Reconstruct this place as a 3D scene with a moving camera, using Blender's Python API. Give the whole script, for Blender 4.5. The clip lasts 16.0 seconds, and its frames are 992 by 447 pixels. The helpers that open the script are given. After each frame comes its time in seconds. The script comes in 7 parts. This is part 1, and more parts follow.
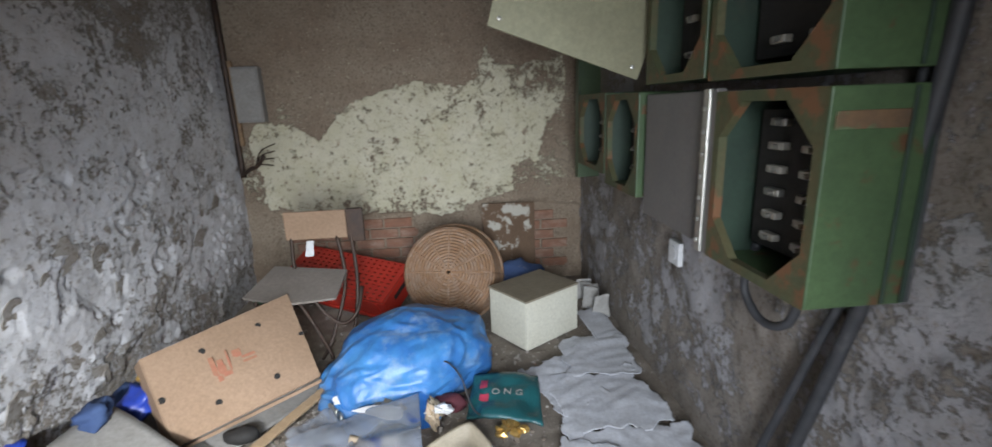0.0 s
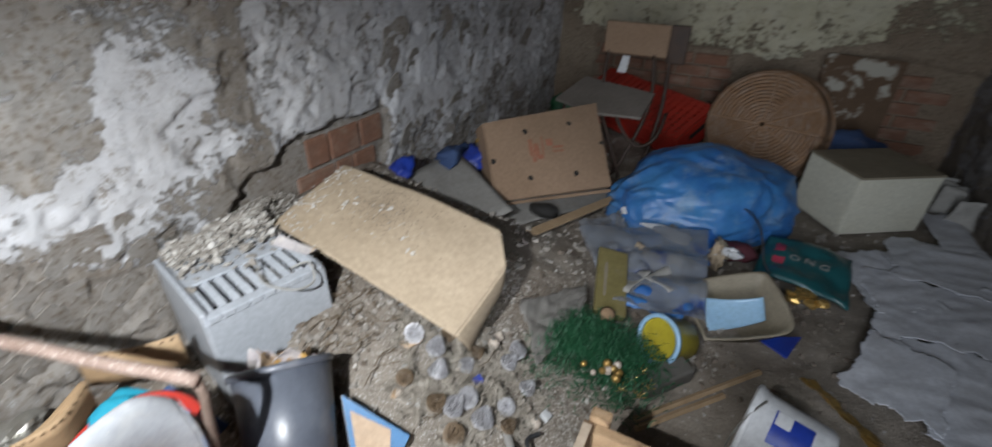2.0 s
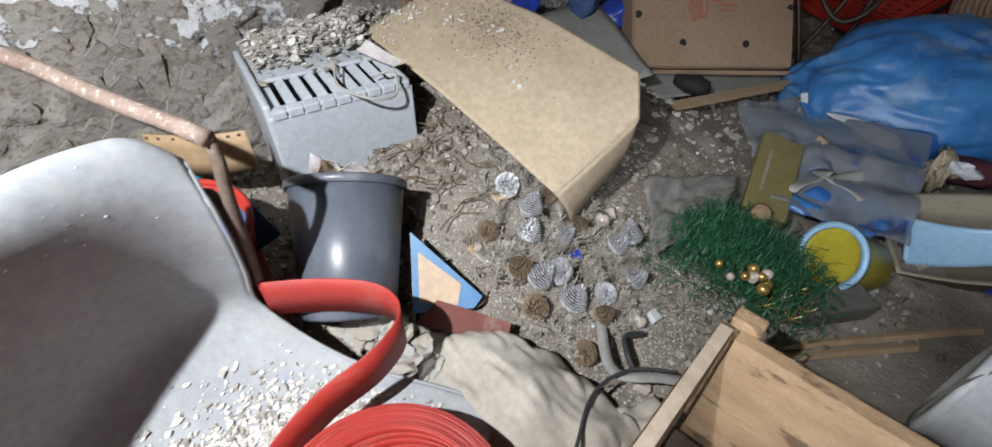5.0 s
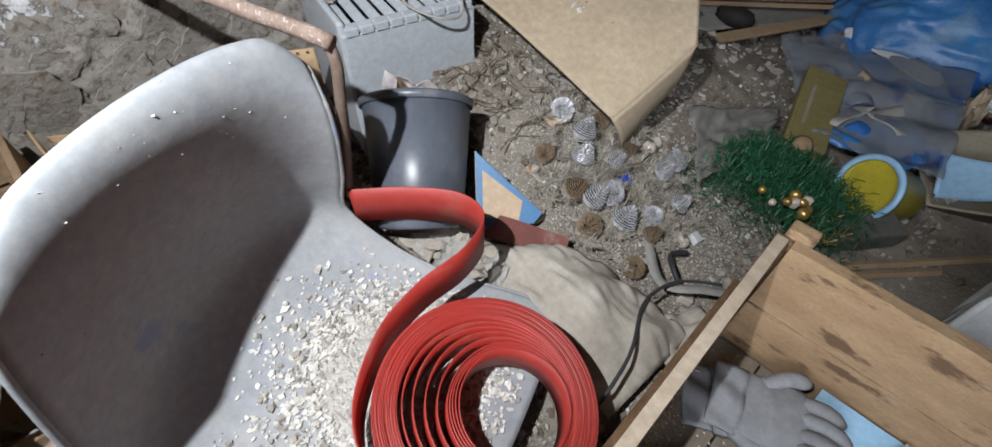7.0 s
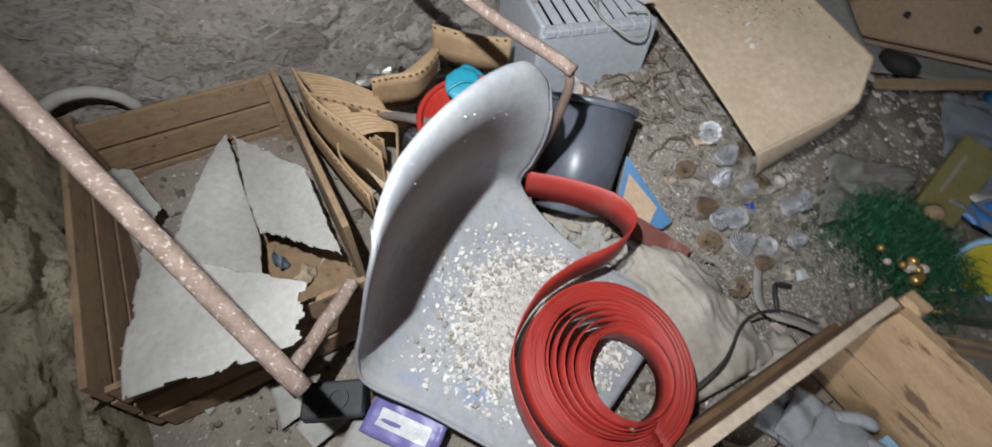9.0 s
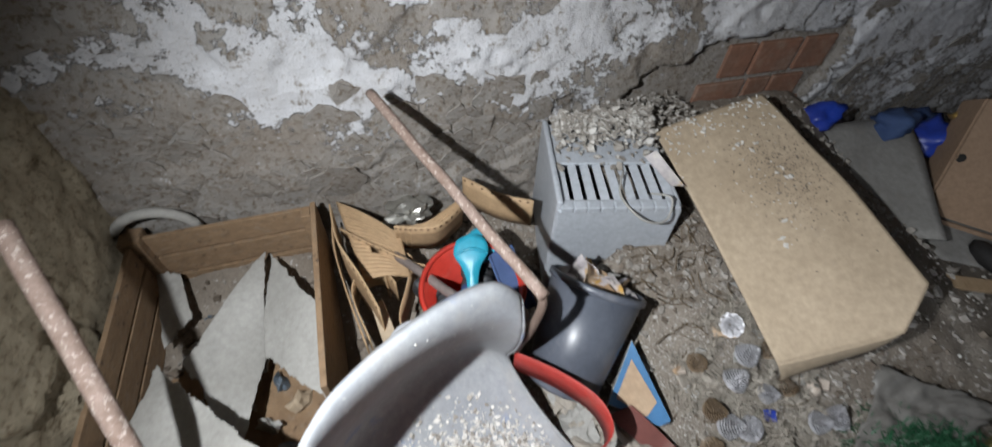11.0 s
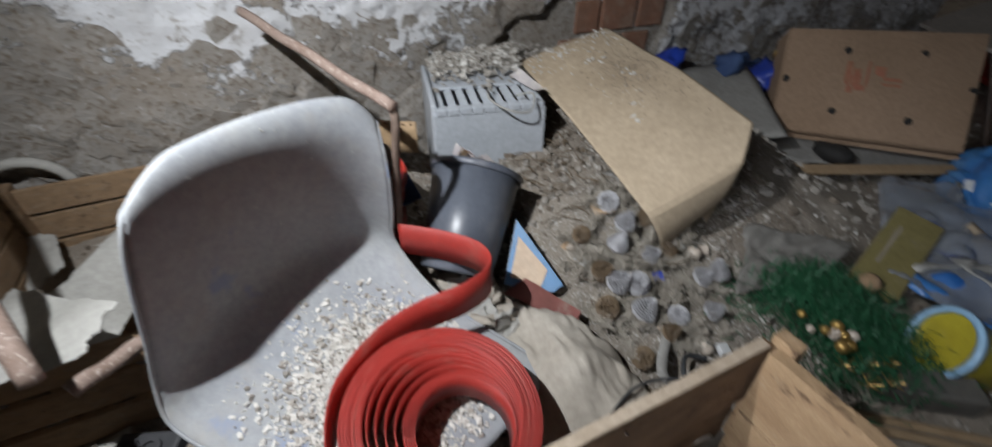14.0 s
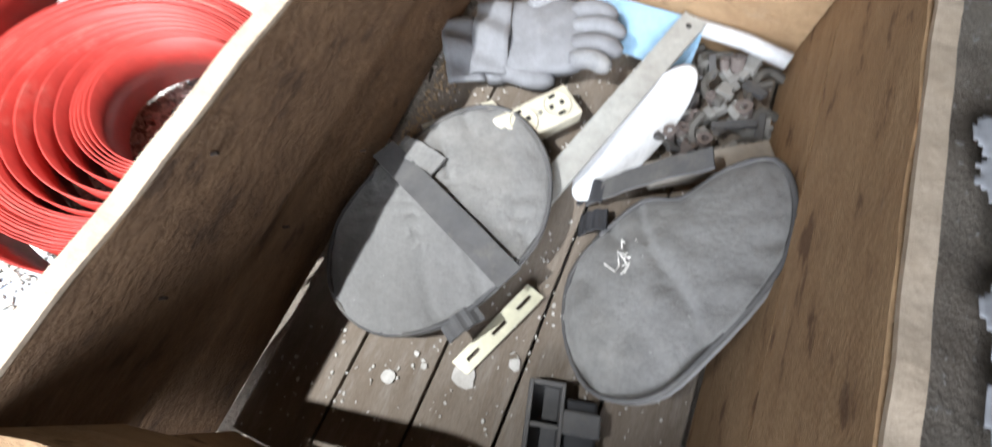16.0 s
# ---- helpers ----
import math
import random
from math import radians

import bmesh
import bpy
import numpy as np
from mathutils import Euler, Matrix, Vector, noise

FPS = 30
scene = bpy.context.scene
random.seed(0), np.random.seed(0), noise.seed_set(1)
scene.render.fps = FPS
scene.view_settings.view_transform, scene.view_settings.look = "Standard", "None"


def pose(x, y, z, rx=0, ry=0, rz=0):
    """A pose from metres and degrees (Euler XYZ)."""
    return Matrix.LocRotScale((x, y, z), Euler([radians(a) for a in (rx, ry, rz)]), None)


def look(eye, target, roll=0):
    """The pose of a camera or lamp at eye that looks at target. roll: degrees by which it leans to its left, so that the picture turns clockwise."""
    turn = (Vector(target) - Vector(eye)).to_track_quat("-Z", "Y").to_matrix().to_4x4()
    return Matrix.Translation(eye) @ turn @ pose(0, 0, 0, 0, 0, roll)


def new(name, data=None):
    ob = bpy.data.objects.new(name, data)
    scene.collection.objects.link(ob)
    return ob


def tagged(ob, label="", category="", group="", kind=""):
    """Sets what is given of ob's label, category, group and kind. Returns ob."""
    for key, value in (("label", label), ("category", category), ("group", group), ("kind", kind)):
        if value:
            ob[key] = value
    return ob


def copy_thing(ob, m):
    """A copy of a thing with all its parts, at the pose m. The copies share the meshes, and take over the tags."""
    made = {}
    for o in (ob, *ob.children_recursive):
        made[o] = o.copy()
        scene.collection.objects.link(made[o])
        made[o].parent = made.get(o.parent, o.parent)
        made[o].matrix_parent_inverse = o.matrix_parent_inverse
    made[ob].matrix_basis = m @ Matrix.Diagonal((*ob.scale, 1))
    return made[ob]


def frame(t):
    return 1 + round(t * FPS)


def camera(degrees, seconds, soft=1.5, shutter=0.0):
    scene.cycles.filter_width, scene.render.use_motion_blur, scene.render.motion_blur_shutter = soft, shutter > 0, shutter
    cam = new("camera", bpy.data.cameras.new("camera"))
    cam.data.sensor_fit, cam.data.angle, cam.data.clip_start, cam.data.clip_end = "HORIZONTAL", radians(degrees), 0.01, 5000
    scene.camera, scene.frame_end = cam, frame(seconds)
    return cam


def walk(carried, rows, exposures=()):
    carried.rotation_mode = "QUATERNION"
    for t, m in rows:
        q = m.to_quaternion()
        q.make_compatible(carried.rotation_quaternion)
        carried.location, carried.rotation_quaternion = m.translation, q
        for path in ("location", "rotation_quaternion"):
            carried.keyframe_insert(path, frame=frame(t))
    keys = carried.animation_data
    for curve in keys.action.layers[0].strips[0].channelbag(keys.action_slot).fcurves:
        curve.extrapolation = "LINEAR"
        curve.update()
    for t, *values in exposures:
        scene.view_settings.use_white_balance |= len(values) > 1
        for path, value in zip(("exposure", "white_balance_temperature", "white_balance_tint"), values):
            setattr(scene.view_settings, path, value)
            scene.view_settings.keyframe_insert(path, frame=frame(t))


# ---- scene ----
cam = camera(93.6, 16.0, shutter=0.5)
PATH = [
    (0, (-0.011, 0.134, 1.413), (0.145, 2.066, 0.92), -2.2),
    (0.5, (-0.072, 0.166, 1.384), (-0.084, 2.107, 0.898), -1.6),
    (1, (-0.192, 0.132, 1.331), (-0.431, 2.034, 0.761), -0.8),
    (1.5, (-0.279, 0.079, 1.276), (-0.79, 1.818, 0.432), 0.3),
    (2, (-0.295, 0.045, 1.224), (-1.059, 1.575, 0.186), 1.4),
    (2.5, (-0.311, 0.001, 1.211), (-1.253, 1.31, 0.028), 1.4),
    (3, (-0.315, 0.006, 1.234), (-1.333, 1.177, -0.029), 1.6),
    (3.5, (-0.324, 0.063, 1.225), (-1.355, 1.185, -0.071), 1.6),
    (4, (-0.358, 0.21, 1.002), (-1.381, 1.314, -0.314), 1.2),
    (4.2, (-0.362, 0.235, 0.926), (-1.381, 1.331, -0.4), 1.1),
    (6.3, (-0.382, 0.035, 0.907), (-1.353, 1.089, -0.487), 0.3),
    (6.5, (-0.402, 0.039, 0.914), (-1.329, 1.041, -0.547), 0.4),
    (7, (-0.4, 0.025, 0.915), (-1.294, 0.981, -0.597), 2.1),
    (7.5, (-0.398, -0.007, 0.939), (-1.28, 0.905, -0.607), 2.9),
    (8, (-0.365, -0.141, 0.982), (-1.242, 0.708, -0.603), 3.8),
    (8.2, (-0.383, -0.186, 1.008), (-1.253, 0.626, -0.599), 4.4),
    (10.3, (-0.508, -0.009, 1.239), (-1.648, 0.424, -0.346), 4.7),
    (10.5, (-0.513, 0.041, 1.268), (-1.685, 0.468, -0.297), 3.8),
    (11, (-0.57, 0.064, 1.264), (-1.823, 0.496, -0.234), 2.8),
    (11.5, (-0.691, 0.082, 1.228), (-2.008, 0.541, -0.205), 2.8),
    (12, (-0.697, 0.083, 1.215), (-2.074, 0.556, -0.156), 2.6),
    (12.5, (-0.621, 0.099, 1.219), (-2.037, 0.578, -0.109), 2.1),
    (13, (-0.427, 0.125, 1.216), (-1.895, 0.6, -0.057), 1.2),
    (13.5, (-0.264, 0.124, 1.123), (-1.773, 0.621, -0.091), -0.1),
    (14, (-0.146, 0.094, 0.946), (-1.58, 0.807, -0.253), 0.1),
    (14.5, (-0.088, 0.12, 0.835), (-1.366, 1.049, -0.392), -1.9),
    (14.8, (-0.081, 0.116, 0.741), (-1.229, 1.234, -0.455), -1.9),
    (15.1, (-0.088, 0.128, 0.715), (-0.976, 1.228, -0.7), -2.5),
    (15.2, (-0.081, 0.124, 0.701), (-0.895, 1.202, -0.774), -3.0),
    (15.4, (-0.067, 0.123, 0.689), (-0.725, 1.081, -0.939), -4.1),
    (15.7, (-0.07, 0.088, 0.65), (-0.55, 0.898, -1.115), -4.4),
    (16, (-0.077, 0.087, 0.625), (-0.439, 0.746, -1.228), -5.9),
]
EXPOSURES = [(0, 1.1), (0.5, 1.1), (1.0, 0.72), (1.5, -0.15), (2.0, -0.7), (2.5, -0.85), (3.5, -0.98), (4.0, -0.6), (4.2, -0.55), (6.3, -0.95), (7.2, -1.1), (8.2, -1.2), (10.3, -1.25), (11.0, -1.2), (12.0, -1.25), (13.0, -1.42), (13.5, -1.25), (14.0, -1.3), (14.5, -0.95), (15.2, -0.38), (15.6, -0.05), (16.0, 0.34)]
walk(cam, [(t, look(eye, target, roll)) for t, eye, target, roll in PATH], EXPOSURES)

# ---- world and lights ----
world = bpy.data.worlds.new("world")
scene.world = world
world.use_nodes = True
wn = world.node_tree
sky = wn.nodes.new("ShaderNodeTexSky")
sky.sky_type, sky.sun_disc = "NISHITA", False
sky.sun_elevation, sky.sun_rotation = radians(40), radians(150)
wn.links.new(sky.outputs[0], wn.nodes["Background"].inputs[0])
wn.nodes["Background"].inputs[1].default_value = 0.1


def lamp(name, kind, m, energy, color, **more):
    data = bpy.data.lights.new(name, kind)
    data.energy, data.color = energy, color
    ob = new(name, data)
    ob.matrix_world = m
    return data


# hand torch held beside the path, and daylight in the doorway behind it
torch = lamp("torch_light", "SPOT", look((-0.62, -0.25, 1.34), (-1.10, 0.28, 0.33)), 235.0, (0.93, 0.965, 1.0))
torch.spot_size, torch.spot_blend, torch.shadow_soft_size = radians(114), 1.0, 0.012
day = lamp("doorway_daylight", "AREA", look((0.0, -0.64, 1.12), (-0.16, 2.3, 0.32)), 16.0, (0.85, 0.91, 1.0))
day.shape, day.size, day.size_y = "RECTANGLE", 0.6, 1.5
day.spread = radians(80)

# ---- helpers ----
V = Vector


def part(name, bm, material, parent=None, label="", smooth=False):
    me = bpy.data.meshes.new(name)
    bmesh.ops.recalc_face_normals(bm, faces=bm.faces)
    bm.to_mesh(me)
    bm.free()
    if smooth:
        me.shade_smooth()
    me.materials.append(material)
    ob = new(name, me)
    if parent is not None:
        ob.parent = parent
    if label:
        ob["label"] = label
    return ob


def thing(name, label, category, m=None, group=""):
    ob = new(name)
    ob.empty_display_size = 0.05
    if m is not None:
        ob.matrix_world = m
    return tagged(ob, label, category, group)


def solo(name, bm, material, label, category, m=None, group="", kind="", smooth=False):
    ob = part(name, bm, material, None, "", smooth)
    if m is not None:
        ob.matrix_world = m
    return tagged(ob, label, category, group, kind)


def box(bm, lo, hi, bevel=0.0, m=None):
    g = bmesh.ops.create_cube(bm, size=1.0)
    vs = g["verts"]
    lo, hi = V(lo), V(hi)
    for v in vs:
        v.co = V(((v.co[i] + 0.5) * (hi[i] - lo[i]) + lo[i] for i in range(3)))
    if bevel:
        es = list({e for v in vs for e in v.link_edges})
        r = bmesh.ops.bevel(bm, geom=es, offset=bevel, segments=2, affect="EDGES", profile=0.5)
        vs = list({v for f in r["faces"] for v in f.verts} | {v for v in vs if v.is_valid})
    if m is not None:
        bmesh.ops.transform(bm, matrix=m, verts=vs)
    return bm


def boxm(lo, hi, bevel=0.0, m=None):
    return box(bmesh.new(), lo, hi, bevel, m)


def sheet(f, nx, ny, th, bm=None, keep=None):
    """A thin curved sheet: f(u, v) for u, v in 0..1, with thickness th."""
    bm = bm or bmesh.new()
    P = [[V(f(i / nx, j / ny)) for j in range(ny + 1)] for i in range(nx + 1)]
    A, B = {}, {}
    for i in range(nx + 1):
        for j in range(ny + 1):
            du = P[min(i + 1, nx)][j] - P[max(i - 1, 0)][j]
            dv = P[i][min(j + 1, ny)] - P[i][max(j - 1, 0)]
            n = du.cross(dv)
            n = n.normalized() if n.length > 1e-9 else V((0, 0, 1))
            A[i, j], B[i, j] = bm.verts.new(P[i][j] + n * th / 2), bm.verts.new(P[i][j] - n * th / 2)
    cells = {(i, j) for i in range(nx) for j in range(ny) if keep is None or keep((i + 0.5) / nx, (j + 0.5) / ny)}
    for i, j in cells:
        bm.faces.new((A[i, j], A[i + 1, j], A[i + 1, j + 1], A[i, j + 1]))
        bm.faces.new((B[i, j + 1], B[i + 1, j + 1], B[i + 1, j], B[i, j]))
        for (a, b, nb) in (((i, j), (i + 1, j), (i, j - 1)), ((i + 1, j), (i + 1, j + 1), (i + 1, j)), ((i + 1, j + 1), (i, j + 1), (i, j + 1)), ((i, j + 1), (i, j), (i - 1, j))):
            if nb not in cells:
                bm.faces.new((A[b], A[a], B[a], B[b]))
    loose = [v for v in bm.verts if not v.link_faces]
    bmesh.ops.delete(bm, geom=loose, context="VERTS")
    return bm


def quad(p00, p10, p11, p01):
    p00, p10, p11, p01 = V(p00), V(p10), V(p11), V(p01)
    return lambda u, v: p00 * (1 - u) * (1 - v) + p10 * u * (1 - v) + p11 * u * v + p01 * (1 - u) * v


def rough_quad(p00, p10, p11, p01, amp, scale=5.0, seed=0.0):
    q = quad(p00, p10, p11, p01)
    n = (V(p10) - V(p00)).cross(V(p01) - V(p00)).normalized()
    return lambda u, v: q(u, v) + n * amp * noise.noise(q(u, v) * scale + V((seed, seed * 1.7, 0)))


def spline(pts, k):
    """k points along a smooth curve through pts."""
    pts = [V(p) for p in pts]
    out = []
    for i in range(k):
        s = i / (k - 1) * (len(pts) - 1)
        a = min(int(s), len(pts) - 2)
        t = s - a
        p0, p1, p2, p3 = pts[max(a - 1, 0)], pts[a], pts[a + 1], pts[min(a + 2, len(pts) - 1)]
        out.append(0.5 * ((2 * p1) + (p2 - p0) * t + (2 * p0 - 5 * p1 + 4 * p2 - p3) * t * t + (3 * p1 - p0 - 3 * p2 + p3) * t ** 3))
    return out


def tube(pts, r, seg=8, bm=None, taper=None):
    bm = bm or bmesh.new()
    pts = [V(p) for p in pts]
    rings = []
    up = V((0.13, 0.21, 0.97))
    for i, p in enumerate(pts):
        d = (pts[min(i + 1, len(pts) - 1)] - pts[max(i - 1, 0)]).normalized()
        a = d.cross(up)
        a = a.normalized() if a.length > 1e-4 else V((1, 0, 0))
        b = d.cross(a).normalized()
        rr = r if taper is None else r * taper(i / max(len(pts) - 1, 1))
        rings.append([bm.verts.new(p + (a * math.cos(k * math.tau / seg) + b * math.sin(k * math.tau / seg)) * rr) for k in range(seg)])
    for q, w in zip(rings, rings[1:]):
        for k in range(seg):
            bm.faces.new((q[k], q[(k + 1) % seg], w[(k + 1) % seg], w[k]))
    bm.faces.new(rings[0][::-1])
    bm.faces.new(rings[-1])
    return bm


def lathe(profile, seg=32, bm=None, closed=False):
    """profile: (radius, height) pairs round the z axis."""
    bm = bm or bmesh.new()
    rings = []
    for r, z in profile:
        if r < 1e-5:
            rings.append([bm.verts.new((0, 0, z))])
        else:
            rings.append([bm.verts.new((r * math.cos(k * math.tau / seg), r * math.sin(k * math.tau / seg), z)) for k in range(seg)])
    pairs = list(zip(rings, rings[1:])) + ([(rings[-1], rings[0])] if closed else [])
    for q, w in pairs:
        for k in range(seg):
            n = (k + 1) % seg
            loop = [q[k % len(q)], q[n % len(q)], w[n % len(w)], w[k % len(w)]]
            loop = list(dict.fromkeys(loop))
            if len(loop) > 2:
                bm.faces.new(loop)
    return bm


def slab(outline, z0, z1, bm=None, dome=0.0):
    """A flat plate with the given outline in x, y; dome raises its middle."""
    bm = bm or bmesh.new()
    c = sum((V((x, y, 0)) for x, y in outline), V()) / len(outline)
    low = [bm.verts.new((x, y, z0)) for x, y in outline]
    rings = [[bm.verts.new((x, y, z1)) for x, y in outline]]
    if dome:
        for k in (0.85, 0.6, 0.3):
            rings.append([bm.verts.new((c.x + (x - c.x) * k, c.y + (y - c.y) * k, z1 + dome * math.cos(k * 1.5))) for x, y in outline])
    n = len(outline)
    for i in range(n):
        bm.faces.new((low[i], low[(i + 1) % n], rings[0][(i + 1) % n], rings[0][i]))
    for a, b in zip(rings, rings[1:]):
        for i in range(n):
            bm.faces.new((a[i], a[(i + 1) % n], b[(i + 1) % n], b[i]))
    bm.faces.new(rings[-1])
    bm.faces.new(low[::-1])
    return bm


def lump(r, seed, rough=0.25, sub=2, squash=(1, 1, 1)):
    bm = bmesh.new()
    bmesh.ops.create_icosphere(bm, subdivisions=sub, radius=1.0)
    for v in bm.verts:
        d = v.co.normalized()
        k = 1 + rough * noise.noise(d * 1.7 + V((seed, 0, seed * 2))) + rough * 0.5 * noise.noise(d * 4 + V((0, seed, 0)))
        v.co = V((d.x * squash[0], d.y * squash[1], d.z * squash[2])) * r * k
    return bm


def chips(name, places, material, label, category, seed, flat=0.25):
    """Many small broken pieces as one object; places: (x, y, z, size)."""
    rng = random.Random(seed)
    verts, faces = [], []
    for x, y, z, s in places:
        m = Euler((rng.uniform(-0.5, 0.5), rng.uniform(-0.5, 0.5), rng.uniform(0, 6.3))).to_matrix()
        k = rng.choice((3, 4, 5, 5, 6))
        base = len(verts)
        sx, sy = s * rng.uniform(0.6, 1.3), s * rng.uniform(0.5, 1.0)
        ring = [(math.cos(a * math.tau / k + rng.uniform(-0.3, 0.3)) * sx * rng.uniform(0.7, 1), math.sin(a * math.tau / k + rng.uniform(-0.3, 0.3)) * sy * rng.uniform(0.7, 1)) for a in range(k)]
        h = s * flat * rng.uniform(0.6, 1.4)
        for hz in (-h, h):
            for a, b in ring:
                w = m @ V((a, b, hz))
                verts.append((x + w.x, y + w.y, z + w.z))
        faces.append([base + k + i for i in range(k)])
        faces.append([base + k - 1 - i for i in range(k)])
        for i in range(k):
            j = (i + 1) % k
            faces.append([base + i, base + j, base + k + j, base + k + i])
    me = bpy.data.meshes.new(name)
    me.from_pydata(verts, [], faces)
    me.materials.append(material)
    ob = new(name, me)
    return tagged(ob, label, category, "", "stuff")


def step(a, b, x):
    t = min(max((x - a) / (b - a), 0.0), 1.0)
    return t * t * (3 - 2 * t)


def fbm(p, octaves=4):
    return noise.fractal(p, 1.0, 2.0, octaves)


# ---- materials ----
def material(name, c1, c2=None, rough=0.8, scale=6.0, bump=0.3, metal=0.0, dust=0.0, fine=60.0, stretch=(1, 1, 1), spots=None, coat=0.0, alpha=1.0, dust_col=(0.30, 0.26, 0.22), spec=0.5, bump_size=0.004, trans=0.0, sheen=0.0):
    """Two colours mixed by noise, fine grain, optional dust lying in patches and dark spots, with a fine relief."""
    mt = bpy.data.materials.new(name)
    mt.use_nodes = True
    t = mt.node_tree
    N, L = t.nodes, t.links
    b = N["Principled BSDF"]
    c2 = c2 or tuple(k * 0.7 for k in c1)
    tc = N.new("ShaderNodeTexCoord")
    mp = N.new("ShaderNodeMapping")
    mp.inputs["Scale"].default_value = stretch
    info = N.new("ShaderNodeObjectInfo")
    add = N.new("ShaderNodeVectorMath")
    mul = N.new("ShaderNodeMath")
    mul.operation, mul.inputs[1].default_value = "MULTIPLY", 13.0
    L.new(info.outputs["Random"], mul.inputs[0])
    L.new(tc.outputs["Object"], mp.inputs[0])
    L.new(mp.outputs[0], add.inputs[0])
    L.new(mul.outputs[0], add.inputs[1])

    def noise_node(sc, detail=6.0, r=0.6):
        n = N.new("ShaderNodeTexNoise")
        n.inputs["Scale"].default_value, n.inputs["Detail"].default_value, n.inputs["Roughness"].default_value = sc, detail, r
        L.new(add.outputs[0], n.inputs["Vector"])
        return n.outputs["Fac"]

    def ramp(src, lo, hi):
        m = N.new("ShaderNodeMapRange")
        m.inputs["From Min"].default_value, m.inputs["From Max"].default_value = lo, hi
        L.new(src, m.inputs["Value"])
        return m.outputs[0]

    def mix(f, a, c, kind="MIX"):
        m = N.new("ShaderNodeMix")
        m.data_type, m.blend_type = "RGBA", kind
        if isinstance(f, float):
            m.inputs[0].default_value = f
        else:
            L.new(f, m.inputs[0])
        for s, v in ((6, a), (7, c)):
            if isinstance(v, tuple):
                m.inputs[s].default_value = (*v, 1)
            else:
                L.new(v, m.inputs[s])
        return m.outputs[2]

    big, small = noise_node(scale), noise_node(fine, 4.0, 0.7)
    col = mix(ramp(big, 0.35, 0.68), tuple(c1), tuple(c2))
    col = mix(ramp(small, 0.3, 0.8), col, mix(0.5, col, tuple(k * 0.45 for k in c2)))
    if spots:
        col = mix(ramp(noise_node(spots[1], 5.0), spots[2], spots[2] + 0.06), col, tuple(spots[0]))
    r_in = None
    if dust:
        fac = ramp(noise_node(scale * 0.9 + 3.1, 9.0, 0.72), 0.72 - dust * 0.5, 1.0 - dust * 0.45)
        col = mix(fac, col, dust_col)
        m = N.new("ShaderNodeMapRange")
        m.inputs["To Min"].default_value, m.inputs["To Max"].default_value = rough, min(0.95, rough + 0.4)
        L.new(fac, m.inputs["Value"])
        r_in = m.outputs[0]
    else:
        m = N.new("ShaderNodeMapRange")
        m.inputs["To Min"].default_value, m.inputs["To Max"].default_value = max(rough - 0.08, 0.02), min(rough + 0.1, 1.0)
        L.new(small, m.inputs["Value"])
        r_in = m.outputs[0]
    L.new(col, b.inputs["Base Color"])
    L.new(r_in, b.inputs["Roughness"])
    b.inputs["Metallic"].default_value = metal
    b.inputs["Specular IOR Level"].default_value = spec
    b.inputs["Coat Weight"].default_value = coat
    b.inputs["Alpha"].default_value = alpha
    b.inputs["Transmission Weight"].default_value = trans
    b.inputs["Sheen Weight"].default_value = sheen
    if bump:
        s = N.new("ShaderNodeMath")
        s.operation = "MULTIPLY_ADD"
        s.inputs[1].default_value = 0.35
        L.new(small, s.inputs[0])
        L.new(noise_node(scale * 3.0, 8.0, 0.65), s.inputs[2])
        bp = N.new("ShaderNodeBump")
        bp.inputs["Strength"].default_value, bp.inputs["Distance"].default_value = bump, bump_size
        L.new(s.outputs[0], bp.inputs["Height"])
        L.new(bp.outputs[0], b.inputs["Normal"])
    return mt


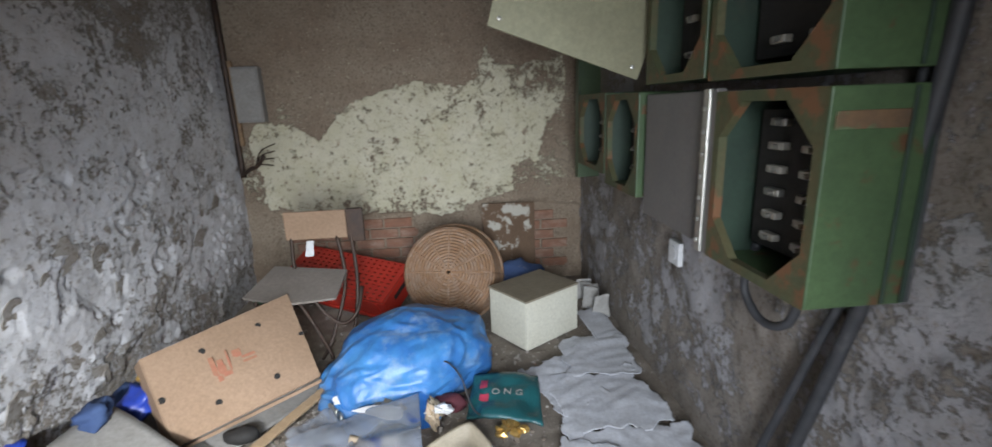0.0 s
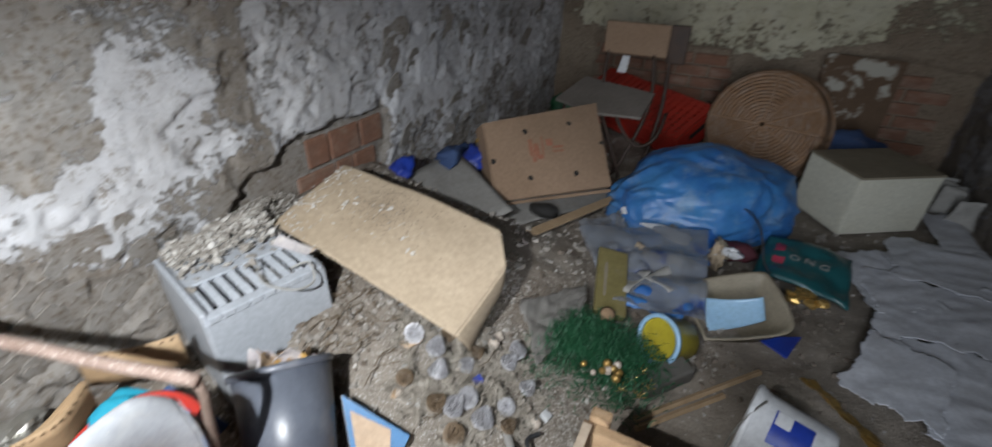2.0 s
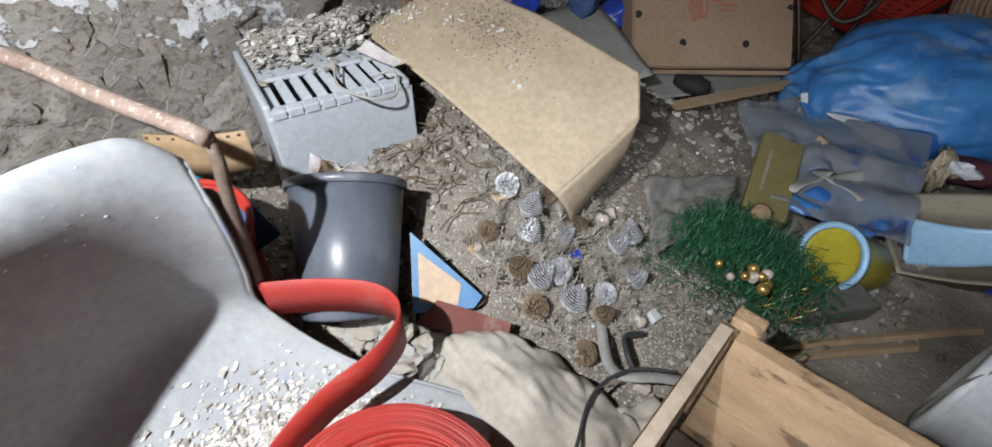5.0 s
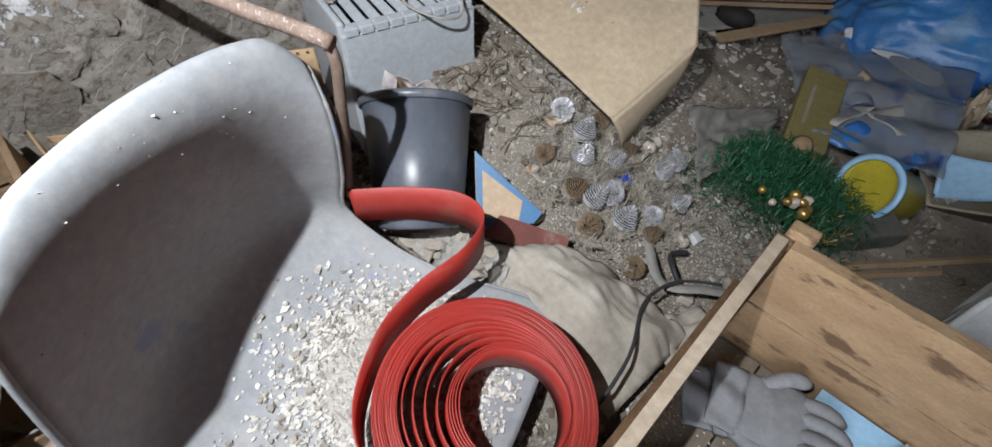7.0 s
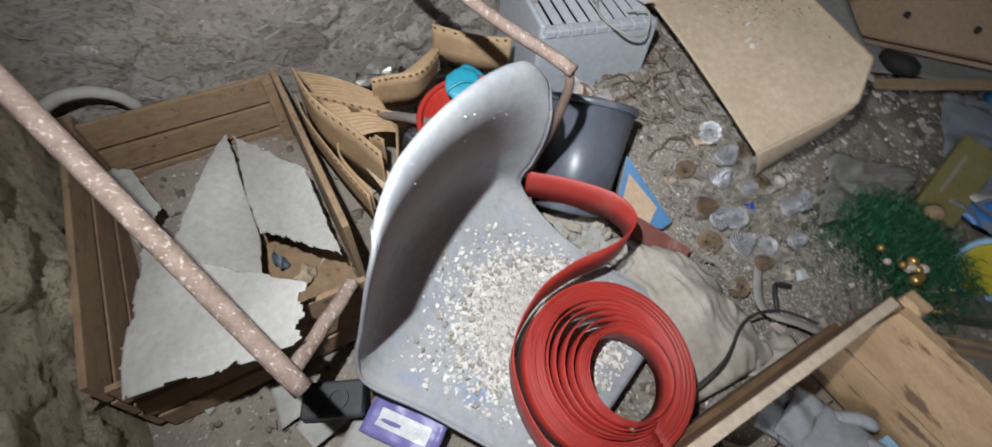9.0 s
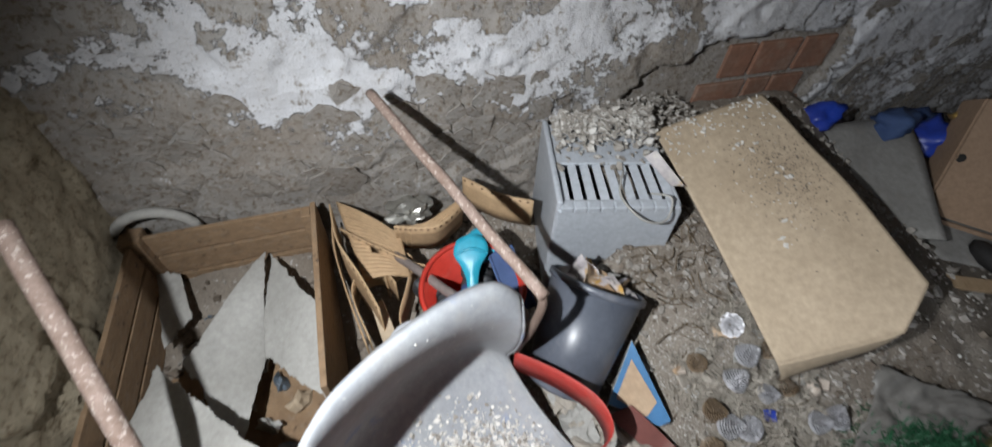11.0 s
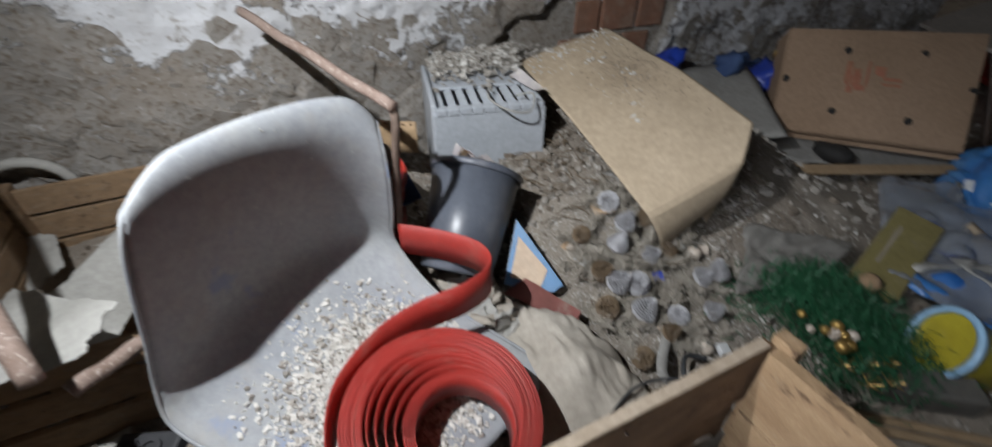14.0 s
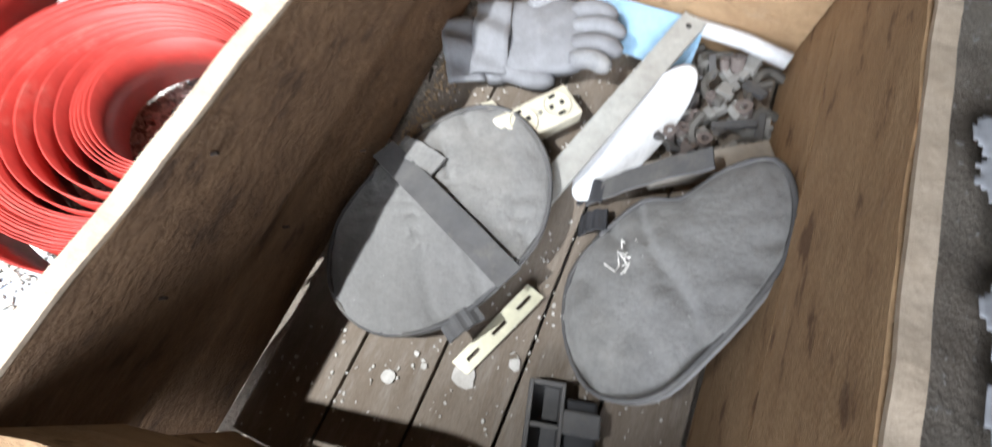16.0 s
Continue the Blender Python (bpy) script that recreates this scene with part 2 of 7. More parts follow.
def plaster(name, bare, bare2, paint, paint2, stain):
    """Old render with flaking lime paint; the mesh's own mask says where paint is left."""
    mt = bpy.data.materials.new(name)
    mt.use_nodes = True
    t = mt.node_tree
    N, L = t.nodes, t.links
    b = N["Principled BSDF"]
    tc = N.new("ShaderNodeTexCoord")
    at = N.new("ShaderNodeAttribute")
    at.attribute_name = "paint"

    def nz(sc, d=8.0, r=0.65):
        n = N.new("ShaderNodeTexNoise")
        n.inputs["Scale"].default_value, n.inputs["Detail"].default_value, n.inputs["Roughness"].default_value = sc, d, r
        L.new(tc.outputs["Object"], n.inputs["Vector"])
        return n.outputs["Fac"]

    def rng(src, lo, hi, a=0.0, c=1.0):
        m = N.new("ShaderNodeMapRange")
        for k, v in zip(("From Min", "From Max", "To Min", "To Max"), (lo, hi, a, c)):
            m.inputs[k].default_value = v
        L.new(src, m.inputs["Value"])
        return m.outputs[0]

    def mix(f, a, c):
        m = N.new("ShaderNodeMix")
        m.data_type = "RGBA"
        L.new(f, m.inputs[0])
        for s, v in ((6, a), (7, c)):
            if isinstance(v, tuple):
                m.inputs[s].default_value = (*v, 1)
            else:
                L.new(v, m.inputs[s])
        return m.outputs[2]

    def op(kind, a, c):
        m = N.new("ShaderNodeMath")
        m.operation = kind
        for s, v in ((0, a), (1, c)):
            if isinstance(v, float):
                m.inputs[s].default_value = v
            else:
                L.new(v, m.inputs[s])
        return m.outputs[0]

    edge = op("ADD", op("ADD", at.outputs["Fac"], rng(nz(9.0, 10.0, 0.78), 0.2, 0.8, -0.55, 0.55)), rng(nz(36.0, 6.0, 0.8), 0.25, 0.75, -0.22, 0.22))
    mask = rng(edge, 0.44, 0.54)
    wash = rng(nz(4.0, 10.0, 0.7), 0.30, 0.66)
    ground = mix(rng(nz(2.6), 0.35, 0.65), bare, bare2)
    ground = mix(rng(nz(70.0, 5.0), 0.50, 0.66), ground, stain)
    ground = mix(rng(nz(55.0, 9.0, 0.75), 0.60, 0.66), ground, paint2)
    skin = mix(wash, paint, paint2)
    skin = mix(rng(nz(22.0, 9.0, 0.8), 0.555, 0.63), skin, bare)
    skin = mix(rng(nz(95.0, 5.0, 0.8), 0.60, 0.68), skin, stain)
    col = mix(mask, ground, skin)
    col = mix(rng(nz(8.0, 10.0, 0.75), 0.61, 0.74), col, stain)
    L.new(col, b.inputs["Base Color"])
    b.inputs["Roughness"].default_value = 0.92
    b.inputs["Specular IOR Level"].default_value = 0.2
    h = op("ADD", op("MULTIPLY", mask, 0.6), op("ADD", op("MULTIPLY", nz(30.0, 8.0, 0.7), 0.9), op("MULTIPLY", nz(140.0, 3.0), 0.3)))
    bp = N.new("ShaderNodeBump")
    bp.inputs["Strength"].default_value, bp.inputs["Distance"].default_value = 0.9, 0.008
    L.new(h, bp.inputs["Height"])
    L.new(bp.outputs[0], b.inputs["Normal"])
    return mt


PL_LEFT = plaster("old_plaster_side", (0.255, 0.225, 0.195), (0.34, 0.325, 0.305), (0.68, 0.69, 0.72), (0.50, 0.495, 0.50), (0.17, 0.135, 0.10))
PL_BACK = plaster("old_plaster_back", (0.22, 0.165, 0.12), (0.29, 0.24, 0.18), (0.60, 0.57, 0.45), (0.50, 0.47, 0.33), (0.15, 0.115, 0.085))
PL_GREY = plaster("old_plaster_grey", (0.25, 0.225, 0.20), (0.19, 0.165, 0.14), (0.36, 0.355, 0.37), (0.29, 0.28, 0.28), (0.14, 0.115, 0.09))
PL_FRONT = plaster("old_plaster_front", (0.36, 0.31, 0.225), (0.29, 0.245, 0.175), (0.42, 0.38, 0.30), (0.36, 0.32, 0.25), (0.19, 0.15, 0.10))
DIRT = material("rubble_dirt", (0.33, 0.29, 0.245), (0.215, 0.18, 0.145), 0.95, 5.0, 1.0, fine=120.0, spots=((0.47, 0.45, 0.42), 60.0, 0.62), bump_size=0.008, spec=0.2)
BRICK = material("old_brick", (0.29, 0.145, 0.095), (0.24, 0.14, 0.10), 0.92, 9.0, 0.7, dust=0.48, spec=0.2, dust_col=(0.35, 0.27, 0.215))
CARD = material("tan_cardboard", (0.50, 0.40, 0.285), (0.41, 0.32, 0.22), 0.85, 4.0, 0.25, dust=0.28, dust_col=(0.30, 0.25, 0.20), spots=((0.20, 0.155, 0.115), 6.0, 0.66))
CARTON = material("brown_carton", (0.37, 0.25, 0.165), (0.31, 0.205, 0.13), 0.85, 4.0, 0.2, dust=0.2)
RED_PRINT = material("red_print", (0.36, 0.12, 0.075), (0.34, 0.17, 0.10), 0.85, 40.0, 0.0)
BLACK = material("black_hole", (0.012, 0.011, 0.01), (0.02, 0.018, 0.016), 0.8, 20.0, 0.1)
GREY_ENAMEL = material("grey_enamel", (0.50, 0.53, 0.57), (0.44, 0.47, 0.51), 0.45, 5.0, 0.08, dust=0.22, dust_col=(0.36, 0.34, 0.31))
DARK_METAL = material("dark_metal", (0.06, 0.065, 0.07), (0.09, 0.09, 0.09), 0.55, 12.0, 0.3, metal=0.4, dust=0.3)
SHELL = material("grey_chair_plastic", (0.37, 0.38, 0.385), (0.30, 0.315, 0.345), 0.6, 5.0, 0.15, dust=0.38, dust_col=(0.36, 0.34, 0.31), spots=((0.22, 0.265, 0.37), 7.0, 0.63))
RED_PLASTIC = material("red_band", (0.40, 0.034, 0.025), (0.30, 0.026, 0.02), 0.5, 6.0, 0.15, dust=0.34, dust_col=(0.34, 0.13, 0.10))
RED_CRATE = material("red_crate_plastic", (0.50, 0.035, 0.02), (0.40, 0.03, 0.02), 0.45, 6.0, 0.1, dust=0.25, dust_col=(0.32, 0.13, 0.09))
BUCKET = material("dark_bucket_plastic", (0.078, 0.088, 0.112), (0.118, 0.130, 0.158), 0.36, 6.0, 0.06, dust=0.34, dust_col=(0.21, 0.21, 0.225), spots=((0.045, 0.05, 0.085), 9.0, 0.63))
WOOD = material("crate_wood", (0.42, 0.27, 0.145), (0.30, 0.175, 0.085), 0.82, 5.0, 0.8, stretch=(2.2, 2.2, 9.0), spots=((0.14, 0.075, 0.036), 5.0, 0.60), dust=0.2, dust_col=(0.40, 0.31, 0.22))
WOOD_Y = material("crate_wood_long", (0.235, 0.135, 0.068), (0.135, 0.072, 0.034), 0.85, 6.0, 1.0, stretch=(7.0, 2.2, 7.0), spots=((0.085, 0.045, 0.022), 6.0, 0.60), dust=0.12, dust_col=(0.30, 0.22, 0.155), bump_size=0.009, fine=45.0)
WOOD_X = material("crate_wood_cross", (0.45, 0.30, 0.17), (0.31, 0.19, 0.10), 0.82, 5.0, 0.9, stretch=(1.8, 5.0, 5.0), spots=((0.13, 0.075, 0.04), 4.5, 0.58), dust=0.30, dust_col=(0.40, 0.31, 0.22))
WOOD_DUSTY = material("dusty_planks", (0.27, 0.225, 0.18), (0.21, 0.165, 0.125), 0.9, 5.0, 0.5, stretch=(9.0, 1.8, 9.0), dust=0.4, dust_col=(0.33, 0.30, 0.265))
RAW_EDGE = material("sawn_edge", (0.48, 0.39, 0.30), (0.37, 0.29, 0.21), 0.9, 14.0, 0.5)
LEFT_WOOD = material("fruit_crate_wood", (0.32, 0.21, 0.12), (0.22, 0.14, 0.08), 0.85, 5.0, 0.6, stretch=(6, 6, 12), dust=0.40, dust_col=(0.28, 0.23, 0.175), spots=((0.10, 0.065, 0.04), 7.0, 0.62))
FOAM = material("pale_sheet", (0.42, 0.41, 0.385), (0.35, 0.34, 0.315), 0.75, 5.0, 0.2, dust=0.25, dust_col=(0.36, 0.34, 0.30))
POLE = material("chipped_pole", (0.29, 0.215, 0.18), (0.20, 0.135, 0.105), 0.75, 30.0, 0.6, dust=0.3, fine=160.0, spots=((0.40, 0.335, 0.295), 130.0, 0.57))
RUSTY_TUBE = material("rusty_tube", (0.10, 0.066, 0.048), (0.17, 0.12, 0.095), 0.8, 25.0, 0.6, dust=0.2, fine=140.0)
BAR = material("dull_bar", (0.22, 0.185, 0.17), (0.16, 0.13, 0.12), 0.7, 12.0, 0.5, dust=0.3)
LEATHER = material("tan_belt", (0.48, 0.33, 0.19), (0.39, 0.26, 0.145), 0.75, 6.0, 0.25, dust=0.2)
BELT_EDGE = material("belt_edge", (0.18, 0.11, 0.06), (0.12, 0.075, 0.04), 0.9, 30.0, 0.6)
TEAL = material("teal_plastic", (0.02, 0.33, 0.45), (0.02, 0.28, 0.40), 0.4, 6.0, 0.05, dust=0.1)
BLUE_BAG = material("blue_bag_film", (0.02, 0.10, 0.34), (0.06, 0.23, 0.50), 0.36, 5.0, 0.5, dust=0.42, dust_col=(0.27, 0.36, 0.43), bump_size=0.006, fine=30.0)
BLUE = material("blue_plastic", (0.02, 0.06, 0.42), (0.02, 0.04, 0.28), 0.4, 8.0, 0.1, dust=0.15)
NAVY = material("navy_cloth", (0.03, 0.06, 0.16), (0.05, 0.09, 0.20), 0.85, 9.0, 0.4, dust=0.25)
CLEAR = material("dirty_film", (0.38, 0.40, 0.42), (0.26, 0.30, 0.38), 0.2, 6.0, 0.35, dust=0.32, bump_size=0.006, coat=0.4, alpha=0.45, dust_col=(0.33, 0.31, 0.29), fine=16.0, spots=((0.05, 0.10, 0.32), 4.5, 0.60))
GREY_FILM = material("grey_film", (0.21, 0.20, 0.185), (0.15, 0.14, 0.125), 0.45, 6.0, 0.3, dust=0.35, fine=30.0, dust_col=(0.34, 0.31, 0.27))
CREAM = material("cream_panel", (0.25, 0.245, 0.15), (0.205, 0.195, 0.12), 0.6, 4.0, 0.1, dust=0.15)
WHITE_BOX = material("white_box_paint", (0.72, 0.71, 0.60), (0.66, 0.64, 0.53), 0.5, 3.0, 0.08, dust=0.18, dust_col=(0.50, 0.45, 0.36))
WICKER = material("wicker", (0.34, 0.20, 0.11), (0.26, 0.145, 0.075), 0.8, 16.0, 0.7, dust=0.55, dust_col=(0.36, 0.28, 0.22))
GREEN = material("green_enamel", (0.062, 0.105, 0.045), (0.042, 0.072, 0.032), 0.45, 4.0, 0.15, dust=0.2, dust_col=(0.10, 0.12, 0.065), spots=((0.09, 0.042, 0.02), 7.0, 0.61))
RUST = material("rusty_edge", (0.055, 0.072, 0.032), (0.085, 0.07, 0.03), 0.7, 12.0, 0.4, spots=((0.13, 0.06, 0.025), 10.0, 0.54))
RUST_BROWN = material("rust_brown", (0.13, 0.075, 0.035), (0.08, 0.05, 0.03), 0.85, 14.0, 0.4, spots=((0.07, 0.10, 0.045), 12.0, 0.58))
# cabinet green with the inside's shade put into the colour; edge beads use it too
GREEN_DARK = material("green_shade_and_bead", (0.022, 0.045, 0.028), (0.014, 0.03, 0.02), 0.6, 6.0, 0.2, dust=0.3, dust_col=(0.06, 0.06, 0.04))
GREY_PAINT = material("grey_painted_steel", (0.46, 0.46, 0.43), (0.38, 0.37, 0.34), 0.6, 9.0, 0.2, dust=0.3)
BRIGHT_STEEL = material("zinc_rail", (0.72, 0.69, 0.52), (0.60, 0.57, 0.42), 0.35, 14.0, 0.1, metal=0.25)
PLATE = material("grey_plate", (0.12, 0.115, 0.11), (0.15, 0.14, 0.13), 0.6, 6.0, 0.1, dust=0.3, dust_col=(0.17, 0.15, 0.13))
STEEL = material("dull_steel", (0.52, 0.51, 0.47), (0.42, 0.41, 0.37), 0.4, 12.0, 0.2, metal=0.8, dust=0.15)
CERAMIC = material("contact_ceramic", (0.40, 0.38, 0.34), (0.26, 0.24, 0.20), 0.5, 20.0, 0.1)
CABLE = material("black_cable", (0.025, 0.027, 0.03), (0.045, 0.045, 0.05), 0.6, 20.0, 0.2, dust=0.25, dust_col=(0.12, 0.115, 0.11))
PAPER_FLOOR = material("pale_paper", (0.64, 0.66, 0.71), (0.53, 0.54, 0.57), 0.9, 6.0, 0.4, dust=0.22)
FLAKE = material("white_flakes", (0.74, 0.72, 0.68), (0.58, 0.55, 0.50), 0.9, 30.0, 0.1)
FLAKE_GREY = material("grey_flakes", (0.42, 0.39, 0.35), (0.30, 0.27, 0.235), 0.9, 30.0, 0.1)
FLAKE_HEAP = material("heaped_flakes", (0.74, 0.72, 0.68), (0.56, 0.53, 0.48), 0.95, 60.0, 1.0, fine=190.0, spots=((0.30, 0.27, 0.23), 90.0, 0.63), bump_size=0.008)
DUST_PALE = material("pale_dust", (0.52, 0.49, 0.45), (0.40, 0.37, 0.33), 0.95, 30.0, 0.1)
CRUMB = material("dark_crumbs", (0.21, 0.17, 0.135), (0.13, 0.105, 0.08), 0.95, 30.0, 0.1)
GARLAND = material("garland_green", (0.016, 0.085, 0.036), (0.024, 0.125, 0.055), 0.55, 20.0, 0.0, dust=0.15)
GOLD = material("gold_foil", (0.62, 0.40, 0.12), (0.50, 0.33, 0.12), 0.3, 20.0, 0.2, metal=0.7, dust=0.15)
TIN = material("olive_tin", (0.33, 0.28, 0.12), (0.26, 0.22, 0.09), 0.4, 8.0, 0.2, metal=0.3, dust=0.3)
YELLOW = material("yellow_plastic", (0.50, 0.42, 0.04), (0.42, 0.34, 0.03), 0.35, 8.0, 0.1, dust=0.25, dust_col=(0.30, 0.25, 0.12))
PALE_BLUE = material("pale_blue_plastic", (0.30, 0.50, 0.70), (0.34, 0.54, 0.72), 0.3, 5.0, 0.05, dust=0.1)
BEIGE = material("beige_plastic", (0.30, 0.26, 0.19), (0.23, 0.195, 0.14), 0.6, 6.0, 0.15, dust=0.3)
GREY_BLOCK = material("grey_block", (0.15, 0.14, 0.125), (0.11, 0.105, 0.095), 0.7, 9.0, 0.3, dust=0.3)
PALE_GREY = material("pale_grey_plastic", (0.55, 0.57, 0.60), (0.48, 0.50, 0.53), 0.45, 8.0, 0.05, dust=0.15)
WHITE = material("white_plastic", (0.74, 0.75, 0.76), (0.66, 0.67, 0.68), 0.4, 6.0, 0.05, dust=0.15)
IVORY = material("ivory_plastic", (0.72, 0.68, 0.55), (0.66, 0.61, 0.48), 0.4, 8.0, 0.05, dust=0.15)
CONE = material("silvered_cone", (0.62, 0.62, 0.65), (0.40, 0.39, 0.40), 0.42, 30.0, 0.3, metal=0.3, dust=0.25, dust_col=(0.46, 0.43, 0.39))
BRISTLE = material("dusty_bristle", (0.46, 0.42, 0.36), (0.33, 0.29, 0.24), 0.85, 25.0, 0.0)
CONE_BROWN = material("brown_cone", (0.20, 0.14, 0.085), (0.14, 0.095, 0.055), 0.85, 30.0, 0.3, dust=0.4)
PEARL = material("pearl_bauble", (0.62, 0.54, 0.46), (0.52, 0.44, 0.37), 0.25, 10.0, 0.0, dust=0.2)
CANVAS = material("dusty_canvas", (0.44, 0.40, 0.345), (0.36, 0.32, 0.27), 0.9, 5.0, 0.35, dust=0.3)
STRAP = material("grey_webbing", (0.33, 0.32, 0.30), (0.26, 0.25, 0.235), 0.85, 12.0, 0.3, dust=0.3)
PAD = material("grey_suede_pad", (0.19, 0.187, 0.183), (0.25, 0.245, 0.235), 0.95, 5.0, 0.8, dust=0.38, dust_col=(0.33, 0.32, 0.30), spots=((0.46, 0.45, 0.43), 120.0, 0.70), fine=180.0, sheen=0.2)
DARK_WEB = material("dark_webbing", (0.085, 0.085, 0.09), (0.13, 0.125, 0.12), 0.9, 14.0, 0.3, dust=0.3, dust_col=(0.22, 0.20, 0.17))
GLOVE = material("grey_leather", (0.24, 0.245, 0.26), (0.19, 0.19, 0.20), 0.8, 7.0, 0.3, dust=0.35, dust_col=(0.34, 0.33, 0.31))
PRINT_BLUE = material("blue_printed_card", (0.05, 0.20, 0.42), (0.04, 0.16, 0.34), 0.5, 8.0, 0.05, dust=0.15)
PRINT_TAN = material("tan_printed_card", (0.52, 0.38, 0.25), (0.42, 0.28, 0.17), 0.5, 9.0, 0.05, dust=0.15)
WRAP = material("printed_wrapper", (0.66, 0.62, 0.57), (0.42, 0.38, 0.42), 0.45, 24.0, 0.4, spots=((0.50, 0.30, 0.08), 16.0, 0.60), dust=0.15)
TEAL_BAG = material("teal_bag_film", (0.012, 0.075, 0.085), (0.02, 0.12, 0.13), 0.3, 5.0, 0.5, dust=0.2, bump_size=0.01, coat=0.3)
PINK_PRINT = material("pink_print", (0.50, 0.05, 0.10), (0.44, 0.06, 0.09), 0.4, 9.0, 0.0)
PURPLE = material("purple_wrapper", (0.14, 0.12, 0.34), (0.20, 0.18, 0.42), 0.4, 9.0, 0.2, dust=0.15)
LATH = material("pale_lath", (0.42, 0.30, 0.18), (0.33, 0.225, 0.13), 0.85, 7.0, 0.4, stretch=(6, 2, 6), dust=0.25)
CRUMB_LUMP = material("earth_lump", (0.20, 0.16, 0.12), (0.13, 0.10, 0.075), 0.95, 16.0, 0.6)
BLUE_SCRAP = material("blue_grey_scrap", (0.10, 0.15, 0.20), (0.16, 0.19, 0.22), 0.6, 12.0, 0.3, dust=0.3)
TWIG = material("dry_twig", (0.16, 0.115, 0.07), (0.11, 0.08, 0.05), 0.95, 20.0, 0.3)
SEAT = material("grey_seat_board", (0.25, 0.22, 0.195), (0.20, 0.175, 0.15), 0.75, 5.0, 0.1, dust=0.25)
FRAME = material("brown_steel_tube", (0.045, 0.033, 0.028), (0.075, 0.045, 0.03), 0.5, 14.0, 0.2, metal=0.4)
CEIL = material("sooty_ceiling", (0.34, 0.31, 0.27), (0.25, 0.22, 0.18), 0.95, 2.0, 0.3)

# ---- large structure ----
X0, X1, Y0, Y1, H = -1.63, 0.98, -0.62, 3.75, 2.7


def ground_z(x, y):
    ramp = 0.27 * step(-0.50, -1.28, x) * step(0.10 + 0.44 * step(-1.10, -1.30, x), 0.48 + 0.36 * step(-1.10, -1.30, x), y) * (1 - step(1.35, 1.95, y))
    side = 0.10 * step(-1.15, -1.6, x) * (1 - step(2.2, 3.0, y)) + 0.04 * step(-0.3, -1.0, x)
    dent = -0.15 * math.exp(-((x + 1.02) ** 2 + (y - 0.45) ** 2) / 0.022) + 0.05 * math.exp(-((x + 0.6) ** 2 + (y - 1.6) ** 2) / 0.2)
    rough = 0.5 + 0.5 * step(0.5, -0.4, x)
    return ramp + side + dent + rough * (0.020 * fbm(V((x * 3.1, y * 3.1, 1.3))) + 0.010 * fbm(V((x * 11, y * 11, 4.0)))) - 0.004


def grid_mesh(name, pts, nu, nv, mask, material, solid):
    """A relief surface of nu x nv points with its mask, backed by the box `solid`."""
    faces = [(i * nv + j, (i + 1) * nv + j, (i + 1) * nv + j + 1, i * nv + j + 1) for i in range(nu - 1) for j in range(nv - 1)]
    k = len(pts)
    if solid:
        (x0, y0, z0), (x1, y1, z1) = solid
        pts = pts + [(x, y, z) for x in (x0, x1) for y in (y0, y1) for z in (z0, z1)]
        faces += [tuple(k + q for q in f) for f in ((0, 1, 3, 2), (4, 6, 7, 5), (0, 4, 5, 1), (2, 3, 7, 6), (0, 2, 6, 4), (1, 5, 7, 3))]
        mask = list(mask) + [0.0] * 8 if mask else None
    me = bpy.data.meshes.new(name)
    me.from_pydata(pts, [], faces)
    if mask:
        a = me.attributes.new("paint", "FLOAT", "POINT")
        a.data.foreach_set("value", mask)
    me.materials.append(material)
    me.shade_smooth()
    return new(name, me)


def inside(poly, u, v):
    hit, n = False, len(poly)
    for i in range(n):
        (a, b), (c, d) = poly[i], poly[(i + 1) % n]
        if (b > v) != (d > v) and u < (c - a) * (v - b) / (d - b) + a:
            hit = not hit
    return hit


def relief(u, v, seed, peel, bands, patches=(), coarse=1.0):
    """Depth of the old render and how much paint is left on it at (u along the wall, v up)."""
    p = V((u, v, seed))
    wob = fbm(V((u * 2.2, v * 2.2, seed + 3)), 5)
    keep = 0.0
    for lo, hi, amount in bands:
        keep = max(keep, amount * step(lo - 0.18, lo + 0.10, v + 0.10 * wob) * (1 - step(hi - 0.12, hi + 0.20, v - 0.10 * wob)))
    paint = keep + 0.40 * fbm(V((u * 2.2, v * 2.8, seed + 9)), 6) + 0.20 * fbm(V((u * 7.0, v * 9.0, seed + 5)), 4)
    ju = u + 0.030 * fbm(V((u * 6, v * 6, seed + 50)), 4) + 0.012 * fbm(V((u * 25, v * 25, seed + 51)), 3)
    jv = v + 0.030 * fbm(V((u * 6, v * 6, seed + 60)), 4) + 0.012 * fbm(V((u * 25, v * 25, seed + 61)), 3)
    for poly, amount in patches:
        if inside(poly, ju, jv):
            paint = amount + 0.45 * (paint - 0.4)
    loose = fbm(V((u * 3.0, v * 3.0, seed + 21)), 6) + peel * (0.75 - v)
    d = 0.007 * fbm(p * 1.3, 3) + coarse * (0.0026 * fbm(p * 9.0, 4) + 0.0022 * fbm(p * 34.0, 3))
    d += coarse * (0.009 * step(0.10, 0.06, loose) + 0.006 * step(0.42, 0.39, loose))
    seam = abs(fbm(V((u * 2.4 + 0.2 * wob, v * 2.4, seed + 31)), 5))
    d -= 0.012 * (1 - step(0.006, 0.022, seam)) * step(-0.1, 0.25, noise.noise(V((u * 1.4, v * 1.4, seed + 40))) + 0.5 * (0.8 - v))
    return d, min(max(paint, 0.0), 1.0)


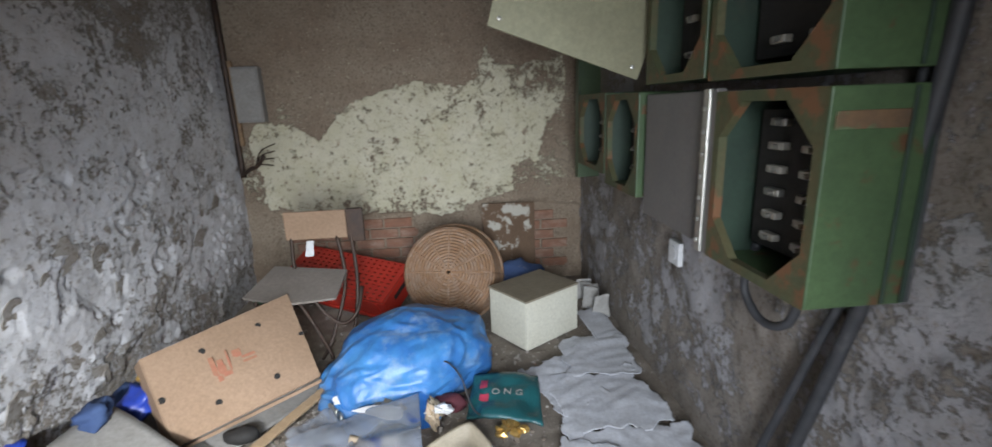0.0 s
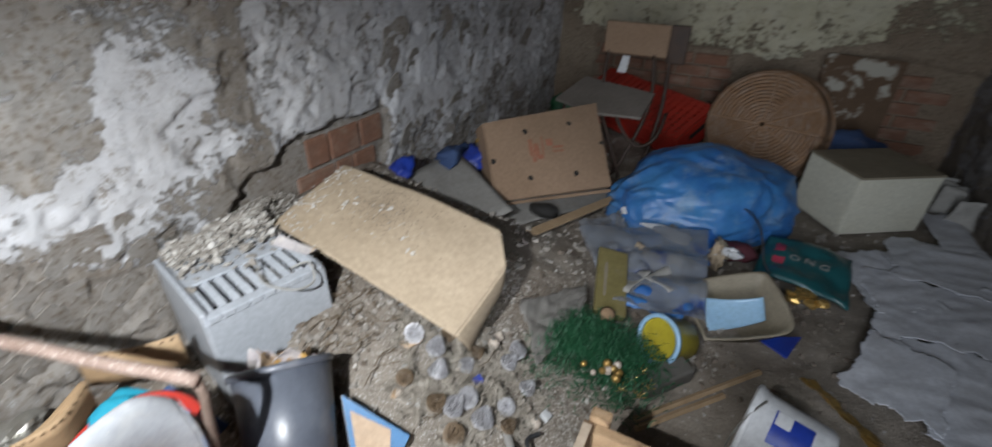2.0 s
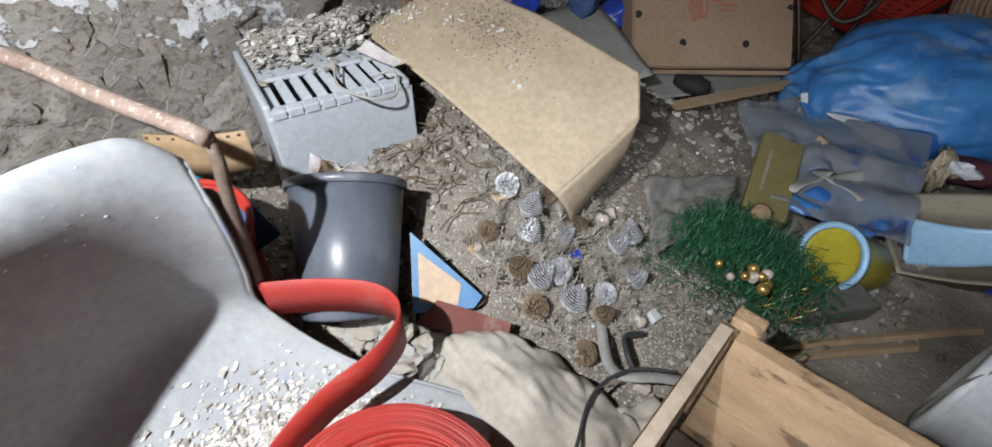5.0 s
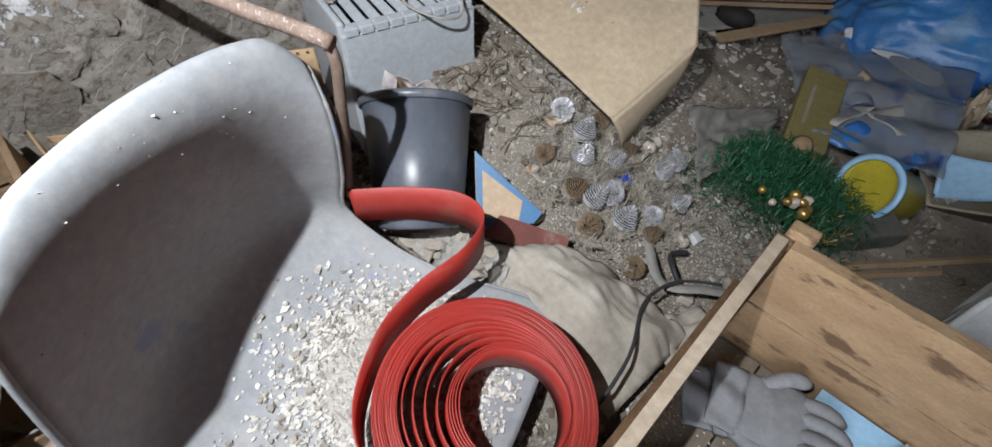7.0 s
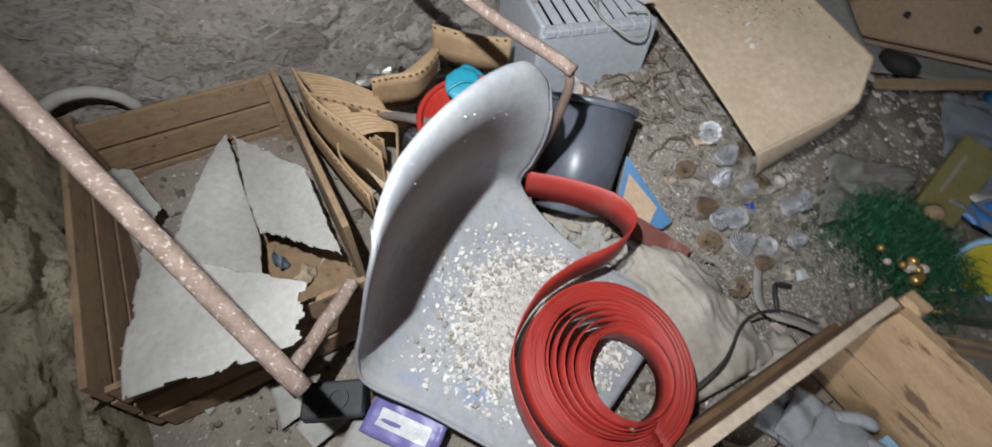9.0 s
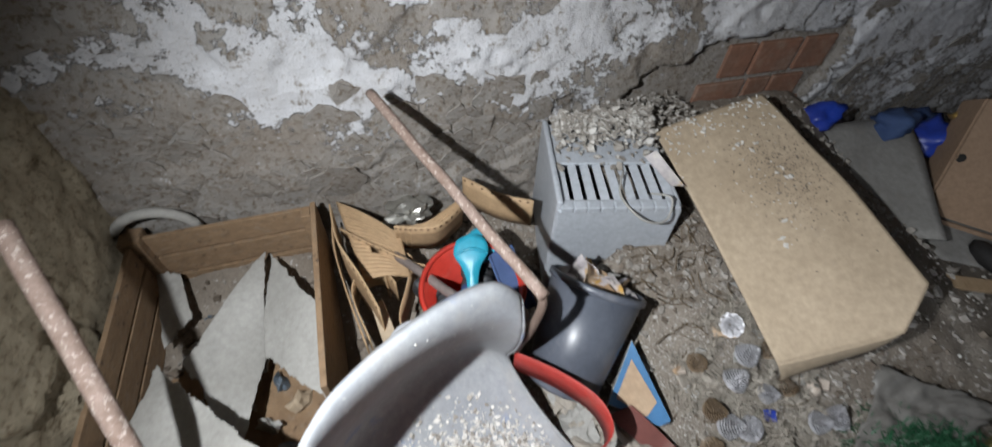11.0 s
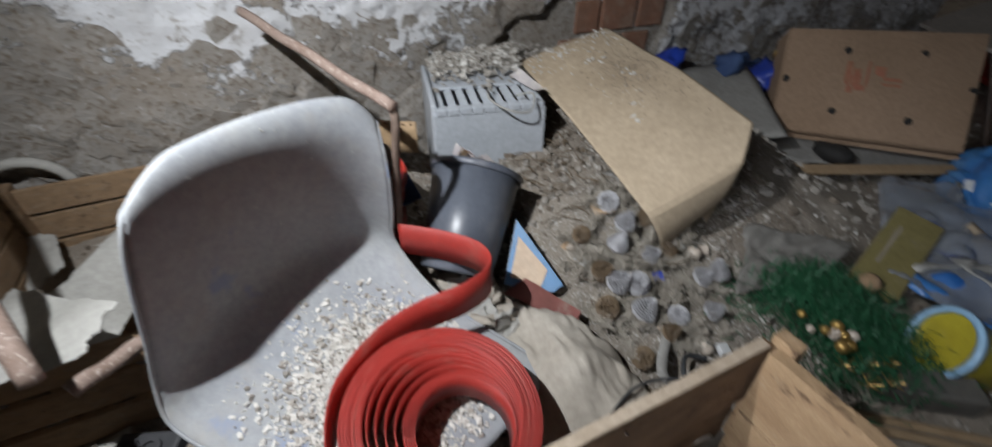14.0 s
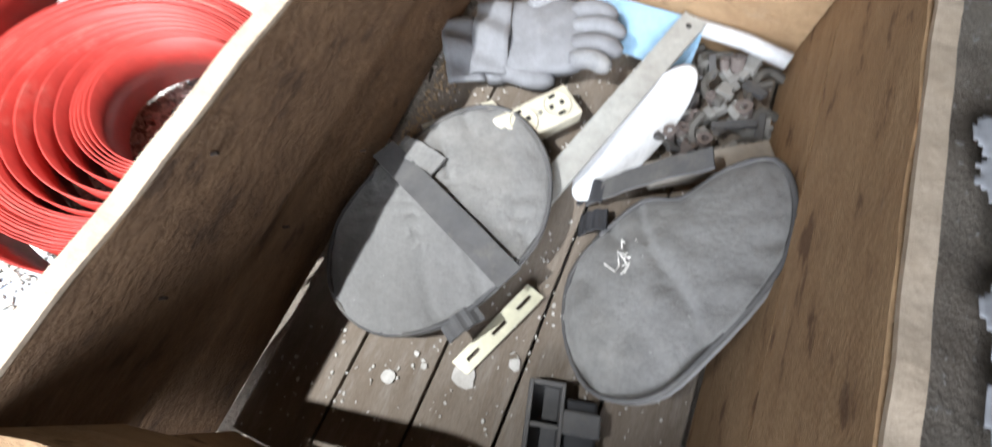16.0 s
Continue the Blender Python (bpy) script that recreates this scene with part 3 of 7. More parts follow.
def wall(name, label, origin, along, normal, length, height, seed, peel, bands, material, hole=None, depth=0.015, cell=0.016, lo=-0.15, patches=(), coarse=1.0):
    nu, nv = int(length / cell) + 1, int((height - lo) / cell) + 1
    o, a, n = V(origin), V(along), V(normal)
    pts, mask = [], []
    for i in range(nu):
        u = length * i / (nu - 1)
        for j in range(nv):
            v = lo + (height - lo) * j / (nv - 1)
            d, m = relief(u, v, seed, peel, bands, patches, coarse)
            if hole:
                for poly in hole:
                    if inside(poly, u + 0.02 * fbm(V((u * 9, v * 9, 2))), v + 0.02 * fbm(V((u * 9, v * 9, 7)))):
                        d, m = -depth, 0.0
            p = o + a * u + n * d + V((0, 0, v))
            pts.append(tuple(p))
            mask.append(m)
    c1, c2 = o + n * -0.06, o + a * length + n * -0.30
    solid = ((min(c1.x, c2.x), min(c1.y, c2.y), lo), (max(c1.x, c2.x), max(c1.y, c2.y), height))
    ob = grid_mesh(name, pts, nu, nv, mask, material, solid)
    return tagged(ob, label, "wall", "", "structure")


BREAK = [(0.80, 0.47), (0.86, 0.53), (0.97, 0.575), (1.06, 0.61), (1.23, 0.635), (1.40, 0.61), (1.53, 0.60), (1.59, 0.655), (1.64, 0.52), (1.59, 0.40), (1.54, 0.31), (1.20, 0.28), (0.88, 0.36)]
# where white paint is left (1) and where it has come off (0), along y and up z
SIDE_PATCHES = [
    ([(1.0, -0.2), (1.0, 2.8), (3.9, 2.8), (3.9, -0.2)], 0.66),
    ([(-0.70, 0.20), (-0.70, 0.70), (-0.47, 0.74), (-0.33, 0.70), (-0.20, 0.61), (-0.09, 0.46), (0.0, 0.38), (0.10, 0.42), (0.31, 0.57), (0.50, 0.48), (0.60, 0.20)], 0.16),
    ([(-0.70, 0.74), (-0.45, 0.78), (-0.36, 0.95), (-0.38, 1.5), (-0.70, 1.5)], 0.10),
    ([(-0.35, 0.91), (-0.24, 0.93), (-0.20, 0.83), (-0.10, 0.76), (-0.08, 0.87), (0.0, 0.85), (0.02, 0.72), (0.15, 0.66), (0.29, 0.57), (0.05, 0.55), (-0.17, 0.58), (-0.32, 0.76)], 0.74),
    ([(0.29, 0.57), (0.38, 0.70), (0.65, 0.79), (0.94, 0.71), (0.78, 0.56), (0.72, 0.45), (0.54, 0.41)], 0.60),
    ([(0.04, 1.3), (0.04, 0.82), (0.20, 0.75), (0.40, 0.72), (0.55, 0.78), (0.62, 1.0), (0.50, 1.3)], 0.22),
    ([(-0.23, 0.80), (-0.17, 0.79), (-0.19, 0.72), (-0.25, 0.75)], 0.0),
    ([(0.13, 0.835), (0.22, 0.83), (0.26, 0.80), (0.16, 0.805)], 0.9),
    ([(0.24, 0.765), (0.36, 0.745), (0.36, 0.725), (0.27, 0.74)], 0.9),
]
BACK_PATCHES = [
    ([(-1.70, -0.1), (-1.70, 3.0), (1.10, 3.0), (1.10, -0.1)], 0.15),
    ([(-1.50, 1.20), (-1.45, 1.34), (-1.22, 1.34), (-1.03, 1.22), (-0.72, 1.48), (-0.30, 1.60), (0.11, 1.58), (0.26, 1.84), (0.36, 1.69), (0.84, 1.76), (0.83, 1.47), (0.68, 1.24), (0.62, 1.00), (0.42, 0.96), (0.44, 0.76), (-0.14, 0.58), (-0.92, 0.63), (-1.43, 0.70)], 0.76),
]
wall_left = wall("wall_left", "peeling brown and white plastered wall with bare brick showing", (X0, Y0, 0), (0, 1, 0), (1, 0, 0), Y1 - Y0, H, 3.0, 0.9,
                 [(0.60, 0.84, 0.62), (0.84, 1.75, 0.42), (0.40, 0.62, 0.30)], PL_LEFT, [[(y - Y0, z) for y, z in BREAK]], cell=0.0115,
                 patches=[([(y - Y0, z) for y, z in ring], k) for ring, k in SIDE_PATCHES], coarse=1.5, depth=0.020)
BACK_A = [(0.32, 0.20), (0.31, 0.66), (1.25, 0.62), (1.30, 0.16)]
BACK_B = [(1.80, 0.10), (1.80, 0.66), (2.22, 0.67), (2.60, 0.61), (2.60, 0.10)]
wall_back = wall("wall_back", "stained back wall with flaking white paint and bare brick at its foot", (X0, Y1, 0), (1, 0, 0), (0, -1, 0), X1 - X0, H, 7.0, 0.6,
                 [(0.78, 1.45, 0.80)], PL_BACK, [BACK_A, BACK_B], 0.03, patches=[([(x - X0, z) for x, z in ring], k) for ring, k in BACK_PATCHES])
wall_right = wall("wall_right", "damp grey plastered wall with chipped patches", (X1, Y0, 0), (0, 1, 0), (-1, 0, 0), Y1 - Y0, H, 13.0, 0.8,
                  [(0.1, 1.0, 0.45), (1.0, 2.4, 0.35)], PL_GREY, cell=0.02)
wall_front = wall("wall_front", "cracked yellowish plastered wall beside the doorway", (X0, Y0, 0), (1, 0, 0), (0, 1, 0), 1.08, H, 17.0, 1.0,
                  [(1.3, 2.2, 0.35)], PL_FRONT, cell=0.012, coarse=2.4)
tagged(part("wall_front_lintel", boxm((-0.55, Y0 - 0.30, 2.08), (0.38, Y0 - 0.01, H)), PL_GREY), "plastered wall above the doorway", "wall", "", "structure")
tagged(part("wall_front_pier", boxm((0.38, Y0 - 0.30, -0.15), (X1, Y0 - 0.01, H)), PL_GREY), "plastered wall beside the doorway", "wall", "", "structure")
bm = bmesh.new()
box(bm, (-0.548, Y0 - 0.26, -0.1), (-0.505, Y0 + 0.012, 2.078), 0.004)
box(bm, (0.335, Y0 - 0.26, -0.1), (0.378, Y0 + 0.012, 2.078), 0.004)
box(bm, (-0.504, Y0 - 0.26, 2.03), (0.334, Y0 + 0.012, 2.078), 0.004)
tagged(part("door_1", bm, LEFT_WOOD), "worn wooden frame of the open doorway", "door frame", "", "structure")

GX, GY = 172, 288
pts = [(X0 + (X1 - X0) * i / (GX - 1), Y0 + (Y1 - Y0) * j / (GY - 1)) for i in range(GX) for j in range(GY)]
ground = grid_mesh("floor", [(x, y, ground_z(x, y)) for x, y in pts], GX, GY, None, DIRT, ((X0 - 0.3, Y0 - 2.5, -0.25), (X1 + 0.3, Y1 + 0.3, -0.06)))
tagged(ground, "earth floor heaped with dry rubble and dust", "floor", "", "structure")
tagged(part("ceiling", boxm((X0 - 0.3, Y0 - 0.3, H), (X1 + 0.3, Y1 + 0.3, H + 0.2)), CEIL), "sooty plastered ceiling", "ceiling", "", "structure")

# ---- heater against the side wall ----
HA, HB = V((-1.262, 0.462, 0)), V((-1.185, 0.765, 0))
hu = (HB - HA).normalized()
hv = V((-hu.y, hu.x, 0))
hm = Matrix(((hu.x, hv.x, 0, HA.x), (hu.y, hv.y, 0, HA.y), (0, 0, 1, 0.0), (0, 0, 0, 1)))
W, D, ZT, ZB = 0.313, 0.335, 0.445, 0.10
heater = thing("fan_heater", "grey enamelled metal heater with a louvred top, half buried in rubble", "heater", hm)
part("front_panel", boxm((0.0, 0.0, ZB), (W, 0.012, ZT - 0.012), 0.004), GREY_ENAMEL, heater)
part("side_panel", boxm((-0.004, 0.006, ZB), (0.012, D + 0.004, ZT + 0.014), 0.006), GREY_ENAMEL, heater)
part("side_panel", boxm((W - 0.010, 0.013, ZB), (W, D, ZT - 0.004), 0.003), GREY_ENAMEL, heater)
part("back_panel", boxm((0.011, D - 0.012, ZB), (W - 0.011, D, ZT), 0.003), GREY_ENAMEL, heater)
part("top_front_rail", boxm((0.011, 0.0, ZT - 0.011), (W - 0.011, 0.030, ZT), 0.004), GREY_ENAMEL, heater)
part("top_plate", boxm((0.011, 0.165, ZT - 0.010), (W - 0.011, D - 0.013, ZT), 0.003), GREY_ENAMEL, heater)
part("inner_tray", boxm((0.011, 0.014, ZB + 0.1), (W - 0.011, D - 0.013, ZB + 0.14)), DARK_METAL, heater)
for k in range(9):
    x = 0.022 + k * 0.0335
    lean = Matrix.Translation((x, 0, ZT - 0.010)) @ Euler((0, radians(-24), 0)).to_matrix().to_4x4()
    part("slat", boxm((-0.009, 0.022, -0.0015), (0.013, 0.168, 0.0015), 0.0006, lean), GREY_ENAMEL, heater)
    part("slat_tab", boxm((x - 0.0145, -0.003, ZT - 0.017), (x + 0.0155, 0.021, ZT + 0.002), 0.003), GREY_ENAMEL, heater)

# ---- upturned chair shell ----
EDGE_L = spline([(-0.85, -0.10, 0.58), (-0.81, -0.115, 0.632), (-0.785, -0.128, 0.585), (-0.785, -0.155, 0.48), (-0.79, -0.18, 0.37), (-0.79, -0.205, 0.27), (-0.765, -0.205, 0.20), (-0.68, -0.13, 0.16), (-0.57, -0.05, 0.135), (-0.47, 0.03, 0.11)], 61)
MIDDLE = spline([(-0.975, 0.08, 0.585), (-0.932, 0.078, 0.645), (-0.910, 0.072, 0.60), (-0.94, 0.062, 0.49), (-0.985, 0.055, 0.38), (-1.005, 0.065, 0.27), (-0.90, 0.11, 0.172), (-0.75, 0.17, 0.138), (-0.64, 0.215, 0.13), (-0.54, 0.26, 0.10)], 61)
EDGE_R = spline([(-1.03, 0.235, 0.54), (-0.975, 0.250, 0.618), (-0.945, 0.252, 0.555), (-0.945, 0.256, 0.48), (-0.97, 0.258, 0.38), (-1.0, 0.258, 0.27), (-0.92, 0.298, 0.19), (-0.82, 0.35, 0.15), (-0.73, 0.41, 0.13), (-0.63, 0.47, 0.11)], 61)


def chair_shell(u, v):
    w = min(max(v, 0.0), 1.0) * 60
    k = min(int(w), 59)
    l, m, r = (e[k].lerp(e[k + 1], w - k) for e in (EDGE_L, MIDDLE, EDGE_R))
    s = 2 * u - 1
    corner = 0.055 * (max(0.0, abs(s) - 0.68) / 0.32) ** 2 * (1 - step(0.0, 0.30, v))
    return m + (r - l) * (s / 2) + ((l + r) / 2 - m) * abs(s) ** 2.3 - V((0, 0, corner))


shell = thing("moulded_chair", "dusty pale grey moulded plastic chair without legs", "chair")
part("seat_shell", sheet(chair_shell, 40, 60, 0.006), SHELL, shell, smooth=True)
rim = [chair_shell(0.0, i / 40) for i in range(41)]
part("edge_lip", tube(rim, 0.0042, 6), SHELL, shell, smooth=True)
rim = [chair_shell(1.0, i / 40) for i in range(41)]
part("edge_lip", tube(rim, 0.0042, 6), SHELL, shell, smooth=True)
part("metal_tube", tube(spline([chair_shell(1.0, 0.02) + V((-0.02, 0.012, -0.02)), chair_shell(1.0, 0.3) + V((-0.03, 0.012, 0)), chair_shell(1.0, 0.5) + V((-0.03, 0.01, -0.03))], 14), 0.009, 8), POLE, shell, "rusty steel tube", True)

# ---- red banding roll on the chair ----
RC, RZ, RH = V((-0.585, 0.205, 0)), 0.150, 0.075
roll = thing("banding_roll", "coiled roll of red plastic edging lying on the chair seat", "roll")
tilt_r = Matrix.Translation((RC.x, RC.y, RZ)) @ Euler((radians(-3), radians(9), 0)).to_matrix().to_4x4()
for k in range(17):
    r = 0.168 - k * 0.0021
    wob = 0.0003 * ((k * 7) % 5 - 2)
    bm = sheet(lambda u, v: (math.cos(u * math.tau) * (r + wob), math.sin(u * math.tau) * (r - wob), v * RH + 0.0007 * ((k * 5) % 4)), 56, 1, 0.0018)
    part("coil", bm, RED_PLASTIC, roll, smooth=True).matrix_local = tilt_r
for k, (r, off) in enumerate([(0.129, 0.004), (0.121, 0.011), (0.112, 0.019), (0.103, 0.027), (0.095, 0.034), (0.0925, 0.036), (0.090, 0.038), (0.0875, 0.040), (0.085, 0.042)]):
    bm = sheet(lambda u, v: (off * 0.75 + math.cos(u * math.tau) * r * (1 + 0.02 * math.sin(u * 12.57 + k)), off * 0.65 + math.sin(u * math.tau) * r, v * RH * 0.95), 56, 1, 0.002)
    part("coil", bm, RED_PLASTIC, roll, smooth=True).matrix_local = tilt_r
loose = spline([(-0.42, 0.16, 0), (-0.455, 0.055, 0), (-0.56, 0.02, 0), (-0.68, 0.05, 0), (-0.748, 0.14, 0), (-0.762, 0.235, 0), (-0.752, 0.33, 0), (-0.775, 0.395, 0), (-0.84, 0.40, 0), (-0.92, 0.345, 0), (-0.992, 0.268, 0)], 70)
loose_z = spline([(0.14, 0, 0), (0.14, 0, 0), (0.15, 0, 0), (0.165, 0, 0), (0.19, 0, 0), (0.215, 0, 0), (0.235, 0, 0), (0.245, 0, 0), (0.245, 0, 0), (0.24, 0, 0), (0.235, 0, 0)], 70)
part("loose_end", sheet(lambda u, v: loose[int(round(u * 69))] + V((0, 0, loose_z[int(round(u * 69))].x + v * 0.085)), 69, 2, 0.0022), RED_PLASTIC, roll, smooth=True)

# ---- tool crate with its contents ----
KX0, KX1, KY0, KY1, KT = -0.405, 0.135, -0.085, 0.725, 0.325
crate = thing("wooden_crate", "open rough wooden crate of nailed boards", "crate")


def board(name, lo, hi, mat, seed, axis):
    bm = boxm(lo, hi)
    bmesh.ops.subdivide_edges(bm, edges=[e for e in bm.edges if abs((e.verts[0].co - e.verts[1].co)[axis]) > 0.1], cuts=22)
    for v in bm.verts:
        if v.co.z > (lo[2] + hi[2]) / 2:
            v.co.z += 0.0035 * noise.noise(V((v.co[axis] * 14, seed, 0))) + 0.002 * noise.noise(V((v.co[axis] * 50, seed, v.co.x * 60)))
    return part(name, bm, mat, crate)


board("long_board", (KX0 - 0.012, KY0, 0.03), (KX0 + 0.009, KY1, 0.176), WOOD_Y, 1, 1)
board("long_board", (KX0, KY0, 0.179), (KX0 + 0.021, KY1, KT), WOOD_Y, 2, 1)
board("end_board", (KX0 + 0.029, KY1 - 0.022, 0.03), (KX1 - 0.022, KY1, 0.166), WOOD_X, 3, 0)
board("end_board", (KX0 + 0.029, KY1 - 0.024, 0.170), (KX1 - 0.022, KY1 - 0.001, KT + 0.004), WOOD_X, 4, 0)
board("long_board", (KX1 - 0.020, KY0, 0.03), (KX1, KY1, 0.176), WOOD, 5, 1)
board("long_board", (KX1 - 0.021, KY0, 0.180), (KX1 + 0.001, KY1, KT + 0.002), WOOD, 6, 1)
board("end_board", (KX0 + 0.029, KY0, 0.03), (KX1 - 0.022, KY0 + 0.020, 0.195), WOOD_X, 7, 0)
part("end_board", sheet(lambda u, v: (KX0 + 0.022 + 0.24 * u, -0.066 + 0.050 * u, 0.20 + (0.118 - 0.075 * step(0.55, 1.0, u) + 0.006 * noise.noise(V((u * 9, 1, 4)))) * v), 28, 6, 0.020), WOOD_X, crate, "split end board with a broken corner")
for k in range(5):
    x0 = KX0 + 0.022 + k * 0.0995
    part("bottom_plank", boxm((x0, KY0 + 0.021, 0.012), (x0 + 0.0955, KY1 - 0.025, 0.029), 0.0015), WOOD_DUSTY, crate)
part("corner_block", boxm((KX0 + 0.01, KY1 + 0.001, 0.05), (KX0 + 0.055, KY1 + 0.032, KT + 0.018), 0.004), WOOD_X, crate)
part("sawn_top", sheet(lambda u, v: (KX0 + 0.001 + v * 0.019, KY0 + 0.01 + u * (KY1 - KY0 - 0.02), KT + 0.0035 + 0.0035 * noise.noise(V((u * 11, 2, 0)))), 40, 2, 0.004), RAW_EDGE, crate, "pale splintered sawn edge")
part("sawn_top", sheet(lambda u, v: (KX1 - 0.019 + v * 0.018, KY0 + 0.01 + u * (KY1 - KY0 - 0.02), KT + 0.006 + 0.003 * noise.noise(V((u * 13, 5, 0)))), 40, 2, 0.004), RAW_EDGE, crate, "pale splintered sawn edge")
for y, z in ((0.17, 0.297), (0.16, 0.155), (0.42, 0.30), (0.30, 0.10), (0.05, 0.25)):
    part("nail", tube([(KX0 + 0.02, y, z), (KX0 + 0.027, y + 0.003, z + 0.002)], 0.0018, 6), FRAME, crate)

FZ = 0.030


def outline(pts, k):
    ring = spline([(x, y, 0) for x, y in pts] + [(pts[0][0], pts[0][1], 0)], k + 1)[:-1]
    return [(p.x, p.y) for p in ring]


def pad(name, pts, z, label, straps, tip=None):
    p = thing(name, label, "knee pad", group="pads in the crate")
    ring = outline(pts, 48)
    bm = slab(ring, 0.0, 0.016, dome=0.010)
    bmesh.ops.triangulate(bm, faces=[f for f in bm.faces if len(f.verts) > 4])
    bmesh.ops.subdivide_edges(bm, edges=bm.edges[:], cuts=2, use_grid_fill=True)
    for v in bm.verts:
        if v.co.z > 0.008:
            v.co.z += 0.005 * noise.noise(v.co * 11 + V((z * 50, 0, 0))) - 0.0045 * (1 - min(1.0, abs(noise.noise(V((v.co.x * 16 + v.co.y * 9, v.co.y * 5, 3)))) / 0.12)) + 0.002 * noise.noise(v.co * 55)
    body = part("cushion", bm, PAD, p, smooth=True)
    seam = part("seam", tube([(x, y, 0.015) for x, y in ring + ring[:1]], 0.0028, 5), DARK_WEB, p, smooth=True)
    for a, b, w, mt in straps:
        a, b = V(a), V(b)
        side = V((-(b - a).y, (b - a).x, 0)).normalized() * w / 2
        part("strap", sheet(lambda u, v: a.lerp(b, u) + side * (2 * v - 1) + V((0, 0, 0.006 * math.sin(u * 3.14) + 0.001 * math.sin(u * 20))), 16, 3, 0.003), mt, p)
    p.matrix_world = Matrix.Translation((0, 0, z)) @ (tip or Matrix())
    return p


pad("knee_pad", [(-0.352, 0.30), (-0.300, 0.395), (-0.235, 0.420), (-0.170, 0.375), (-0.142, 0.305), (-0.150, 0.245), (-0.190, 0.165), (-0.255, 0.125), (-0.325, 0.145), (-0.362, 0.215)], FZ + 0.03,
    "dusty grey suede knee pad with a webbing strap across it", [((-0.350, 0.315, 0.030), (-0.148, 0.222, 0.030), 0.030, DARK_WEB), ((-0.335, 0.328, 0.027), (-0.275, 0.315, 0.028), 0.026, PAD), ((-0.190, 0.150, 0.012), (-0.168, 0.185, 0.010), 0.020, DARK_WEB)],
    Matrix.Translation((-0.255, 0.27, 0)) @ Euler((0, radians(-7), 0)).to_matrix().to_4x4() @ Matrix.Scale(1.16, 4) @ Matrix.Translation((0.255, -0.27, 0)))
pad("knee_pad", [(-0.055, 0.300), (-0.020, 0.345), (0.020, 0.350), (0.055, 0.385), (0.095, 0.395), (0.118, 0.350), (0.116, 0.285), (0.080, 0.205), (0.045, 0.155), (-0.010, 0.145), (-0.055, 0.190), (-0.072, 0.250)], FZ + 0.012,
    "dusty grey suede knee pad with a frayed thread and dark strap", [((-0.085, 0.345, 0.022), (0.048, 0.385, 0.034), 0.026, DARK_WEB), ((-0.098, 0.345, 0.020), (-0.062, 0.350, 0.026), 0.028, CABLE), ((-0.085, 0.308, 0.014), (-0.050, 0.318, 0.020), 0.026, CABLE)],
    Matrix.Translation((0.030, 0.286, 0.046)) @ Euler((0, radians(-36), 0)).to_matrix().to_4x4() @ Matrix.Scale(1.22, 4) @ Matrix.Translation((-0.022, -0.265, 0)))
bm = bmesh.new()
rng = random.Random(4)
for k in range(9):
    a = V((-0.022 + rng.uniform(-0.006, 0.006), 0.31 + rng.uniform(-0.03, 0.025), FZ + 0.058))
    tube([a, a + V((rng.uniform(-0.012, 0.012), rng.uniform(-0.016, 0.016), 0.003)), a + V((rng.uniform(-0.02, 0.02), rng.uniform(-0.024, 0.02), 0.001))], 0.0011, 4, bm)
solo("thread", bm, FLAKE, "tuft of frayed white thread on a knee pad", "thread")

# twin socket block
sm = Matrix.Translation((-0.194, 0.457, FZ + 0.020)) @ Euler((radians(4), 0, radians(52))).to_matrix().to_4x4()
sock = thing("socket_block", "ivory plastic double socket outlet block", "socket", sm)
part("housing", boxm((-0.062, -0.026, 0), (0.056, 0.026, 0.030), 0.004), IVORY, sock)
for x in (-0.027, 0.027):
    ring = lathe([(0.0, 0.0302), (0.0175, 0.0302), (0.0182, 0.0325), (0.0205, 0.0325), (0.0212, 0.0302)], 28)
    o = part("socket_face", ring, IVORY, sock, smooth=False)
    o.matrix_local = Matrix.Translation((x, 0, 0.0008))
    for dx, dy, sx, sy in ((-0.0085, 0, 0.0028, 0.0028), (0.0085, 0, 0.0028, 0.0028), (0, 0.0145, 0.005, 0.0022), (0, -0.0145, 0.005, 0.0022)):
        part("contact", boxm((dx - sx, dy - sy, 0.0306), (dx + sx, dy + sy, 0.0322)), BLACK, o)
part("screw", lathe([(0, 0.0335), (0.003, 0.033), (0.0034, 0.030)], 10), STEEL, sock)
solo("plastic_plate", slab([(-0.355, 0.395), (-0.275, 0.475), (-0.24, 0.455), (-0.21, 0.42), (-0.26, 0.35)], FZ + 0.004, FZ + 0.016), IVORY, "ivory plastic cover plate on the crate bottom", "plate")
dish = lathe([(0, 0), (0.06, 0.001), (0.085, 0.008), (0.09, 0.012), (0.087, 0.013), (0.06, 0.004), (0, 0.003)], 36)
solo("oval_cover", dish, WHITE, "white oval plastic cover leaning on crate junk", "cover", Matrix.Translation((-0.062, 0.49, FZ + 0.024)) @ Euler((radians(10), radians(-8), radians(70))).to_matrix().to_4x4() @ Matrix.Diagonal((1.45, 0.42, 1, 1)), smooth=True)
rail = thing("metal_rail", "grey painted steel channel lying over the junk", "rail")
ra, rb = V((-0.150, 0.335, FZ + 0.035)), V((-0.038, 0.690, FZ + 0.060))
rd = (rb - ra).normalized()
rs = V((-rd.y, rd.x, 0)).normalized()
q = quad(ra - rs * 0.016, rb - rs * 0.016, rb + rs * 0.016, ra + rs * 0.016)
part("web", sheet(q, 12, 2, 0.002), GREY_PAINT, rail)
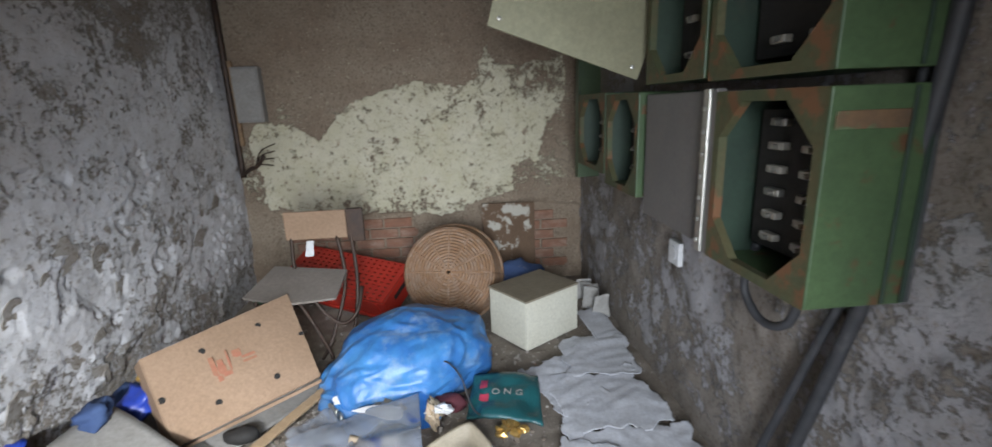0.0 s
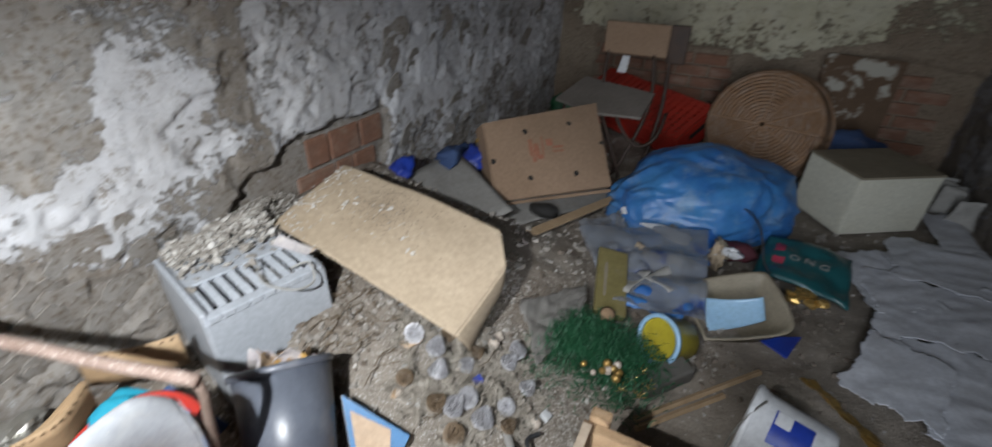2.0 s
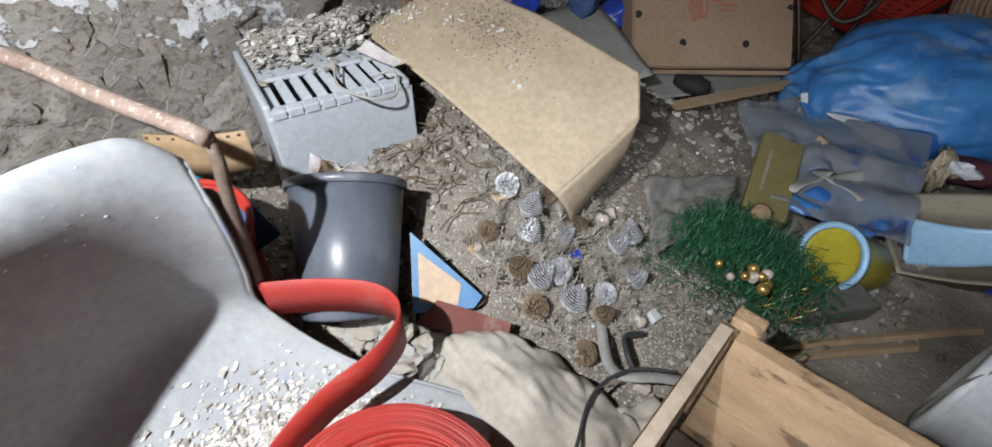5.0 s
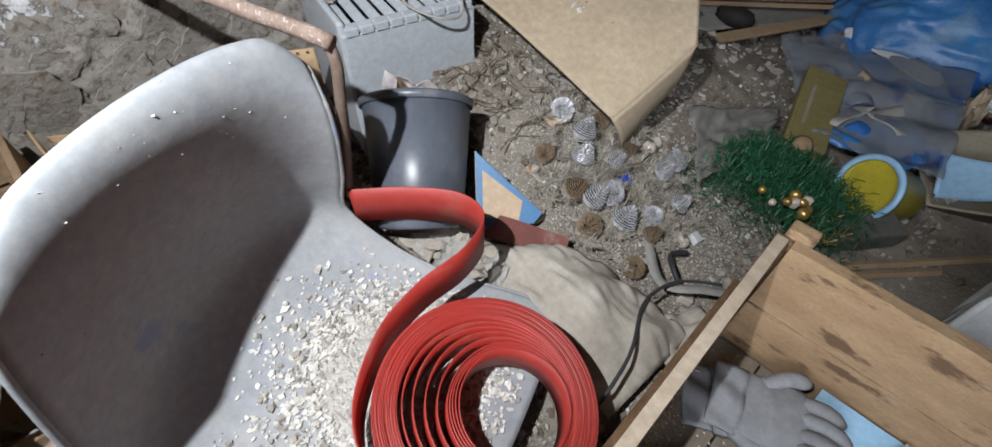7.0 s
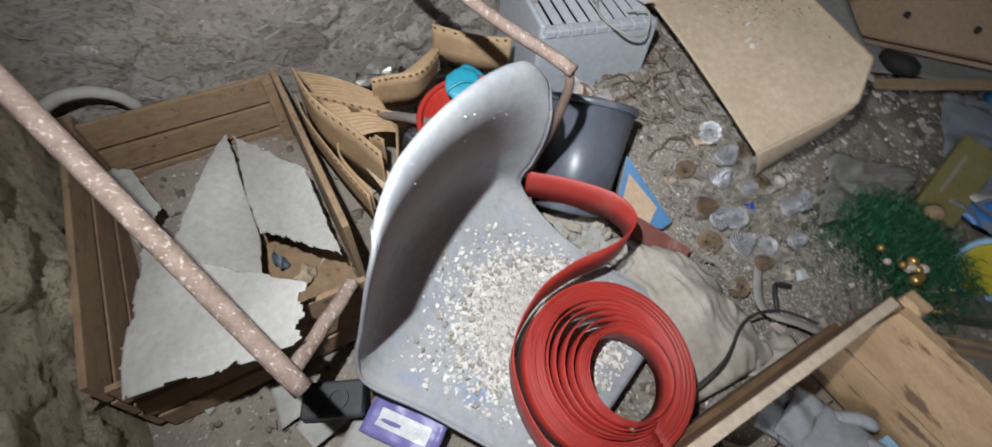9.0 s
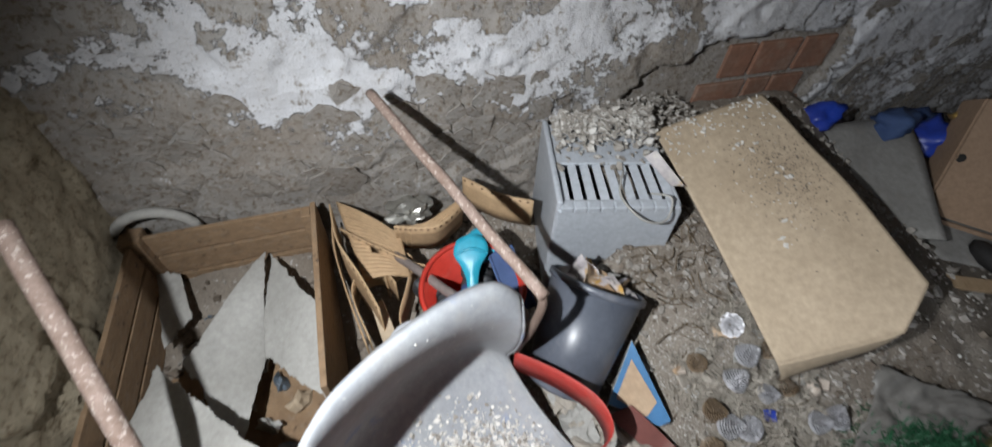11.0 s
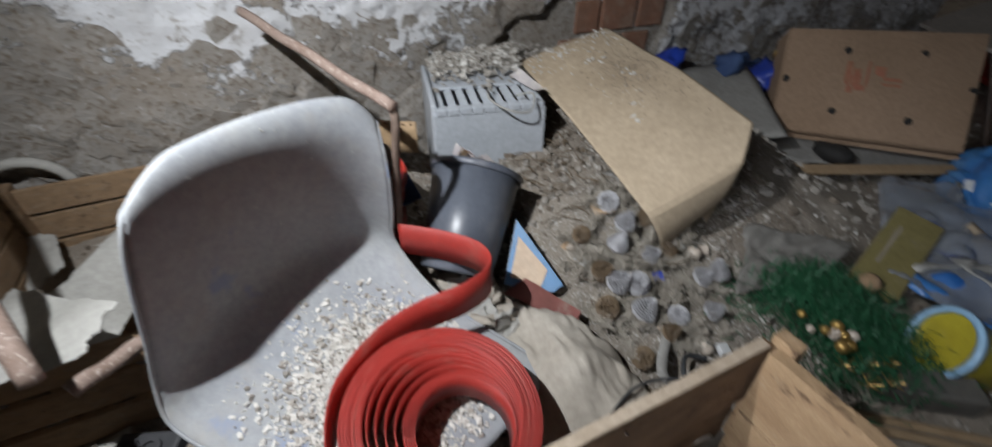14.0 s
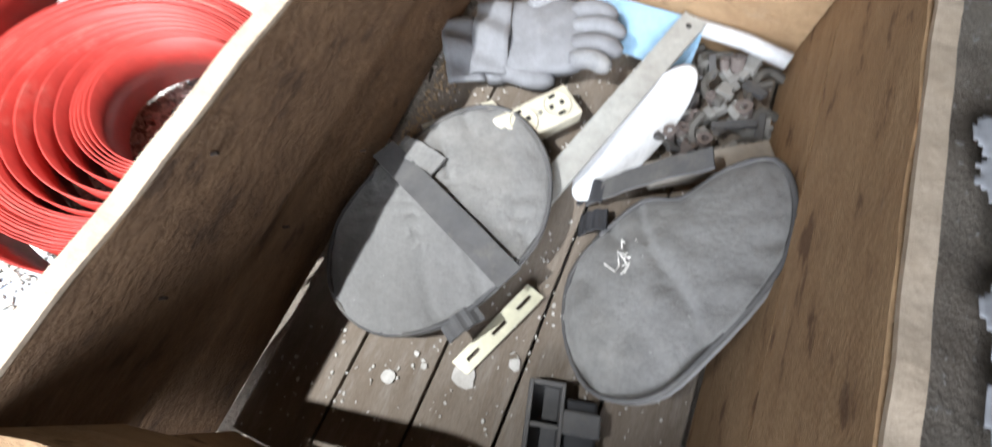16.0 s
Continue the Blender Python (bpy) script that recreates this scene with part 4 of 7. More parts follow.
for s in (-1, 1):
    part("flange", sheet(lambda u, v: ra.lerp(rb, u) + rs * s * 0.017 + V((0, 0, -0.010 * v + 0.002)), 12, 1, 0.002), GREY_PAINT, rail)
o = part("hole", lathe([(0, 0), (0.0045, 0)], 12), BLACK, rail)
o.matrix_local = Matrix.Translation(rb - rd * 0.02 + V((0, 0, 0.0022)))
bm = sheet(quad((-0.170, 0.108, FZ + 0.004), (-0.146, 0.102, FZ + 0.004), (-0.095, 0.225, FZ + 0.012), (-0.120, 0.233, FZ + 0.012)), 10, 40, 0.0025, None, lambda u, v: not (0.35 < u < 0.65 and 0.10 < v % 0.33 < 0.26))
solo("slotted_rail", bm, BRIGHT_STEEL, "bright slotted mounting rail on the crate bottom", "rail")
conn = thing("connector_block", "black plastic connector block on the crate bottom", "connector", Matrix.Translation((-0.030, 0.092, FZ)) @ Euler((0, 0, radians(14))).to_matrix().to_4x4())
bm = bmesh.new()
for a, b in (((-0.035, -0.05, 0), (-0.030, 0.045, 0.036)), ((0.002, -0.05, 0), (0.006, 0.045, 0.036)), ((-0.03, 0.040, 0), (0.002, 0.045, 0.036)), ((-0.03, -0.005, 0), (0.002, 0.0, 0.034)), ((-0.03, -0.05, 0), (0.002, 0.04, 0.006))):
    box(bm, a, b, 0.001)
part("frame", bm, DARK_WEB, conn)
part("body", boxm((0.0065, -0.06, 0), (0.045, 0.03, 0.026), 0.004), CABLE, conn)
part("hood", boxm((0.004, -0.008, 0.027), (0.048, 0.018, 0.034), 0.003), DARK_WEB, conn)
wt = thing("white_tube", "white plastic trunking across the crate end", "trunking")
part("body", tube([(-0.04, 0.692, FZ + 0.045), (0.04, 0.685, FZ + 0.048), (0.105, 0.668, FZ + 0.05)], 0.012, 10), WHITE, wt, smooth=True)
solo("teal_card", sheet(rough_quad((-0.19, 0.64, FZ + 0.01), (-0.02, 0.62, FZ + 0.02), (-0.02, 0.698, FZ + 0.05), (-0.19, 0.698, FZ + 0.05), 0.006, 9), 8, 6, 0.002), PALE_BLUE, "pale teal card at the crate end", "card")
solo("wood_offcut", boxm((-0.075, -0.016, 0), (0.085, 0.018, 0.026), 0.004), CANVAS, "short dusty wood offcut", "offcut", Matrix.Translation((0.038, 0.462, FZ + 0.03)) @ Euler((0, radians(-7), radians(30))).to_matrix().to_4x4())
rng = random.Random(8)
for k in range(46):
    x, y = rng.uniform(-0.03, 0.105), rng.uniform(0.49, 0.665)
    l, w, h = rng.uniform(0.012, 0.034), rng.uniform(0.006, 0.012), rng.uniform(0.006, 0.016)
    kind = k % 4
    m = Matrix.Translation((x, y, FZ + 0.012 + rng.uniform(0, 0.022))) @ Euler((rng.uniform(-0.5, 0.5), rng.uniform(-0.5, 0.5), rng.uniform(0, 3.1))).to_matrix().to_4x4()
    if kind == 0:
        bm = tube(spline([(-l, 0, 0), (-l * 0.3, w, 0), (l * 0.5, w * 0.8, 0), (l, -w, 0)], 9), w * 0.55, 6)
    elif kind == 1:
        bm = boxm((-l, -w, -h / 2), (l, w, h / 2), 0.002)
        box(bm, (-l * 0.3, -w * 1.4, -h / 2), (l * 0.2, w * 1.4, h * 0.8), 0.002)
    elif kind == 2:
        bm = lathe([(w * 0.5, -h), (w, -h), (w, h), (w * 0.5, h)], 12, closed=True)
    else:
        bm = boxm((-l, -w * 0.6, -h / 3), (l * 1.1, w * 0.6, h / 3), 0.001)
    solo("scrap_part", bm, (GREY_BLOCK, DARK_WEB, BAR, STRAP)[(k * 7) % 4], "small dark grey scrap fitting", "scrap", m, "scrap fittings in the crate", smooth=False)


def glove(name, m, label, flip=1):
    g = thing(name, label, "glove", m, "work gloves in the crate")
    bm = slab(outline([(-0.062, -0.05), (-0.065, 0.02), (-0.052, 0.055), (0.0, 0.06), (0.05, 0.055), (0.058, 0.0), (0.052, -0.05)], 24), 0, 0.018, dome=0.014)
    for v in bm.verts:
        v.co.z += 0.004 * noise.noise(v.co * 30)
    part("palm", bm, GLOVE, g, smooth=True)
    part("cuff", sheet(lambda u, v: (-0.062 + 0.122 * u, -0.05 - 0.055 * v, 0.014 + 0.014 * math.sin(u * 3.14) + 0.005 * math.sin(u * 12 + v * 3)), 14, 6, 0.006), GLOVE, g, smooth=True)
    for k, (x, l) in enumerate(((-0.042, 0.060), (-0.014, 0.072), (0.014, 0.068), (0.040, 0.052))):
        bend = -0.015 * flip
        pts = spline([(x, 0.045, 0.014), (x + bend * 0.3, 0.045 + l * 0.5, 0.024), (x + bend, 0.045 + l, 0.014)], 9)
        part("finger", tube(pts, 0.0145, 9, taper=lambda t: 1.0 if t < 0.8 else 1.0 - 2.4 * (t - 0.8)), GLOVE, g, smooth=True)
    pts = spline([(0.048 * flip, -0.02, 0.014), (0.075 * flip, 0.015, 0.02), (0.082 * flip, 0.05, 0.014)], 9)
    part("thumb", tube(pts, 0.015, 9, taper=lambda t: 1.0 if t < 0.8 else 1.0 - 2.4 * (t - 0.8)), GLOVE, g, smooth=True)
    return g


glove("work_glove", Matrix.Translation((-0.285, 0.575, FZ + 0.012)) @ Euler((0, 0, radians(-58))).to_matrix().to_4x4(), "stiff dusty grey leather work glove")
glove("work_glove", Matrix.Translation((-0.235, 0.585, FZ + 0.038)) @ Euler((radians(6), radians(8), radians(-72))).to_matrix().to_4x4(), "worn grey leather work glove lying on another", -1)
for k, (x, y, s) in enumerate(((-0.150, 0.098, 0.022), (-0.235, 0.062, 0.014), (-0.098, 0.135, 0.011), (-0.20, 0.09, 0.006), (-0.215, 0.10, 0.005))):
    ring = [(x + s * math.cos(a * 0.45) * (0.6 + 0.5 * abs(noise.noise(V((a * 0.9, k, 0))))), y + s * math.sin(a * 0.45) * (0.55 + 0.5 * abs(noise.noise(V((a * 0.8, k, 5)))))) for a in range(14)]
    solo("paint_flake", slab(ring, FZ + 0.001, FZ + 0.003), FLAKE, "flat flake of white paint on the crate bottom", "paint flake", group="paint flakes in the crate")
rng = random.Random(31)
chips("crate_dust", [(rng.uniform(KX0 + 0.03, KX1 - 0.03), rng.uniform(KY0 + 0.03, KY1 - 0.04), FZ + 0.001, rng.uniform(0.0012, 0.0035)) for _ in range(900)], FLAKE, "specks of white paint on the crate boards", "paint specks", 5)
chips("sawdust", [(KX0 + 0.024 + abs(rng.gauss(0, 0.03)), rng.uniform(0.2, 0.62), FZ + 0.002, rng.uniform(0.002, 0.004)) for _ in range(500)], LATH, "pale sawdust along the crate side", "sawdust", 6)

# ---- bucket with wrappers ----
bucket = thing("bucket", "dark grey plastic bucket full of wrappers", "bucket", Matrix.Translation((-0.958, 0.386, 0.150)) @ V((-0.53, 0.48, 0.69)).to_track_quat("Z", "Y").to_matrix().to_4x4() @ Matrix.Diagonal((0.94, 0.94, 1.05, 1)))
part("body", lathe([(0.0, 0.0), (0.092, 0.0), (0.097, 0.006), (0.121, 0.252), (0.117, 0.252), (0.093, 0.008), (0.0, 0.006)], 48), BUCKET, bucket, smooth=True)
part("rim", lathe([(0.119, 0.238), (0.127, 0.240), (0.128, 0.252), (0.120, 0.256), (0.115, 0.252)], 48, closed=True), BUCKET, bucket, smooth=True)
for k in range(14):
    a = k * 2.4
    r = 0.062 * ((k + 0.5) / 14) ** 0.5
    bm = sheet(rough_quad((-0.05, -0.035, 0), (0.05, -0.03, 0.01), (0.045, 0.035, 0), (-0.045, 0.03, 0.012), 0.035, 16, k * 1.7), 14, 12, 0.0012)
    solo("wrapper", bm, (WRAP, WRAP, FOAM, WRAP, PRINT_TAN, WRAP, WRAP)[k % 7], "crumpled printed sweet wrapper in the bucket", "wrapper", bucket.matrix_world @ Matrix.Translation((r * math.cos(a), r * math.sin(a), 0.236 + 0.012 * (k % 3))) @ Euler((0.8 * math.sin(k * 1.3), 0.7 * math.cos(k * 2), k)).to_matrix().to_4x4(), "wrappers in the bucket")

# ---- poles ----
def pole(name, a, b, r, mat, label):
    a, b = V(a), V(b)
    pts = [a.lerp(b, i / 30) + V((0, 0, 0.002 * math.sin(i * 0.5))) for i in range(31)]
    bm = tube(pts, r, 12)
    for v in bm.verts:
        v.co += v.co.normalized() * 0.0012 * noise.noise(v.co * 60)
    return solo(name, bm, mat, label, "pole", smooth=True)


pole("painted_pole", (-1.488, 0.077, 0.685), (-0.94, 0.283, 0.610), 0.0112, POLE, "chipped pinkish painted pole leaning over the chair")
pole("painted_pole", (-1.175, -0.455, 0.755), (-0.72, -0.275, 0.43), 0.0145, POLE, "chipped pinkish painted pole leaning by the wall")
solo("bent_tube", tube(spline([(-0.957, 0.284, 0.612), (-0.944, 0.284, 0.580), (-0.944, 0.277, 0.53), (-0.960, 0.275, 0.45), (-0.988, 0.275, 0.36), (-1.005, 0.276, 0.29)], 26), 0.0085, 10), RUSTY_TUBE, "rusty bent steel tube hooked over the chair edge", "tube", smooth=True)
pole("short_bar", (-1.50, -0.002, 0.21), (-1.06, 0.205, 0.40), 0.0115, BAR, "dull brown metal bar across the belts")
pole("painted_pole", (-0.80, -0.30, 0.32), (-0.92, -0.16, 0.30), 0.0135, POLE, "end of a chipped painted pole behind the chair")

# ---- fruit crate by the corner ----
lc = thing("fruit_crate", "old slatted wooden fruit crate against the wall", "crate")
for k in range(3):
    z0 = 0.075 + k * 0.082
    part("slat", boxm((-1.568, -0.585, z0), (-1.556, -0.125, z0 + 0.072), 0.002), LEFT_WOOD, lc)
    part("slat", boxm((-1.545, -0.590, z0), (-0.93, -0.578, z0 + 0.072), 0.002), LEFT_WOOD, lc)
    part("slat", boxm((-0.935, -0.57, z0 - 0.02), (-0.923, -0.135, z0 + 0.045), 0.002), LEFT_WOOD, lc)
part("end_board", boxm((-1.555, -0.137, 0.05), (-1.02, -0.123, 0.335), 0.002), LEFT_WOOD, lc)
part("corner_post", boxm((-1.588, -0.605, 0.04), (-1.530, -0.555, 0.325), 0.004), LEFT_WOOD, lc)
part("corner_post", boxm((-1.552, -0.165, 0.04), (-1.515, -0.139, 0.325), 0.003), LEFT_WOOD, lc)
part("bottom_board", boxm((-1.55, -0.575, 0.045), (-0.94, -0.14, 0.055), 0.002), LEFT_WOOD, lc)
foam = thing("plastic_sheet", "torn dusty pale grey plastic sheet folded in the crate", "plastic sheet")
def torn(amount, seed):
    return lambda u, v: min(u, 1 - u, v, 1 - v) > amount * (0.4 + fbm(V((u * 5, v * 5, seed)), 4))


part("fold", sheet(rough_quad((-1.53, -0.285, 0.215), (-1.29, -0.145, 0.225), (-1.05, -0.155, 0.20), (-1.22, -0.30, 0.165), 0.025, 5, 2), 72, 72, 0.003, None, torn(0.05, 3)), FOAM, foam, smooth=True)
part("fold", sheet(rough_quad((-1.535, -0.290, 0.205), (-1.22, -0.300, 0.155), (-0.98, -0.34, 0.17), (-1.24, -0.475, 0.20), 0.03, 5, 6), 72, 72, 0.003, None, torn(0.04, 8)), FOAM, foam, smooth=True)
part("fold", sheet(rough_quad((-1.545, -0.575, 0.185), (-1.525, -0.515, 0.19), (-1.37, -0.47, 0.185), (-1.31, -0.54, 0.16), 0.03, 6, 9), 48, 48, 0.003, None, torn(0.05, 5)), FOAM, foam, smooth=True)
part("fold", sheet(rough_quad((-1.214, -0.5, 0.27), (-0.906, -0.222, 0.37), (-0.817, -0.269, 0.36), (-0.883, -0.541, 0.3), 0.02, 6, 4), 72, 72, 0.003, None, torn(0.05, 1)), FOAM, foam, smooth=True)
for k in range(26):
    x, y = -1.50 + 0.021 * k, -0.20 - 0.32 * ((k * 0.618) % 1.0)
    solo("crate_scrap", lump(0.016 + 0.012 * ((k * 0.37) % 1.0), k * 1.7, 0.8, 2, (1.4, 1.0, 0.5)), (FOAM, CRUMB_LUMP, CARD, BLUE_SCRAP)[k % 4], "crumpled litter in the fruit crate", "litter", Matrix.Translation((x, y, 0.078)) @ Euler((k, k * 0.3, k)).to_matrix().to_4x4(), "litter in the fruit crate")
ring = tube([(-1.592 + 0.012 * math.sin(a * 0.3), -0.53 + 0.095 * math.cos(a * 0.3), 0.28 + 0.095 * math.sin(a * 0.3)) for a in range(22)], 0.014, 8)
solo("plastic_ring", ring, FOAM, "pale plastic ring leaning behind the crate", "ring", smooth=True)

# ---- perforated belts and red panel ----
belts = thing("leather_belts", "bundle of folded tan perforated leather belting", "belting")


def belt(pts, h, z, k=34, flare=0.0):
    line = spline(pts, k)
    f = lambda u, v: line[int(round(u * (k - 1)))] + V((flare * v, 0, z + v * h))
    o = part("belt", sheet(f, k - 1, 3, 0.004), LEATHER, belts, smooth=True)
    for i in range(1, k - 1, 1):
        e = f(i / (k - 1), 0.92)
        t = (line[i + 1] - line[i - 1]).normalized()
        n = V((t.y, -t.x, 0))
        if i % 2:
            part("punched_slot", boxm((-0.0035, -0.0012, -0.0028), (0.0035, 0.0012, 0.0028), 0, Matrix.Translation(e + n * 0.0022) @ t.to_track_quat("X", "Z").to_matrix().to_4x4()), BELT_EDGE, o)


def ribbed(u, v):
    p = quad((-1.600, -0.076, 0.275), (-1.425, 0.082, 0.275), (-1.300, 0.088, 0.265), (-1.315, -0.030, 0.275))(u, v)
    return p + V((0, 0, 0.0022 * math.sin(v * 120) - 0.018 * v * v + 0.014 * math.sin(u * 3.1)))


part("ribbed_panel", sheet(ribbed, 14, 84, 0.004, None, lambda u, v: (u - 0.45) ** 2 + (v - 0.62) ** 2 > 0.006), LEATHER, belts, "ribbed tan belting with a torn hole", True)
belt([(-1.56, -0.098, 0), (-1.46, -0.100, 0), (-1.31, -0.080, 0), (-1.15, -0.050, 0)], 0.10, 0.14, 48)
belt([(-1.16, -0.040, 0), (-1.29, -0.066, 0), (-1.355, -0.045, 0), (-1.365, 0.01, 0), (-1.30, 0.045, 0)], 0.09, 0.15, 34)
belt([(-1.53, -0.085, 0), (-1.40, -0.075, 0), (-1.27, -0.03, 0), (-1.17, 0.0, 0)], 0.17, 0.17)
belt([(-1.52, -0.07, 0), (-1.44, 0.01, 0), (-1.36, 0.095, 0), (-1.33, 0.14, 0)], 0.10, 0.20, flare=0.05)
belt([(-1.33, 0.02, 0), (-1.39, 0.06, 0), (-1.36, 0.10, 0), (-1.27, 0.07, 0), (-1.19, 0.04, 0), (-1.12, 0.05, 0)], 0.12, 0.13)
for k in range(4):
    belt([(-1.43 + 0.012 * k, 0.07 + 0.012 * k, 0), (-1.42 + 0.012 * k, 0.15 + 0.01 * k, 0), (-1.48 + 0.012 * k, 0.26, 0)], 0.12, 0.225 + 0.008 * k, 22, flare=0.03)
belt([(-1.50, 0.28, 0), (-1.41, 0.36, 0), (-1.36, 0.44, 0)], 0.10, 0.28, 18)
RBM = Matrix.Translation((-1.185, 0.238, 0.165)) @ Euler((radians(6), radians(8), 0)).to_matrix().to_4x4()
rbin = thing("red_bin", "dusty red plastic bin full of odd plastic parts", "bin", RBM)
part("body", lathe([(0.0, 0.0), (0.088, 0.0), (0.094, 0.006), (0.118, 0.195), (0.114, 0.195), (0.090, 0.010), (0.0, 0.008)], 44), RED_CRATE, rbin, smooth=True)
part("rim", lathe([(0.115, 0.186), (0.124, 0.188), (0.126, 0.198), (0.119, 0.203), (0.113, 0.197)], 44, closed=True), RED_CRATE, rbin, smooth=True)
scoop = thing("teal_scoop", "bright teal plastic scoop standing in the red bin", "scoop", Matrix.Translation((-1.215, 0.230, 0.372)) @ Euler((radians(4), radians(32), radians(-12))).to_matrix().to_4x4())
part("blade", slab(outline([(-0.052, -0.034), (-0.066, 0.0), (-0.052, 0.034), (-0.02, 0.040), (0.01, 0.022), (0.045, 0.014), (0.10, 0.011), (0.10, -0.011), (0.045, -0.014), (0.01, -0.026), (-0.02, -0.042)], 44), 0, 0.006, dome=0.008), TEAL, scoop, smooth=True)
part("collar", tube(spline([(-0.018, -0.040, 0.010), (-0.030, 0.0, 0.017), (-0.018, 0.040, 0.010)], 14), 0.0035, 6), TEAL, scoop, smooth=True)
solo("teal_dish", slab(outline([(-0.04, -0.028), (-0.04, 0.028), (0.03, 0.034), (0.03, -0.034)], 28), 0, 0.007, dome=0.005), TEAL, "small teal plastic dish behind the scoop", "dish", Matrix.Translation((-1.262, 0.268, 0.362)) @ Euler((0.2, 0.35, 0.4)).to_matrix().to_4x4(), smooth=True)
slate = thing("blue_grey_board", "scuffed blue-grey plastic board standing in the red bin", "board", Matrix.Translation((-1.165, 0.318, 0.325)) @ Euler((radians(12), radians(26), radians(8))).to_matrix().to_4x4())
part("panel", boxm((-0.085, -0.032, -0.006), (0.075, 0.034, 0.006), 0.004), NAVY, slate)
part("raised_edge", boxm((-0.085, -0.034, 0.0062), (0.075, -0.027, 0.012), 0.002), NAVY, slate)
for k in range(5):
    solo("dark_rag", lump(0.036, 3.0 + k * 1.9, 0.7, 3, (1.2, 1.0, 0.6)), (BUCKET, CABLE, NAVY)[k % 3], "dark crumpled scrap in the red bin", "scrap", Matrix.Translation((-1.25 + 0.035 * k, 0.275 - 0.03 * (k % 3), 0.292)) @ Euler((k, 0.4, k)).to_matrix().to_4x4(), "dark scraps in the red bin", smooth=True)
bowl = thing("lime_bowl", "lime green bowl with a pale rim among the belts", "bowl", Matrix.Translation((-1.110, 0.066, 0.195)) @ Euler((radians(4), radians(10), 0)).to_matrix().to_4x4())
part("body", lathe([(0.0, 0.0), (0.040, 0.0), (0.060, 0.05), (0.056, 0.05), (0.038, 0.006), (0.0, 0.005)], 36), material("lime_plastic", (0.36, 0.42, 0.06), (0.30, 0.36, 0.05), 0.4, 7.0, 0.1, dust=0.2), bowl, smooth=True)
part("rim", lathe([(0.056, 0.048), (0.066, 0.050), (0.066, 0.056), (0.056, 0.055)], 36, closed=True), PALE_GREY, bowl, "pale grey rim", smooth=True)
part("filling", lathe([(0.0, 0.038), (0.052, 0.036)], 30), material("lime_paint", (0.34, 0.38, 0.05), (0.22, 0.27, 0.04), 0.5, 20.0, 0.3, dust=0.2), bowl, "dried lime green paint")
solo("card_strip", sheet(rough_quad((-1.25, -0.024, 0.225), (-1.255, 0.006, 0.24), (-1.13, 0.028, 0.245), (-1.125, -0.004, 0.22), 0.012, 8), 10, 6, 0.004), CARD, "folded tan card strip among the belts", "card")
sh = thing("black_fitting", "black plastic lamp fitting among the belts", "fitting", Matrix.Translation((-1.26, 0.125, 0.20)) @ Euler((0, 0.25, 0.5)).to_matrix().to_4x4())
part("body", boxm((-0.045, -0.03, 0), (0.045, 0.03, 0.06), 0.012), CABLE, sh)
part("cover", boxm((-0.03, -0.022, 0.0605), (0.03, 0.022, 0.072), 0.006), CABLE, sh)
solo("crumpled_foil", lump(0.045, 5.0, 0.9, 3, (1, 1.2, 0.6)), STEEL, "crumpled clear film on the rubble by the wall", "film", Matrix.Translation((-1.53, 0.12, 0.26)))

# ---- tan box with its flap, and debris on it ----
tan = thing("cardboard_box", "squashed tan cardboard box strewn with paint flakes", "box")
T00, T10, T11, T01 = V((-1.45, 0.825, 0.470)), V((-0.82, 0.852, 0.264)), V((-0.755, 1.165, 0.430)), V((-1.45, 1.15, 0.535))


def top_face(u, v):
    p = quad(T00, T10, T11, T01)(u, v)
    return p + V((0, -0.012 * math.sin(u * math.pi) * (1 - v), 0.026 * math.sin(u * math.pi) * (1 - 0.4 * v))) + V((0, 0, 0.006 * noise.noise(p * 6)))


def far_edge(u):
    return 1.0 - 0.28 * max(0.0, u - 0.88) / 0.12


part("top_panel", sheet(lambda u, v: top_face(u, v * far_edge(u)), 75, 40, 0.005), CARD, tan, smooth=True)


def end_edge(u):
    """The top's outer edge, round its cut corner."""
    return top_face(1.0, u / 0.65 * 0.72) if u < 0.65 else top_face(1.0 - 0.12 * (u - 0.65) / 0.35, far_edge(1.0 - 0.12 * (u - 0.65) / 0.35))


part("end_flap", sheet(lambda u, v: end_edge(u).lerp(V((-0.815 - 0.05 * u, 0.93 + u * 0.20, 0.13 + 0.05 * u)), v) + V((0.03 * math.sin(v * 3.1) * (0.4 + 0.6 * u), 0, 0.0)), 24, 12, 0.004), CARD, tan, "creased end flap", smooth=True)
part("side_panel", sheet(lambda u, v: top_face(1.0 - u, far_edge(1.0 - u)).lerp(V((-0.85 - u * 0.6, 1.12, 0.12)), v), 12, 4, 0.004), CARD, tan)
rng = random.Random(12)
pl = []
for _ in range(55):
    u, v = rng.gauss(0.42, 0.12), rng.gauss(0.55, 0.17)
    if 0.02 < u < 0.95 and 0.05 < v < 0.95:
        p = top_face(u, v)
        pl.append((p.x, p.y, p.z + 0.005, rng.choice((0.0015, 0.002, 0.0025, 0.003, 0.004, 0.010))))
for _ in range(130):
    u, v = abs(rng.gauss(0.0, 0.10)), rng.uniform(0, 1)
    p = top_face(min(u, 0.9), v)
    pl.append((p.x, p.y, p.z + 0.005 + 0.02 * max(0, 0.2 - u), rng.uniform(0.002, 0.007)))
dirt = []
for _ in range(1500):
    u, v = rng.gauss(0.36, 0.13), rng.gauss(0.70, 0.16)
    if 0.02 < u < 0.8 and 0.05 < v < 0.97:
        p = top_face(u, v)
        dirt.append((p.x, p.y, p.z + 0.004, 0.0008 + 0.0028 * rng.random() ** 3))
